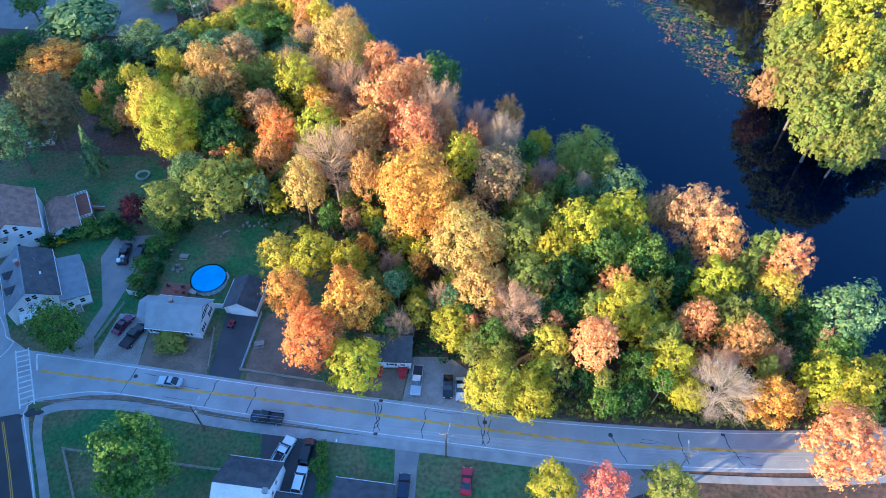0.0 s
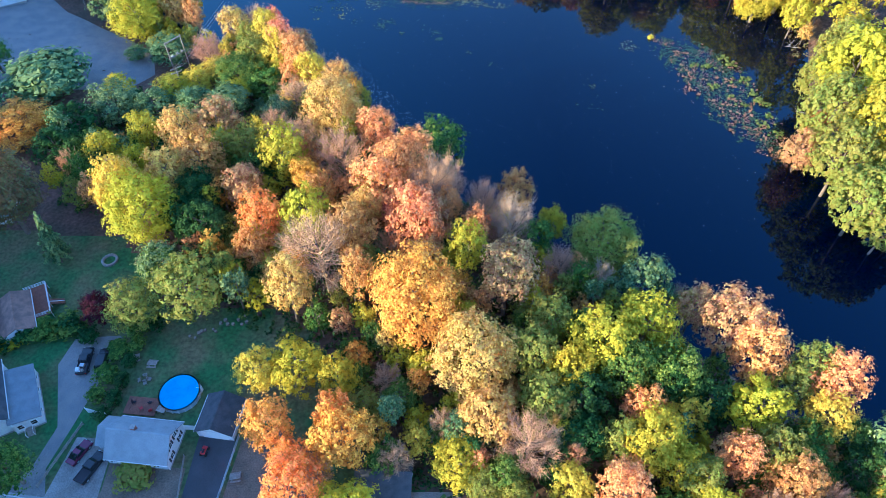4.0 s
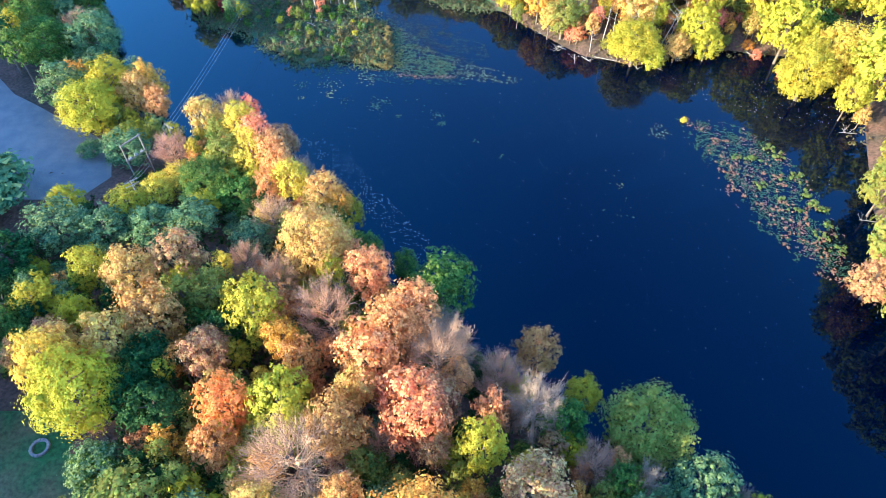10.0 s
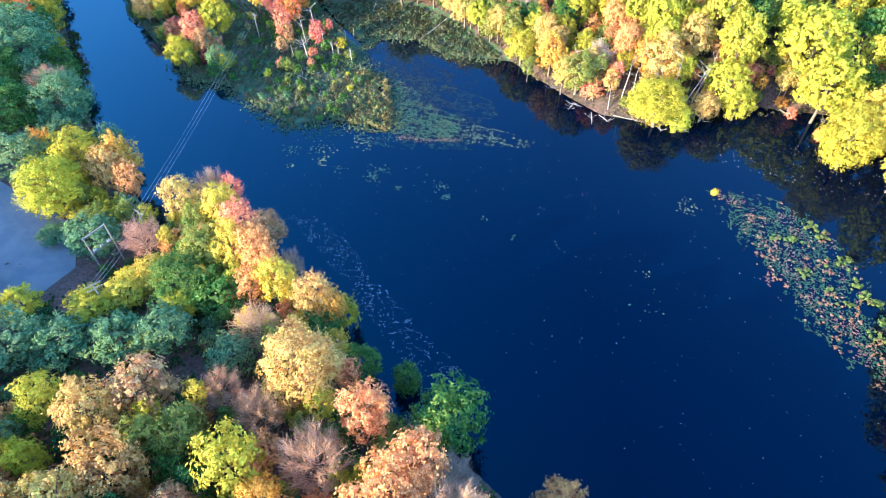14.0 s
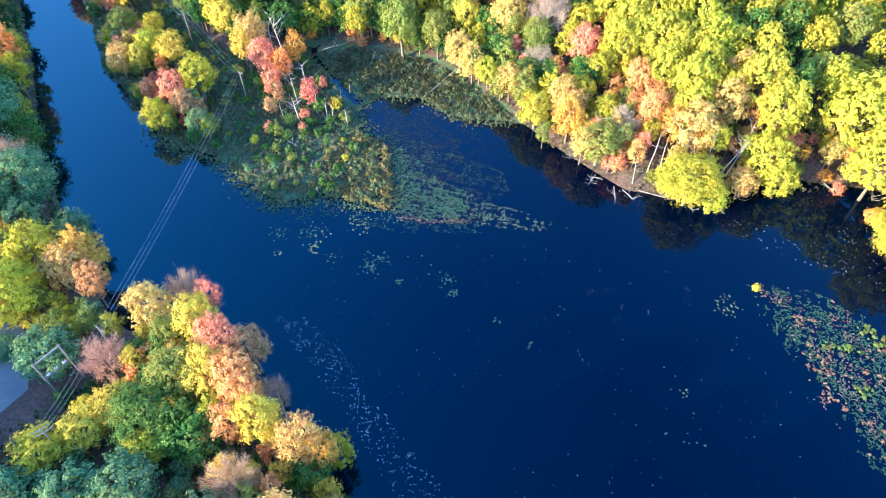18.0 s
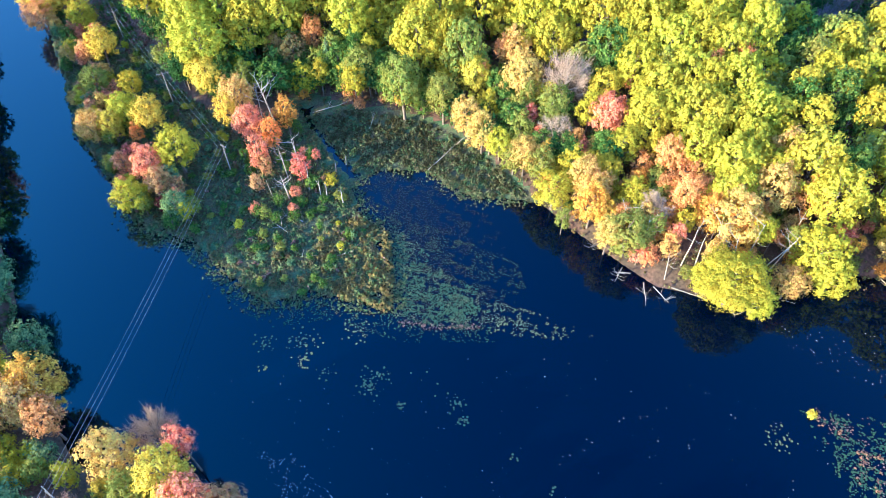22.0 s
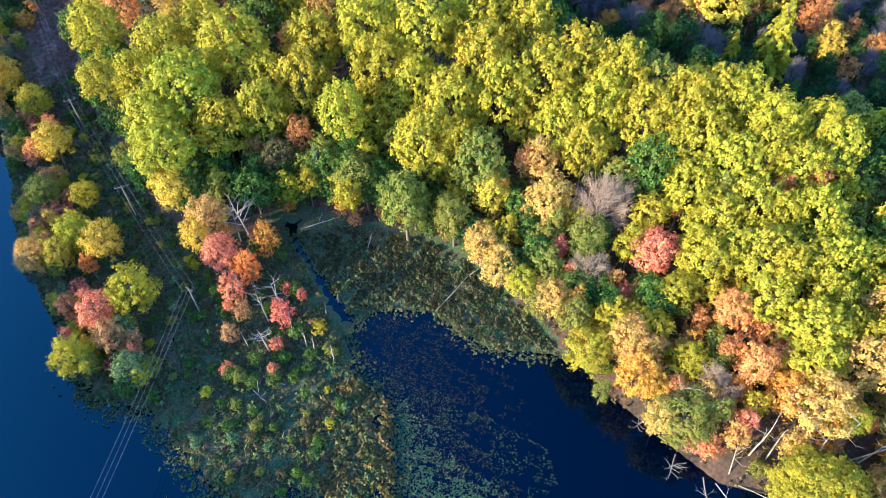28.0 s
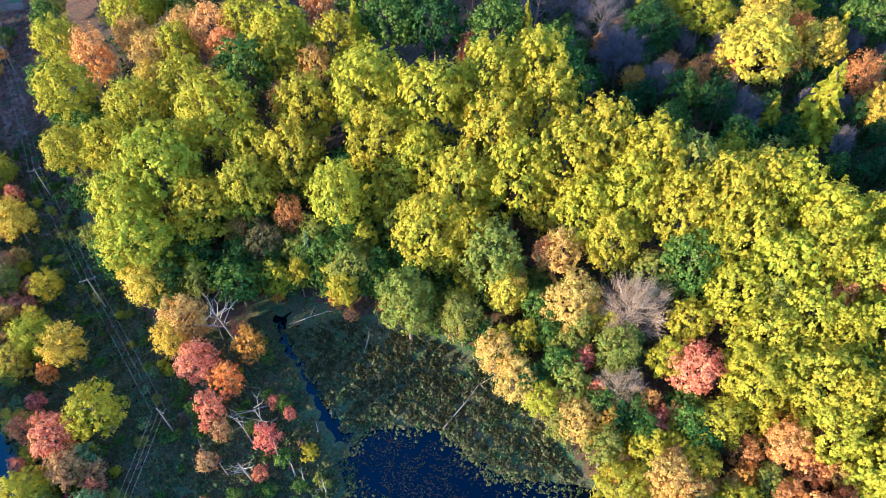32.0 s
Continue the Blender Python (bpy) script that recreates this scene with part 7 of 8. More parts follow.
for i, (xx, yy) in enumerate(((-1.4, 0.4), (0.3, -0.6), (1.5, 0.6), (2.1, -0.8))):
    chair = thing("garden_chair", *(patio.matrix_world @ Vector((xx, yy, 0))).xy, 40 * i, "red garden chair on a timber deck" if i % 2 else "dark garden chair on a timber deck", "chair", "chairs on the deck", patio.matrix_world.translation.z + 0.33)
    m = RED_PAINT if i % 2 else SHUTTER
    part("seat", boxes((0, 0, 0.42, 0.55, 0.55, 0.06)), m, chair)
    part("backrest", boxes((-0.27, 0, 0.75, 0.06, 0.55, 0.6)), m, chair)
    for lx in (-0.24, 0.24):
        for ly in (-0.24, 0.24):
            part("leg", boxes((lx, ly, 0.21, 0.05, 0.05, 0.42)), m, chair)
pool_step = thing("pool_step", -50.6, 80.4, -20, "pale timber platform at the pool's edge", "platform")
part("top", boxes((0, 0, 1.0, 1.6, 1.1, 0.1)), GREY_WOOD, pool_step)
for lx in (-0.7, 0.7):
    for ly in (-0.45, 0.45):
        part("leg", boxes((lx, ly, 0.48, 0.1, 0.1, 0.95)), GREY_WOOD, pool_step)


def picnic(x, y, turn, label):
    t = thing("picnic_table", x, y, turn, label, "table")
    for i in range(5):
        part("plank", boxes((0, -0.34 + 0.17 * i, 0.74, 1.8, 0.15, 0.05)), GREY_WOOD, t)
    for s in (-0.72, 0.72):
        part("bench", boxes((0, s, 0.45, 1.8, 0.28, 0.05)), GREY_WOOD, t)
    for s in (-0.6, 0.6):
        part("trestle", boxes((s, 0, 0.42, 0.08, 1.4, 0.08), (s, -0.3, 0.36, 0.08, 0.1, 0.72), (s, 0.3, 0.36, 0.08, 0.1, 0.72)), GREY_WOOD, t)


picnic(-55.0, 90.0, -5, "weathered picnic table on the lawn")
picnic(-58.6, 91.2, 20, "small weathered picnic table beside a hedge")
picnic(-35.2, 68.3, 10, "pale picnic table in a dry yard")
for i in range(4):
    c = thing("lawn_chair", -55.6 + 0.9 * math.cos(i * 1.7), 86.8 + 0.9 * math.sin(i * 1.7), i * 97, "pale lawn chair by a fire pit", "chair", "chairs round the fire pit")
    part("seat", boxes((0, 0, 0.4, 0.6, 0.6, 0.06)), GREY_WOOD, c)
    part("backrest", boxes((-0.3, 0, 0.75, 0.08, 0.6, 0.65)), GREY_WOOD, c)
    for ly in (-0.26, 0.26):
        part("arm", boxes((0, ly, 0.6, 0.6, 0.08, 0.05)), GREY_WOOD, c)
        part("leg", boxes((0.25, ly, 0.2, 0.06, 0.06, 0.4)), GREY_WOOD, c)
fire_ring = thing("fire_ring", -71.2, 115.4, 0, "round pale stone fire pit on the lawn", "fire pit")
for k in range(16):
    c, s = math.cos(k * math.tau / 16), math.sin(k * math.tau / 16)
    part("stone", boxes((1.45 * c, 1.45 * s, 0.25, 0.5, 0.52, 0.5, math.degrees(math.atan2(s, c))), bevel=0.05), CONCRETE, fire_ring)
for i in range(15):
    g = np.random.default_rng(300 + i)
    lx, ly, lr = -49.5 + 0.75 * i + g.normal() * 0.5, 97.2 + 0.22 * i + g.normal() * 0.9, g.uniform(0.22, 0.42)
    chunk = thing("log_round", lx, ly, g.uniform(0, 180), "sawn grey-brown log round lying on the lawn", "log", "log rounds on the lawn")
    part("bark", rod((0, 0, 0), (0, 0, lr * 1.1), lr, lr * 0.94, 10), BARK, chunk)
    part("cut_face", rod((0, 0, lr * 1.1 - 0.01), (0, 0, lr * 1.1 + 0.012), lr * 0.86, lr * 0.86, 10), GREY_WOOD, chunk, "pale sawn face")
barrel = thing("burn_barrel", -37.0, 101.5, 0, "dark rusty burn barrel at the lawn's edge", "barrel")
part("drum", rod((0, 0, 0), (0, 0, 0.9), 0.45, 0.45, 16), IRON, barrel)
part("hoop", rod((0, 0, 0.55), (0, 0, 0.6), 0.48, 0.48, 16), IRON, barrel)


def panel_fence(pts, tall, m, label, boards=True, name="fence"):
    """A fence with posts, rails and panels along a line."""
    x0, y0 = pts[0]
    f = thing(name, x0, y0, 0, label, "fence")
    z0 = f.matrix_world.translation.z
    for (ax, ay), (bx, by) in zip(pts, pts[1:]):
        L, th = math.hypot(bx - ax, by - ay), math.degrees(math.atan2(by - ay, bx - ax))
        n = max(1, round(L / 2.4))
        for i in range(n + 1):
            x, y = ax + (bx - ax) * i / n, ay + (by - ay) * i / n
            part("post", boxes((x - x0, y - y0, height(x, y) - z0 + tall / 2, 0.12, 0.12, tall + 0.15, th)), m, f)
            if i < n:
                mx, my = ax + (bx - ax) * (i + 0.5) / n, ay + (by - ay) * (i + 0.5) / n
                h = height(mx, my) - z0
                if boards:
                    part("panel", boxes((mx - x0, my - y0, h + tall / 2, L / n - 0.1, 0.05, tall - 0.15, th)), m, f)
                else:
                    for z in (0.3, 0.6, 0.92):
                        part("rail", boxes((mx - x0, my - y0, h + tall * z, L / n, 0.07, 0.13, th)), m, f)


panel_fence([(-63.8, 80.3), (-60.0, 79.3)], 1.8, WHITE_TRIM, "short white board fence beside a house")
panel_fence([(-45.6, 77.0), (-42.8, 76.8)], 1.8, WHITE_TRIM, "white board fence between house and garage")
panel_fence([(-64.8, 47.2), (-50, 45.2), (-36.9, 43.5)], 1.3, GREY_WOOD, "weathered post-and-rail fence across a lawn", False)
panel_fence([(-64.8, 47.2), (-59.5, 38.0)], 1.3, GREY_WOOD, "weathered rail fence along a lawn's side", False)
panel_fence([(-37.8, 62.8), (-21.8, 60.2)], 1.0, GREY_WOOD, "low grey fence along the roadside yard", False)
panel_fence([(-37.6, 63.0), (-36.0, 75.6)], 1.0, METAL, "low wire-grey fence beside a driveway", False)
panel_fence([(-43.8, 63.5), (-44.6, 72.0)], 0.9, GREY_WOOD, "low timber edging fence beside a driveway", False)
panel_fence([(-67.5, 66.8), (-63.9, 78.0)], 0.9, GREY_WOOD, "weathered low fence between two driveways", False)
mailbox = thing("mailbox", -18.3, 48.6, 0, "white mailbox on a post by the footway", "mailbox")
part("post", boxes((0, 0, 0.5, 0.09, 0.09, 1.0)), GREY_WOOD, mailbox)
part("box", boxes((0, 0, 1.1, 0.25, 0.5, 0.25), bevel=0.05), WHITE_TRIM, mailbox)


# ---- poles and wires ----
def utility_pole(x, y, tall, turn, label, lamp=False, arms=1, m=POLE_WOOD, wide=2.4, z=None):
    p = thing("utility_pole", x, y, turn, label, "utility pole", z=z)
    part("pole", rod((0, 0, -0.3), (0, 0, tall), 0.17, 0.11, 10), m, p)
    for k in range(arms):
        a = part("crossarm", boxes((0, 0.12, tall - 0.5 - 1.1 * k, wide, 0.12, 0.14)), GREY_WOOD, p)
        for xx in (-wide * 0.46, 0, wide * 0.46):
            part("insulator", rod((xx, 0.12, tall - 0.43 - 1.1 * k), (xx, 0.12, tall - 0.18 - 1.1 * k), 0.07, 0.045), METAL, a)
        for s in (-1, 1):
            part("brace", rod((s * 0.75, 0.12, tall - 0.55 - 1.1 * k), (0, 0.12, tall - 1.2 - 1.1 * k), 0.025), GREY_WOOD, a)
    if lamp:
        arm = part("lamp_arm", rod((0, 0, tall - 1.6), (0.3, 1.9, tall - 1.0), 0.04), METAL, p)
        part("lamp_head", boxes((0.33, 2.1, tall - 1.0, 0.22, 0.6, 0.14), bevel=0.05), METAL, arm)
        part("transformer", rod((0.35, 0, tall - 2.6), (0.35, 0, tall - 1.7), 0.22, 0.22, 12), METAL, p)
    return p


utility_pole(-41.6, 50.9, 9.0, -8, "dark wooden street pole with a lamp arm", True)
utility_pole(0.5, 46.2, 9.0, -8, "wooden street pole with a lamp arm", True)
utility_pole(39.3, 43.4, 9.5, 0, "weathered pale street pole with crossarms", True, 2, GREY_WOOD)
utility_pole(-82, 54.5, 9.0, -20, "wooden street pole at the corner", False)
utility_pole(85, 44.0, 9.5, 0, "wooden street pole beyond the bend", False)


def wire(name, a, b, sag, label, r=0.018):
    pts = [Vector(a).lerp(Vector(b), k / 14) - Vector((0, 0, sag * 4 * (k / 14) * (1 - k / 14))) for k in range(15)]
    ob = new(name, mesh_of(name, *tube(pts, [r] * 15, 4)))
    ob.data.materials.append(WIRE)
    return tagged(ob, label, "cable", "overhead wires")


tops = [(-82, 54.5), (-41.6, 50.9), (0.5, 46.2), (39.3, 43.4), (85, 44)]
for (ax, ay), (bx, by) in zip(tops, tops[1:]):
    for off, dz in ((-1.1, 8.6), (1.1, 8.6), (0.2, 6.4)):
        wire("overhead_wire", (ax, ay + off * 0.2 + 0.1, height(ax, ay) + dz), (bx, by + off * 0.2 + 0.1, height(bx, by) + dz), 0.7, "thin grey overhead wire along the road", 0.022)
wire("service_wire", (0.5, 46.2, height(0.5, 46.2) + 8), (-7, 63.6, height(-7, 64) + 3), 0.5, "thin service wire to a bungalow")

# transmission line over the lake
near_z = height(-66.7, 192.6)
utility_pole(-66.7, 192.6, 15.0 - near_z, -35, "tall pole with a pale crossarm by the shore", False, 1, GREY_WOOD, 3.0)
utility_pole(-58.0, 278.6, 10.0, -30, "slim pole standing in the marsh", False, 1, GREY_WOOD, 1.8)
utility_pole(-79.9, 307.4, 10.6, 24, "slim pole with a pale crossarm in the marsh", False, 1, GREY_WOOD, 3.2)
utility_pole(-104, 341, 10.0, 30, "slim pole in the mown corridor", False, 1, GREY_WOOD, 3.0)
utility_pole(-133, 392, 10.0, 30, "distant slim pole in the mown corridor", False, 1, GREY_WOOD, 3.0)
line = [(-69.2, 172.4, 16.0), (-66.7, 192.6, 14.6), (-58.0, 278.6, 10.0), (-79.9, 307.4, 10.6), (-104, 341, height(-104, 341) + 9.6), (-133, 392, height(-133, 392) + 9.6), (-175, 470, 14)]
for p, q in zip(line, line[1:]):
    for off in (-1.3, 0.0, 1.3):
        wire("transmission_wire", (p[0] + off * 0.8, p[1] + off * 0.4, p[2]), (q[0] + off * 0.8, q[1] + off * 0.4, q[2]), 1.2, "thin pale transmission wire over water", 0.02)
frame_ = thing("switch_frame", -74.0, 186.8, 53, "pale grey timber H-frame with switchgear above shrubs", "H-frame")
fz = frame_.matrix_world.translation.z
for s in (-2.5, 2.5):
    part("post", rod((s, 0, -0.3), (s, 0, 15.6 - fz), 0.16, 0.13, 10), GREY_WOOD, frame_)
part("top_beam", boxes((0, 0, 15.2 - fz, 5.6, 0.2, 0.24)), GREY_WOOD, frame_)
for dy in (-0.18, 0.18):
    part("lower_beam", boxes((0, dy, 10.6 - fz, 5.6, 0.1, 0.28)), GREY_WOOD, frame_)
for xx in (-1.6, 0, 1.6):
    sw = part("switch", boxes((xx, 0, 10.85 - fz, 0.7, 0.5, 0.2), bevel=0.04), METAL, frame_)
    part("insulator", rod((xx - 0.2, 0, 10.9 - fz), (xx - 0.2, 0, 11.4 - fz), 0.08), METAL, sw)
    part("insulator", rod((xx + 0.2, 0, 10.9 - fz), (xx + 0.2, 0, 11.4 - fz), 0.08), METAL, sw)
utility_pole(-69.2, 172.4, 16.4 - height(-69.2, 172.4), 40, "tall weathered pole with several crossarms", False, 2, GREY_WOOD, 3.0)

# ---- marsh, lily pads, dead wood ----
def scatter(poly, count, seed, keep=None):
    g = np.random.default_rng(seed)
    xs, ys = [p[0] for p in poly], [p[1] for p in poly]
    x, y = g.uniform(min(xs), max(xs), count * 4), g.uniform(min(ys), max(ys), count * 4)
    ok = signed_distance(poly, x, y) > 0
    if keep is not None:
        ok &= keep(x, y)
    return x[ok][:count], y[ok][:count]


def clumps(x, y):
    """Smooth pattern between 0 and 1 that gathers plants into drifts."""
    return 0.5 + 0.28 * np.sin(x * 0.62 + 2.1 * np.sin(y * 0.33)) * np.sin(y * 0.55 + 1.7 * np.sin(x * 0.27)) + 0.22 * np.sin(x * 1.7 + y * 0.9) * np.sin(y * 1.9 - x * 0.6)


def tufts(name, x, y, material, size, tall, blades, label, seed, lift=0.0):
    """Tufts of upswept blades, too many to count."""
    g = np.random.default_rng(seed)
    blades = int(blades * 2.2)
    n = len(x) * blades
    cx, cy = np.repeat(x, blades), np.repeat(y, blades)
    cz = np.maximum(ground_height(cx, cy), 0) + lift
    th = g.uniform(0, math.tau, n)
    grow = np.repeat(g.uniform(0.45, 1.35, len(x)), blades)
    s = size * grow * g.uniform(0.6, 1.4, n)
    pos = np.stack([cx + np.cos(th) * s * g.uniform(0.1, 0.8, n), cy + np.sin(th) * s * g.uniform(0.1, 0.8, n), cz + tall * grow * g.uniform(0.15, 0.9, n)], 1)
    nrm = np.stack([np.cos(th) * 0.7, np.sin(th) * 0.7, np.full(n, 0.8)], 1) + g.normal(size=(n, 3)) * 0.4
    V, F = leaves(pos, nrm, size * 0.34 * np.sqrt(grow), g, 1.5)
    ob = new(name, mesh_of(name, V, F))
    ob.data.materials.append(material)
    return tagged(ob, label, "plants", kind="stuff")


def pads(name, x, y, r, material, label, seed):
    """Floating leaves lying on the water."""
    g = np.random.default_rng(seed)
    n = len(x)
    rad = r * g.uniform(0.5, 1.5, n)
    a = g.uniform(0, math.tau, n)[:, None] + np.arange(6)[None, :] * math.tau / 6
    k = rad[:, None] * g.uniform(0.75, 1.1, (n, 6))
    V = np.stack([x[:, None] + np.cos(a) * k, y[:, None] + np.sin(a) * k, np.full((n, 6), 0.03) + g.uniform(0, 0.03, (n, 1))], -1).reshape(-1, 3)
    ob = new(name, mesh_of(name, V, np.arange(6 * n).reshape(-1, 6)))
    ob.data.materials.append(material)
    return tagged(ob, label, "water plants", kind="stuff")


SEDGE = leaf_mat("sedge", (0.20, 0.165, 0.085), (0.12, 0.15, 0.06), 0.2, 0.45)
REED = leaf_mat("reed", (0.10, 0.075, 0.035), (0.055, 0.065, 0.022), 0.2, 0.4)
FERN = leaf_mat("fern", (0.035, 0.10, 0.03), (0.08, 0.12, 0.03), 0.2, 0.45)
MOSS = leaf_mat("marsh_fern", (0.08, 0.16, 0.06), (0.16, 0.19, 0.07), 0.2, 0.45)
RUSSET = leaf_mat("russet_scrub", (0.30, 0.16, 0.13), (0.24, 0.17, 0.14), 0.2, 0.4)
OCHRE = leaf_mat("ochre_sedge", (0.25, 0.18, 0.065), (0.18, 0.165, 0.05), 0.2, 0.4)
TEAL_PAD = leaf_mat("teal_pad", (0.055, 0.12, 0.07), (0.05, 0.085, 0.04), 0.05, 0.4)
PAD = leaf_mat("pad", (0.06, 0.10, 0.05), (0.055, 0.075, 0.03), 0.05, 0.4)
PALE_PAD = leaf_mat("pale_pad", (0.15, 0.20, 0.10), (0.14, 0.15, 0.07), 0.05, 0.35)
DULL_PAD = leaf_mat("dull_pad", (0.035, 0.024, 0.028), (0.025, 0.036, 0.022), 0.05, 0.4)
SPECK = leaf_mat("speck", (0.55, 0.50, 0.45), (0.45, 0.38, 0.32), 0.0, 0.3)

MARSH = [(-128, 345), (-114, 317), (-104, 295), (-90, 279), (-82, 267), (-75, 259), (-65, 257), (-57, 250), (-49, 242), (-42, 238), (-34, 241), (-23, 238), (-15, 238), (-19.5, 241), (-15.2, 244), (-18.6, 247), (-15.8, 250.5), (-20, 254), (-17, 258), (-24, 264), (-29, 274), (-36, 290), (-45, 306), (-62, 298), (-72, 306), (-86, 320), (-100, 342), (-116, 370)]
MEADOW = [(-42, 302), (-34, 289), (-27, 279), (-22, 279), (-9, 279), (-1, 271), (6, 269), (17, 269), (10, 280), (2, 289), (-7, 297), (-16, 301), (-30, 304)]
x, y = scatter(MARSH, 9000, 1, lambda x, y: clumps(x, y) > 0.30)
tufts("marsh_sedge", x, y, SEDGE, 0.55, 0.8, 5, "brown and olive sedge tussocks on marsh mud", 1)
x, y = scatter(MARSH, 4200, 2, lambda x, y: clumps(x * 1.3 + 9, y * 1.2) > 0.55)
tufts("marsh_ferns", x, y, MOSS, 0.7, 1.2, 6, "low green ferns and bushes in the marsh", 2)
def along(path, n, spread, seed):
    """Points strewn along a broken line."""
    g = np.random.default_rng(seed)
    P = np.array(path, float)
    i, t = g.integers(len(P) - 1, size=n), g.random(n)[:, None]
    q = P[i] * (1 - t) + P[i + 1] * t + g.normal(size=(n, 2)) * spread
    return q[:, 0], q[:, 1]


SHORE = [(-82, 266), (-75, 258), (-65, 256), (-57, 249), (-49, 241), (-42, 237), (-34, 240), (-23, 237), (-14, 238), (-16, 246), (-17, 257), (-23, 264), (-27, 274), (-22, 280), (-9, 280), (-1, 272), (6, 269), (16, 268)]
x, y = along(SHORE, 1100, 1.5, 30)
tufts("marsh_sedge", x, y, SEDGE, 0.4, 0.4, 4, "thin brown sedge standing in the shallows", 30)
x, y = along(SHORE, 900, 1.1, 31)
tufts("marsh_ferns", x, y, MOSS, 0.42, 0.5, 4, "ragged green fringe of marsh plants at the water", 31)
x, y = scatter(MARSH, 500, 3, lambda x, y: (clumps(x * 0.7 + 40, y * 0.8) > 0.7))
tufts("russet_scrub", x, y, RUSSET, 0.7, 1.2, 6, "russet leafless scrub in the marsh", 3)
ragged = lambda x, y: np.minimum(signed_distance(MEADOW, x, y) / 7, 1)
x, y = scatter(MEADOW, 2600, 4, lambda x, y: clumps(x * 0.9, y * 0.9) > 0.62 - 0.35 * ragged(x, y))
tufts("reed_bed", x, y, REED, 0.5, 0.6, 6, "tan and olive reeds before the wood", 4)
x, y = scatter(MEADOW, 1500, 5, lambda x, y: clumps(x + 20, y) > 0.5)
tufts("reed_bed", x, y, SEDGE, 0.6, 0.7, 5, "olive sedges among the reeds", 5)
x, y = scatter(MEADOW, 1300, 26, lambda x, y: clumps(x * 0.6 + 7, y * 0.7 + 3) > 0.58)
tufts("reed_bed", x, y, MOSS, 0.5, 0.6, 5, "green patches of young plants among the reeds", 26)
laid("mown_corridor", drape([(-160, 440), (-138, 440), (-124, 396), (-108, 362), (-96, 338), (-104, 334), (-122, 358), (-146, 402)], 0.06), mat("dry_brush", (0.28, 0.17, 0.14), 0.95, second=(0.18, 0.13, 0.10), scale=0.2, fine=14, vary=0.35, bump=0.6, dist=0.1), "dry purple-brown mown brush under the wires", "ground")
CORRIDOR = [(-150, 440), (-138, 440), (-124, 396), (-108, 362), (-94, 338), (-100, 332), (-118, 362), (-140, 410)]
x, y = scatter(CORRIDOR, 3600, 6)
tufts("mown_scrub", x, y, RUSSET, 0.6, 0.6, 4, "dull purple-brown brush in the mown corridor", 6)

INLET = [(-15, 238), (-13, 233), (5, 231), (14, 240), (10, 258), (6, 269), (-1, 271), (-9, 279), (-22, 279), (-26, 273), (-24, 264), (-18, 257), (-17, 246)]
x, y = scatter(INLET, 5500, 7, lambda x, y: (clumps(x, y) > 0.42 + 0.03 * np.maximum(x + 6, 0) - 0.15 * np.minimum(signed_distance(INLET, x, y) / 8, 1)))
pads("lily_pads", x, y, 0.11, DULL_PAD, "dull purplish and grey-green pads crowding the inlet", 7)
x, y = scatter(INLET, 2400, 8, lambda x, y: (clumps(x * 0.8 + 5, y) > 0.45) & (y < 262 - 0.6 * (x + 10)))
pads("lily_pads", x, y, 0.11, PAD, "green floating pads in the inlet", 8)
FRINGE = [(-72, 256), (-64, 252), (-56, 244), (-48, 236), (-40, 232), (-30, 234), (-22, 231), (-12, 228), (6, 228), (5, 233), (-12, 236), (-23, 239), (-34, 242), (-42, 239), (-49, 243), (-57, 251), (-65, 258)]
x, y = scatter(FRINGE, 2600, 9, lambda x, y: clumps(x, y) > 0.45)
pads("lily_pads", x, y, 0.13, TEAL_PAD, "green and grey pads fringing the marsh", 9)
TAIL = [(6.2, 238.3), (14.2, 235.6), (27.6, 229.0), (17.7, 228.4), (4.8, 230.1)]
x, y = scatter(TAIL, 420, 10, lambda x, y: clumps(x * 1.3, y * 1.3) > 0.4 + 0.012 * (x - 6))
pads("lily_pads", x, y, 0.13, PALE_PAD, "thin trail of pale pads on open water", 10)
BED = [(-20, 262), (-14, 259), (-9.9, 254.5), (-3.7, 245.2), (4.3, 241.0), (6.0, 235.1), (3.8, 231.7), (-5.1, 231.5), (-16.2, 235.0)]
x, y = scatter(BED, 3000, 40, lambda x, y: clumps(x * 1.1 + 3, y * 1.2) > 0.72 - 0.36 * np.minimum(signed_distance(BED, x, y) / 4, 1))
pads("lily_pads", x, y, 0.15, TEAL_PAD, "dense bed of blue-green pads off the marsh's tip", 40)
x, y = scatter(BED, 900, 41, lambda x, y: clumps(x * 0.9, y) > 0.55)
pads("lily_pads", x, y, 0.12, PALE_PAD, "pale pads scattered over the dense bed", 41)
x, y = along([(-14, 233.4), (-6, 231.6), (3.6, 231.8)], 90, 0.45, 42)
tufts("marsh_sedge", x, y, RUSSET, 0.3, 0.3, 3, "pinkish dead stems along the bed's edge", 42)
LOBE = [(-31, 262), (-24, 263), (-17.5, 258), (-15.5, 246), (-16, 236), (-22, 238), (-29, 240), (-33, 250)]
x, y = scatter(LOBE, 420, 43, lambda x, y: clumps(x * 1.6, y * 1.5) > 0.5)
tufts("marsh_sedge", x, y, OCHRE, 0.8, 0.9, 8, "rounded ochre tussocks on the marsh's tip", 43)
x, y = scatter(MARSH, 420, 44, lambda x, y: (clumps(x * 1.2 + 15, y * 1.1) > 0.62) & (y < 290))
tufts("marsh_sedge", x, y, OCHRE, 0.6, 0.7, 6, "scattered ochre tussocks in the marsh", 44)
g = np.random.default_rng(11)
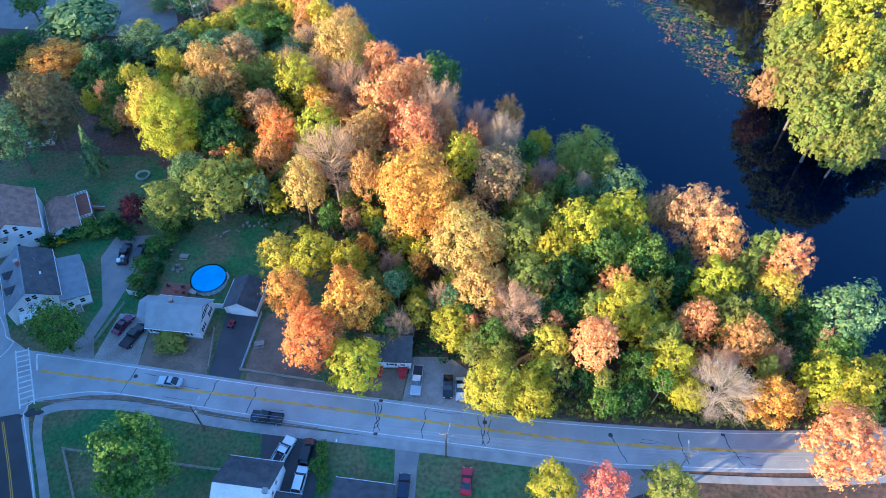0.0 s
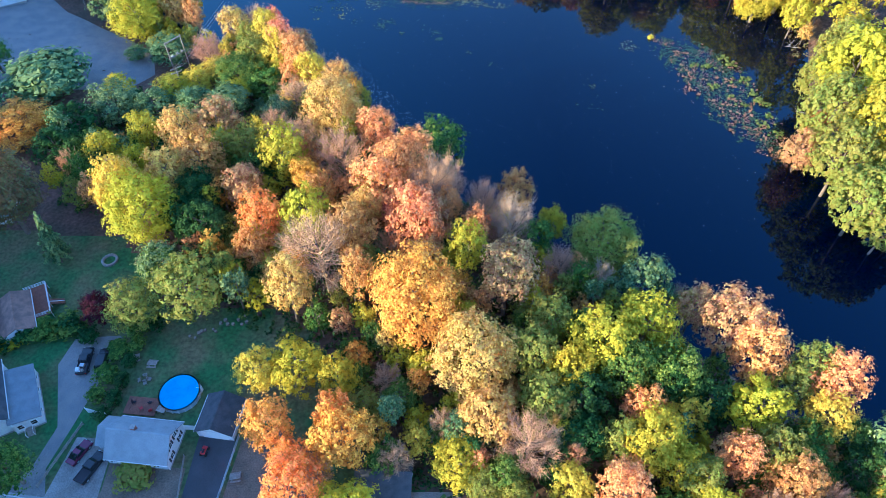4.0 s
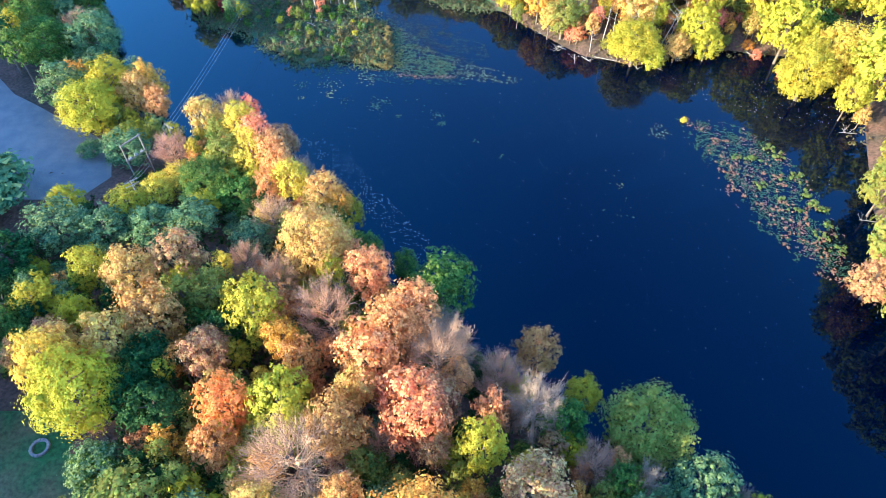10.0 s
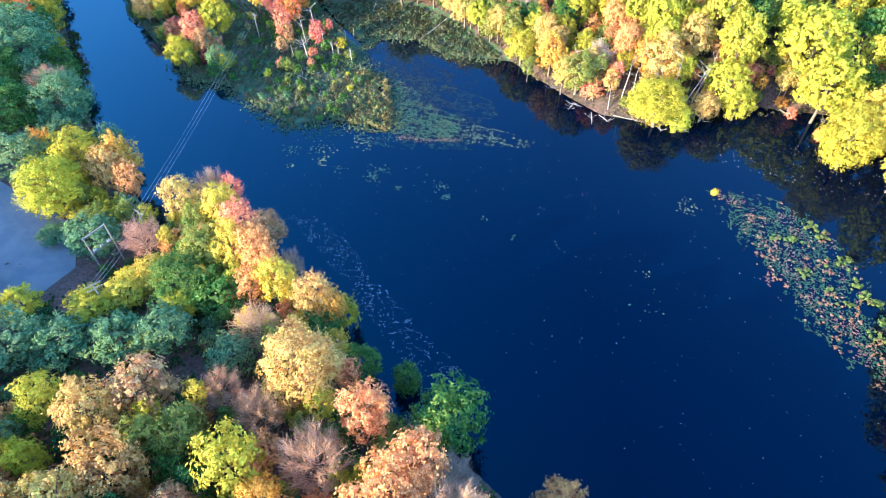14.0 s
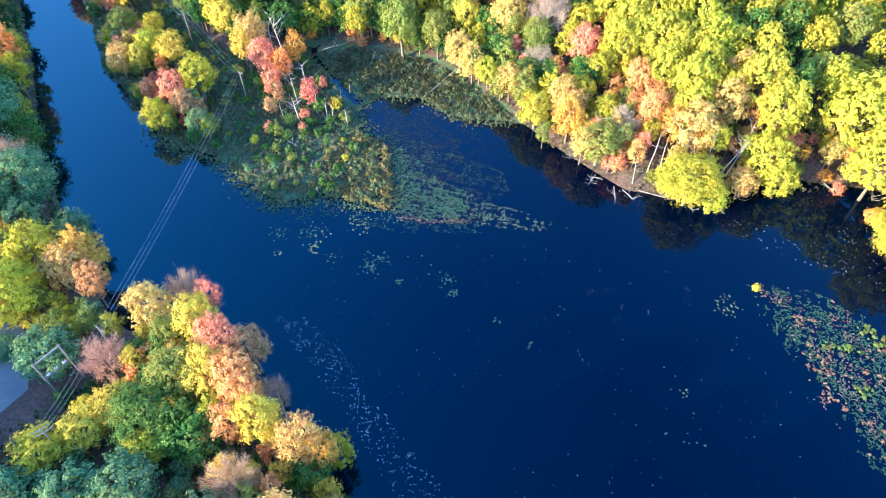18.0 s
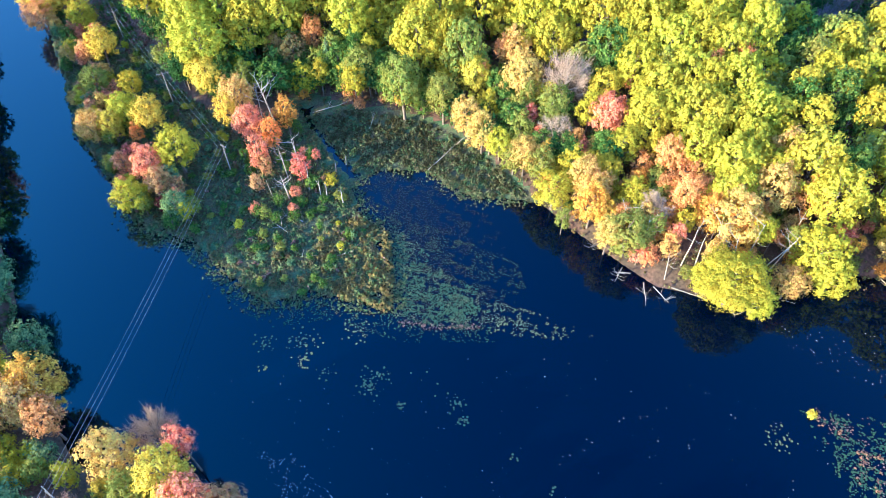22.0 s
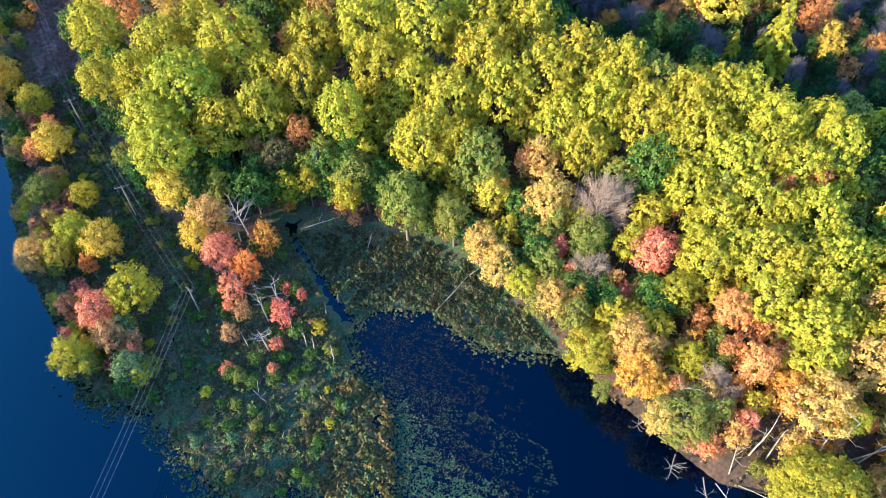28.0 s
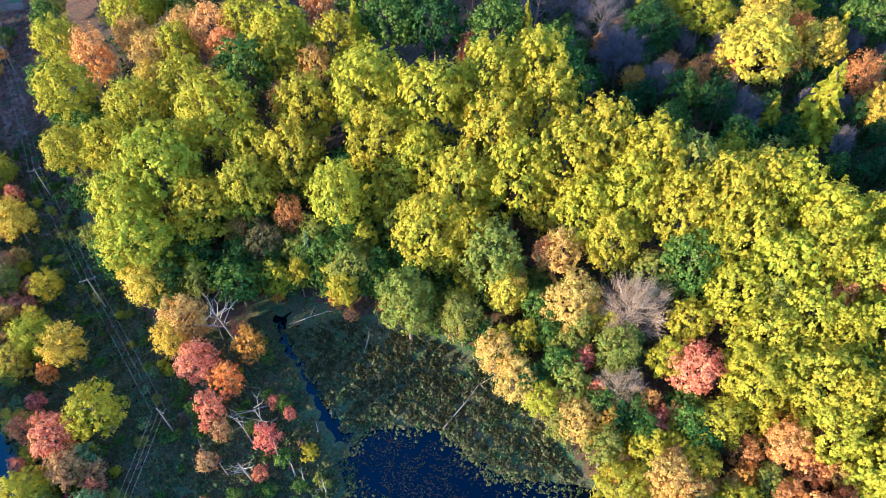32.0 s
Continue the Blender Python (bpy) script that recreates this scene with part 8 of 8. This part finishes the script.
for cx_, cy_, n, s in ((-41.5, 228.6, 26, 1.3), (-41, 222.5, 10, 0.6), (-34, 228.5, 50, 1.7), (-33, 224, 24, 1.0), (-28, 221.5, 14, 1.0), (-19.8, 218.3, 46, 1.2), (-17.4, 220.3, 30, 1.2), (-13.5, 214.2, 14, 0.5), (-2.4, 214.2, 22, 0.8), (-1.2, 210.6, 18, 0.7), (-23, 231.6, 40, 1.8), (8.2, 203, 5, 0.4), (14, 197, 6, 0.4), (41, 178, 10, 2.2), (43, 186, 8, 1.6), (-9, 219, 8, 2), (57, 206, 40, 1.4)):
    pads("lily_pads", cx_ + g.normal(size=n) * s, cy_ + g.normal(size=n) * s, 0.2, PALE_PAD, "cluster of pale lily pads on dark water", int(n + cx_ * 7) % 97)
ISLAND = [(63, 212), (69, 213), (77, 210), (87, 203), (91, 187), (92.5, 169), (89, 151), (80, 158), (72, 172), (67, 190), (64.5, 202)]
soft = lambda x, y: np.minimum(signed_distance(ISLAND, x, y) / 6, 1)
x, y = scatter(ISLAND, 4600, 12, lambda x, y: clumps(x * 1.2, y) > 0.74 - 0.42 * soft(x, y))
pads("island_pads", x, y, 0.17, TEAL_PAD, "blue-green pads round the floating island", 12)
RUST_PAD = leaf_mat("rust_pad", (0.27, 0.135, 0.09), (0.20, 0.11, 0.09), 0.05, 0.4)
x, y = scatter(ISLAND, 1700, 13, lambda x, y: clumps(x * 0.8 + 11, y * 0.9) > 0.72 - 0.16 * soft(x, y))
pads("island_pads", x, y, 0.16, RUST_PAD, "rusty floating leaves round the island", 13)
x, y = scatter(ISLAND, 420, 14, lambda x, y: clumps(x * 0.7, y * 0.7 + 3) > 0.72 - 0.14 * soft(x, y))
tufts("island_plants", x, y, leaf_mat("rust_tuft", (0.36, 0.19, 0.12), (0.28, 0.18, 0.11), 0.2, 0.4), 0.4, 0.4, 7, "rust-coloured water plants on the island", 14)
OLIVE_TUFT = leaf_mat("olive_tuft", (0.22, 0.24, 0.05), (0.11, 0.18, 0.05), 0.2, 0.4)
for cx_, cy_, n, s_ in ((79, 196, 14, 0.9), (84.5, 199, 16, 1.3), (86, 196, 10, 0.8), (86.5, 188, 10, 1.1), (89, 189, 8, 0.8), (78, 186, 8, 0.8), (88, 182, 10, 1.0), (89, 178.5, 14, 1.3), (90.5, 177, 10, 0.8), (87, 169, 12, 1.3), (82, 181, 6, 0.6), (90, 172, 8, 0.8), (84, 177, 8, 0.8), (89.5, 164, 10, 1.2), (75, 196, 6, 0.7)):
    g = np.random.default_rng(int(cx_ * 10))
    tufts("island_plants", cx_ + g.normal(size=n) * s_, cy_ + g.normal(size=n) * s_ * 0.7, OLIVE_TUFT, 0.55, 0.6, 10, "olive-green tussocks on the floating island", int(cx_))
tufts("island_tussock", np.array([64.6, 65.2, 64.8]), np.array([210.6, 210.9, 211.3]), LEAVES["yellow"], 0.8, 1.0, 40, "bright yellow tussock at the island's tip", 16)
DRIFT = [(-40, 205), (-34, 206), (-24, 196), (-16, 184), (-8, 173), (0, 164), (3, 158), (-3, 158), (-12, 166), (-20, 178), (-28, 190)]
x, y = scatter(DRIFT, 900, 17, lambda x, y: clumps(x * 1.4, y * 1.4) > 0.35)
pads("floating_leaves", x, y, 0.09, SPECK, "fallen leaves drifting along the shore", 17)
x, y = scatter([(-60, 225), (30, 225), (100, 190), (95, 150), (60, 120), (0, 165), (-50, 212)], 420, 18)
pads("floating_leaves", x, y, 0.08, SPECK, "sparse fallen leaves on open water", 18)
x, y = scatter([(60, 232), (110, 226), (112, 205), (95, 208), (70, 222)], 260, 19)
pads("floating_leaves", x, y, 0.09, SPECK, "fallen leaves off the far bank", 19)


def dead_tree(x, y, tall, lean, turn, label, forks=5, thick=0.16, name="dead_tree", z=None, seed=0):
    """A bleached dead tree: a bent tapering trunk with broken forks."""
    g = np.random.default_rng(seed + int(abs(x * 13 + y * 7)))
    d = thing(name, x, y, turn, label, "dead tree", z=z)
    tip = Vector((tall * math.sin(radians(lean)), 0, tall * math.cos(radians(lean))))
    pts = [tip * k + Vector((0, g.normal() * 0.12 * k, 0)) for k in (-0.03, 0.25, 0.5, 0.75, 1.0)]
    part("trunk", mesh_of("trunk", *tube(pts, [thick * k for k in (1.2, 1.0, 0.8, 0.55, 0.15)], 7), True), PALE_BARK, d)
    for i in range(forks):
        k = g.uniform(0.45, 0.95)
        p = tip * k
        th = g.uniform(0, math.tau)
        r = tall * g.uniform(0.12, 0.28)
        q = p + Vector((math.cos(th) * r, math.sin(th) * r, r * g.uniform(0.3, 1.0)))
        e = q + Vector((math.cos(th + 0.6) * r * 0.5, math.sin(th + 0.6) * r * 0.5, r * 0.4))
        b = part("branch", mesh_of("branch", *tube([p, q, e], [thick * 0.45, thick * 0.28, thick * 0.06], 5), True), PALE_BARK, d)
        w = q + Vector((math.cos(th - 0.8) * r * 0.5, math.sin(th - 0.8) * r * 0.5, r * 0.3))
        part("twig", mesh_of("twig", *tube([q, w], [thick * 0.2, thick * 0.05], 4), True), PALE_BARK, b)
    return d


dead_tree(-49.5, 297.5, 15.5, 8, 200, "tall bleached dead tree with crooked branches", 11, 0.24)
dead_tree(-39.6, 277.8, 12.5, 6, 170, "pale dead birch with broken branches in the marsh", 7, 0.18)
dead_tree(-42.2, 269.8, 7.5, 8, 160, "bleached dead tree with antler-like branches", 9, 0.2)
dead_tree(-43.5, 277.0, 10.5, 5, 150, "slim pale dead birch in the marsh", 5, 0.13)
dead_tree(-37.6, 272.6, 6.5, 4, 30, "grey broken snag in the marsh", 1, 0.16)
dead_tree(-34.6, 270.4, 5.5, 3, 60, "grey broken snag in the marsh", 1, 0.17)
dead_tree(-32.7, 269.1, 5.5, 4, 90, "grey broken snag in the marsh", 1, 0.16)
dead_tree(-28.7, 267.4, 5.2, 6, 120, "forked grey snag at the water's edge", 3, 0.16)
dead_tree(-46.5, 270.6, 5.0, 10, 140, "leaning thin dead sapling", 3, 0.09)
dead_tree(-53.5, 299.6, 12.0, 6, 100, "thin pale dead tree at the wood's edge", 7, 0.14)
dead_tree(-29.3, 282, 3.6, 3, 10, "short grey stump beside the stream", 0, 0.14)
dead_tree(-31.6, 279, 3.8, 5, 60, "short grey stump beside the stream", 0, 0.14)
for i, (x, y, tall, turn) in enumerate(((-41, 284.5, 8, 200), (-46, 262.5, 7, 320), (-38, 262, 6, 160), (-26.2, 263.5, 3.5, 300), (-33, 251.5, 4, 190), (-30, 250.5, 4.5, 20), (-8, 279.5, 12, 50), (-44, 288, 9, 170), (-52, 275, 6, 120), (-40, 303, 9, 20), (-24, 296, 6, 80))):
    dead_tree(x, y, tall, 86, turn, "bleached fallen log lying in the marsh", 3, 0.12, "fallen_log", z=0.5, seed=i)
# dead wood hanging over the far shore
for i, (x, y, tall, lean, turn) in enumerate(((31.8, 254.0, 5, 70, 215), (35.5, 247.0, 6, 75, 240), (37.0, 245.5, 5, 60, 200), (39.5, 242.6, 7, 80, 260), (41.5, 241.6, 6, 72, 285), (45.5, 241.2, 8, 84, 330), (44.0, 243.2, 7, 25, 80),
                                              (57.0, 236.6, 5, 70, 260), (61.5, 237.2, 6, 75, 290), (70, 241, 6, 70, 250), (77.5, 246, 6, 78, 270), (83, 245.6, 6, 74, 250), (92, 243.5, 5, 70, 270), (103, 240.4, 6, 75, 240), (110, 205, 6, 78, 190), (101.5, 173, 5, 76, 185), (99.0, 142, 5, 80, 230))):
    dead_tree(x, y, tall, lean, turn, "grey dead tree leaning out over the water", 6, 0.11, "leaning_dead_tree", z=max(0.1, height(x, y)), seed=i)
for i, (x, y, tall, lean) in enumerate(((48, 246, 12, 6), (50.5, 245, 11, 5), (55, 247, 13, 7), (58.5, 244.5, 12, 12), (62, 246.5, 13, 4), (66, 245, 13, 14), (67.3, 244.6, 12, 10), (72, 250, 12, 6), (40, 250, 11, 5), (36, 254, 11, 4))):
    dead_tree(x, y, tall, lean, 40 + 53 * i, "slender pale trunk on the open bank", 3, 0.15, "slender_tree", seed=i)

# undergrowth under the woods
x, y = scatter([(-12, 68), (-18, 88), (-38, 98), (-58, 114), (-64, 126), (-88, 130), (-88, 172), (-76, 182), (-64, 198), (-52, 199), (-32, 178), (-18, 158), (2, 141), (20, 124), (44, 100), (70, 79), (84, 66), (95, 56), (40, 55), (18, 55.5), (8, 62)], 5200, 21)
tufts("undergrowth", x, y, FERN, 0.85, 1.6, 4, "tangled green undergrowth on the wood's floor", 21)
x, y = scatter([(-72, 308), (-52, 306), (-25, 305), (-5, 299), (10, 281), (26, 257), (44, 241), (66, 239), (100, 241), (112, 228), (106, 200), (112, 200), (118, 260), (80, 300), (0, 345), (-80, 360), (-110, 372)], 4200, 22)
tufts("undergrowth", x, y, leaf_mat("forest_scrub", (0.20, 0.12, 0.07), (0.13, 0.14, 0.05), 0.2, 0.45), 0.7, 1.1, 4, "russet and green scrub on the far wood's floor", 22)
x, y = scatter([(13, 55.6), (17, 53.9), (32, 52.9), (47, 52.3), (66, 52.5), (84, 54), (84, 57.5), (50, 57), (20, 59)], 700, 23)
tufts("roadside_bushes", x, y, leaf_mat("verge_bush", (0.26, 0.22, 0.05), (0.15, 0.17, 0.04), 0.2, 0.45), 0.6, 1.2, 7, "low autumn bushes along the road's edge", 23)
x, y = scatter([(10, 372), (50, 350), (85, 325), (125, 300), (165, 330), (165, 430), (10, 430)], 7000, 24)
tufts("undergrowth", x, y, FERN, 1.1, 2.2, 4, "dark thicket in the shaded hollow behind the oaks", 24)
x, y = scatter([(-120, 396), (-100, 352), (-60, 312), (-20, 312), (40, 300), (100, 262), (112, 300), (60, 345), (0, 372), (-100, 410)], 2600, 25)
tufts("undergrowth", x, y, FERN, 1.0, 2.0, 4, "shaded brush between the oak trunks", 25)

x, y = scatter([(-156, 428), (-136, 428), (-106, 360), (-112, 338), (-130, 345)], 2600, 32)
tufts("mown_scrub", x, y, RUSSET, 0.7, 0.7, 4, "dull brown brush beside the mown corridor", 32)

x, y = scatter([(-150, 345), (-128, 303), (-108, 258), (-97, 240), (-91, 222), (-81, 214), (-92, 204), (-112, 238), (-136, 298), (-162, 345)], 2200, 46)
tufts("undergrowth", x, y, MOSS, 0.9, 1.6, 4, "green brush along the western bank", 46)
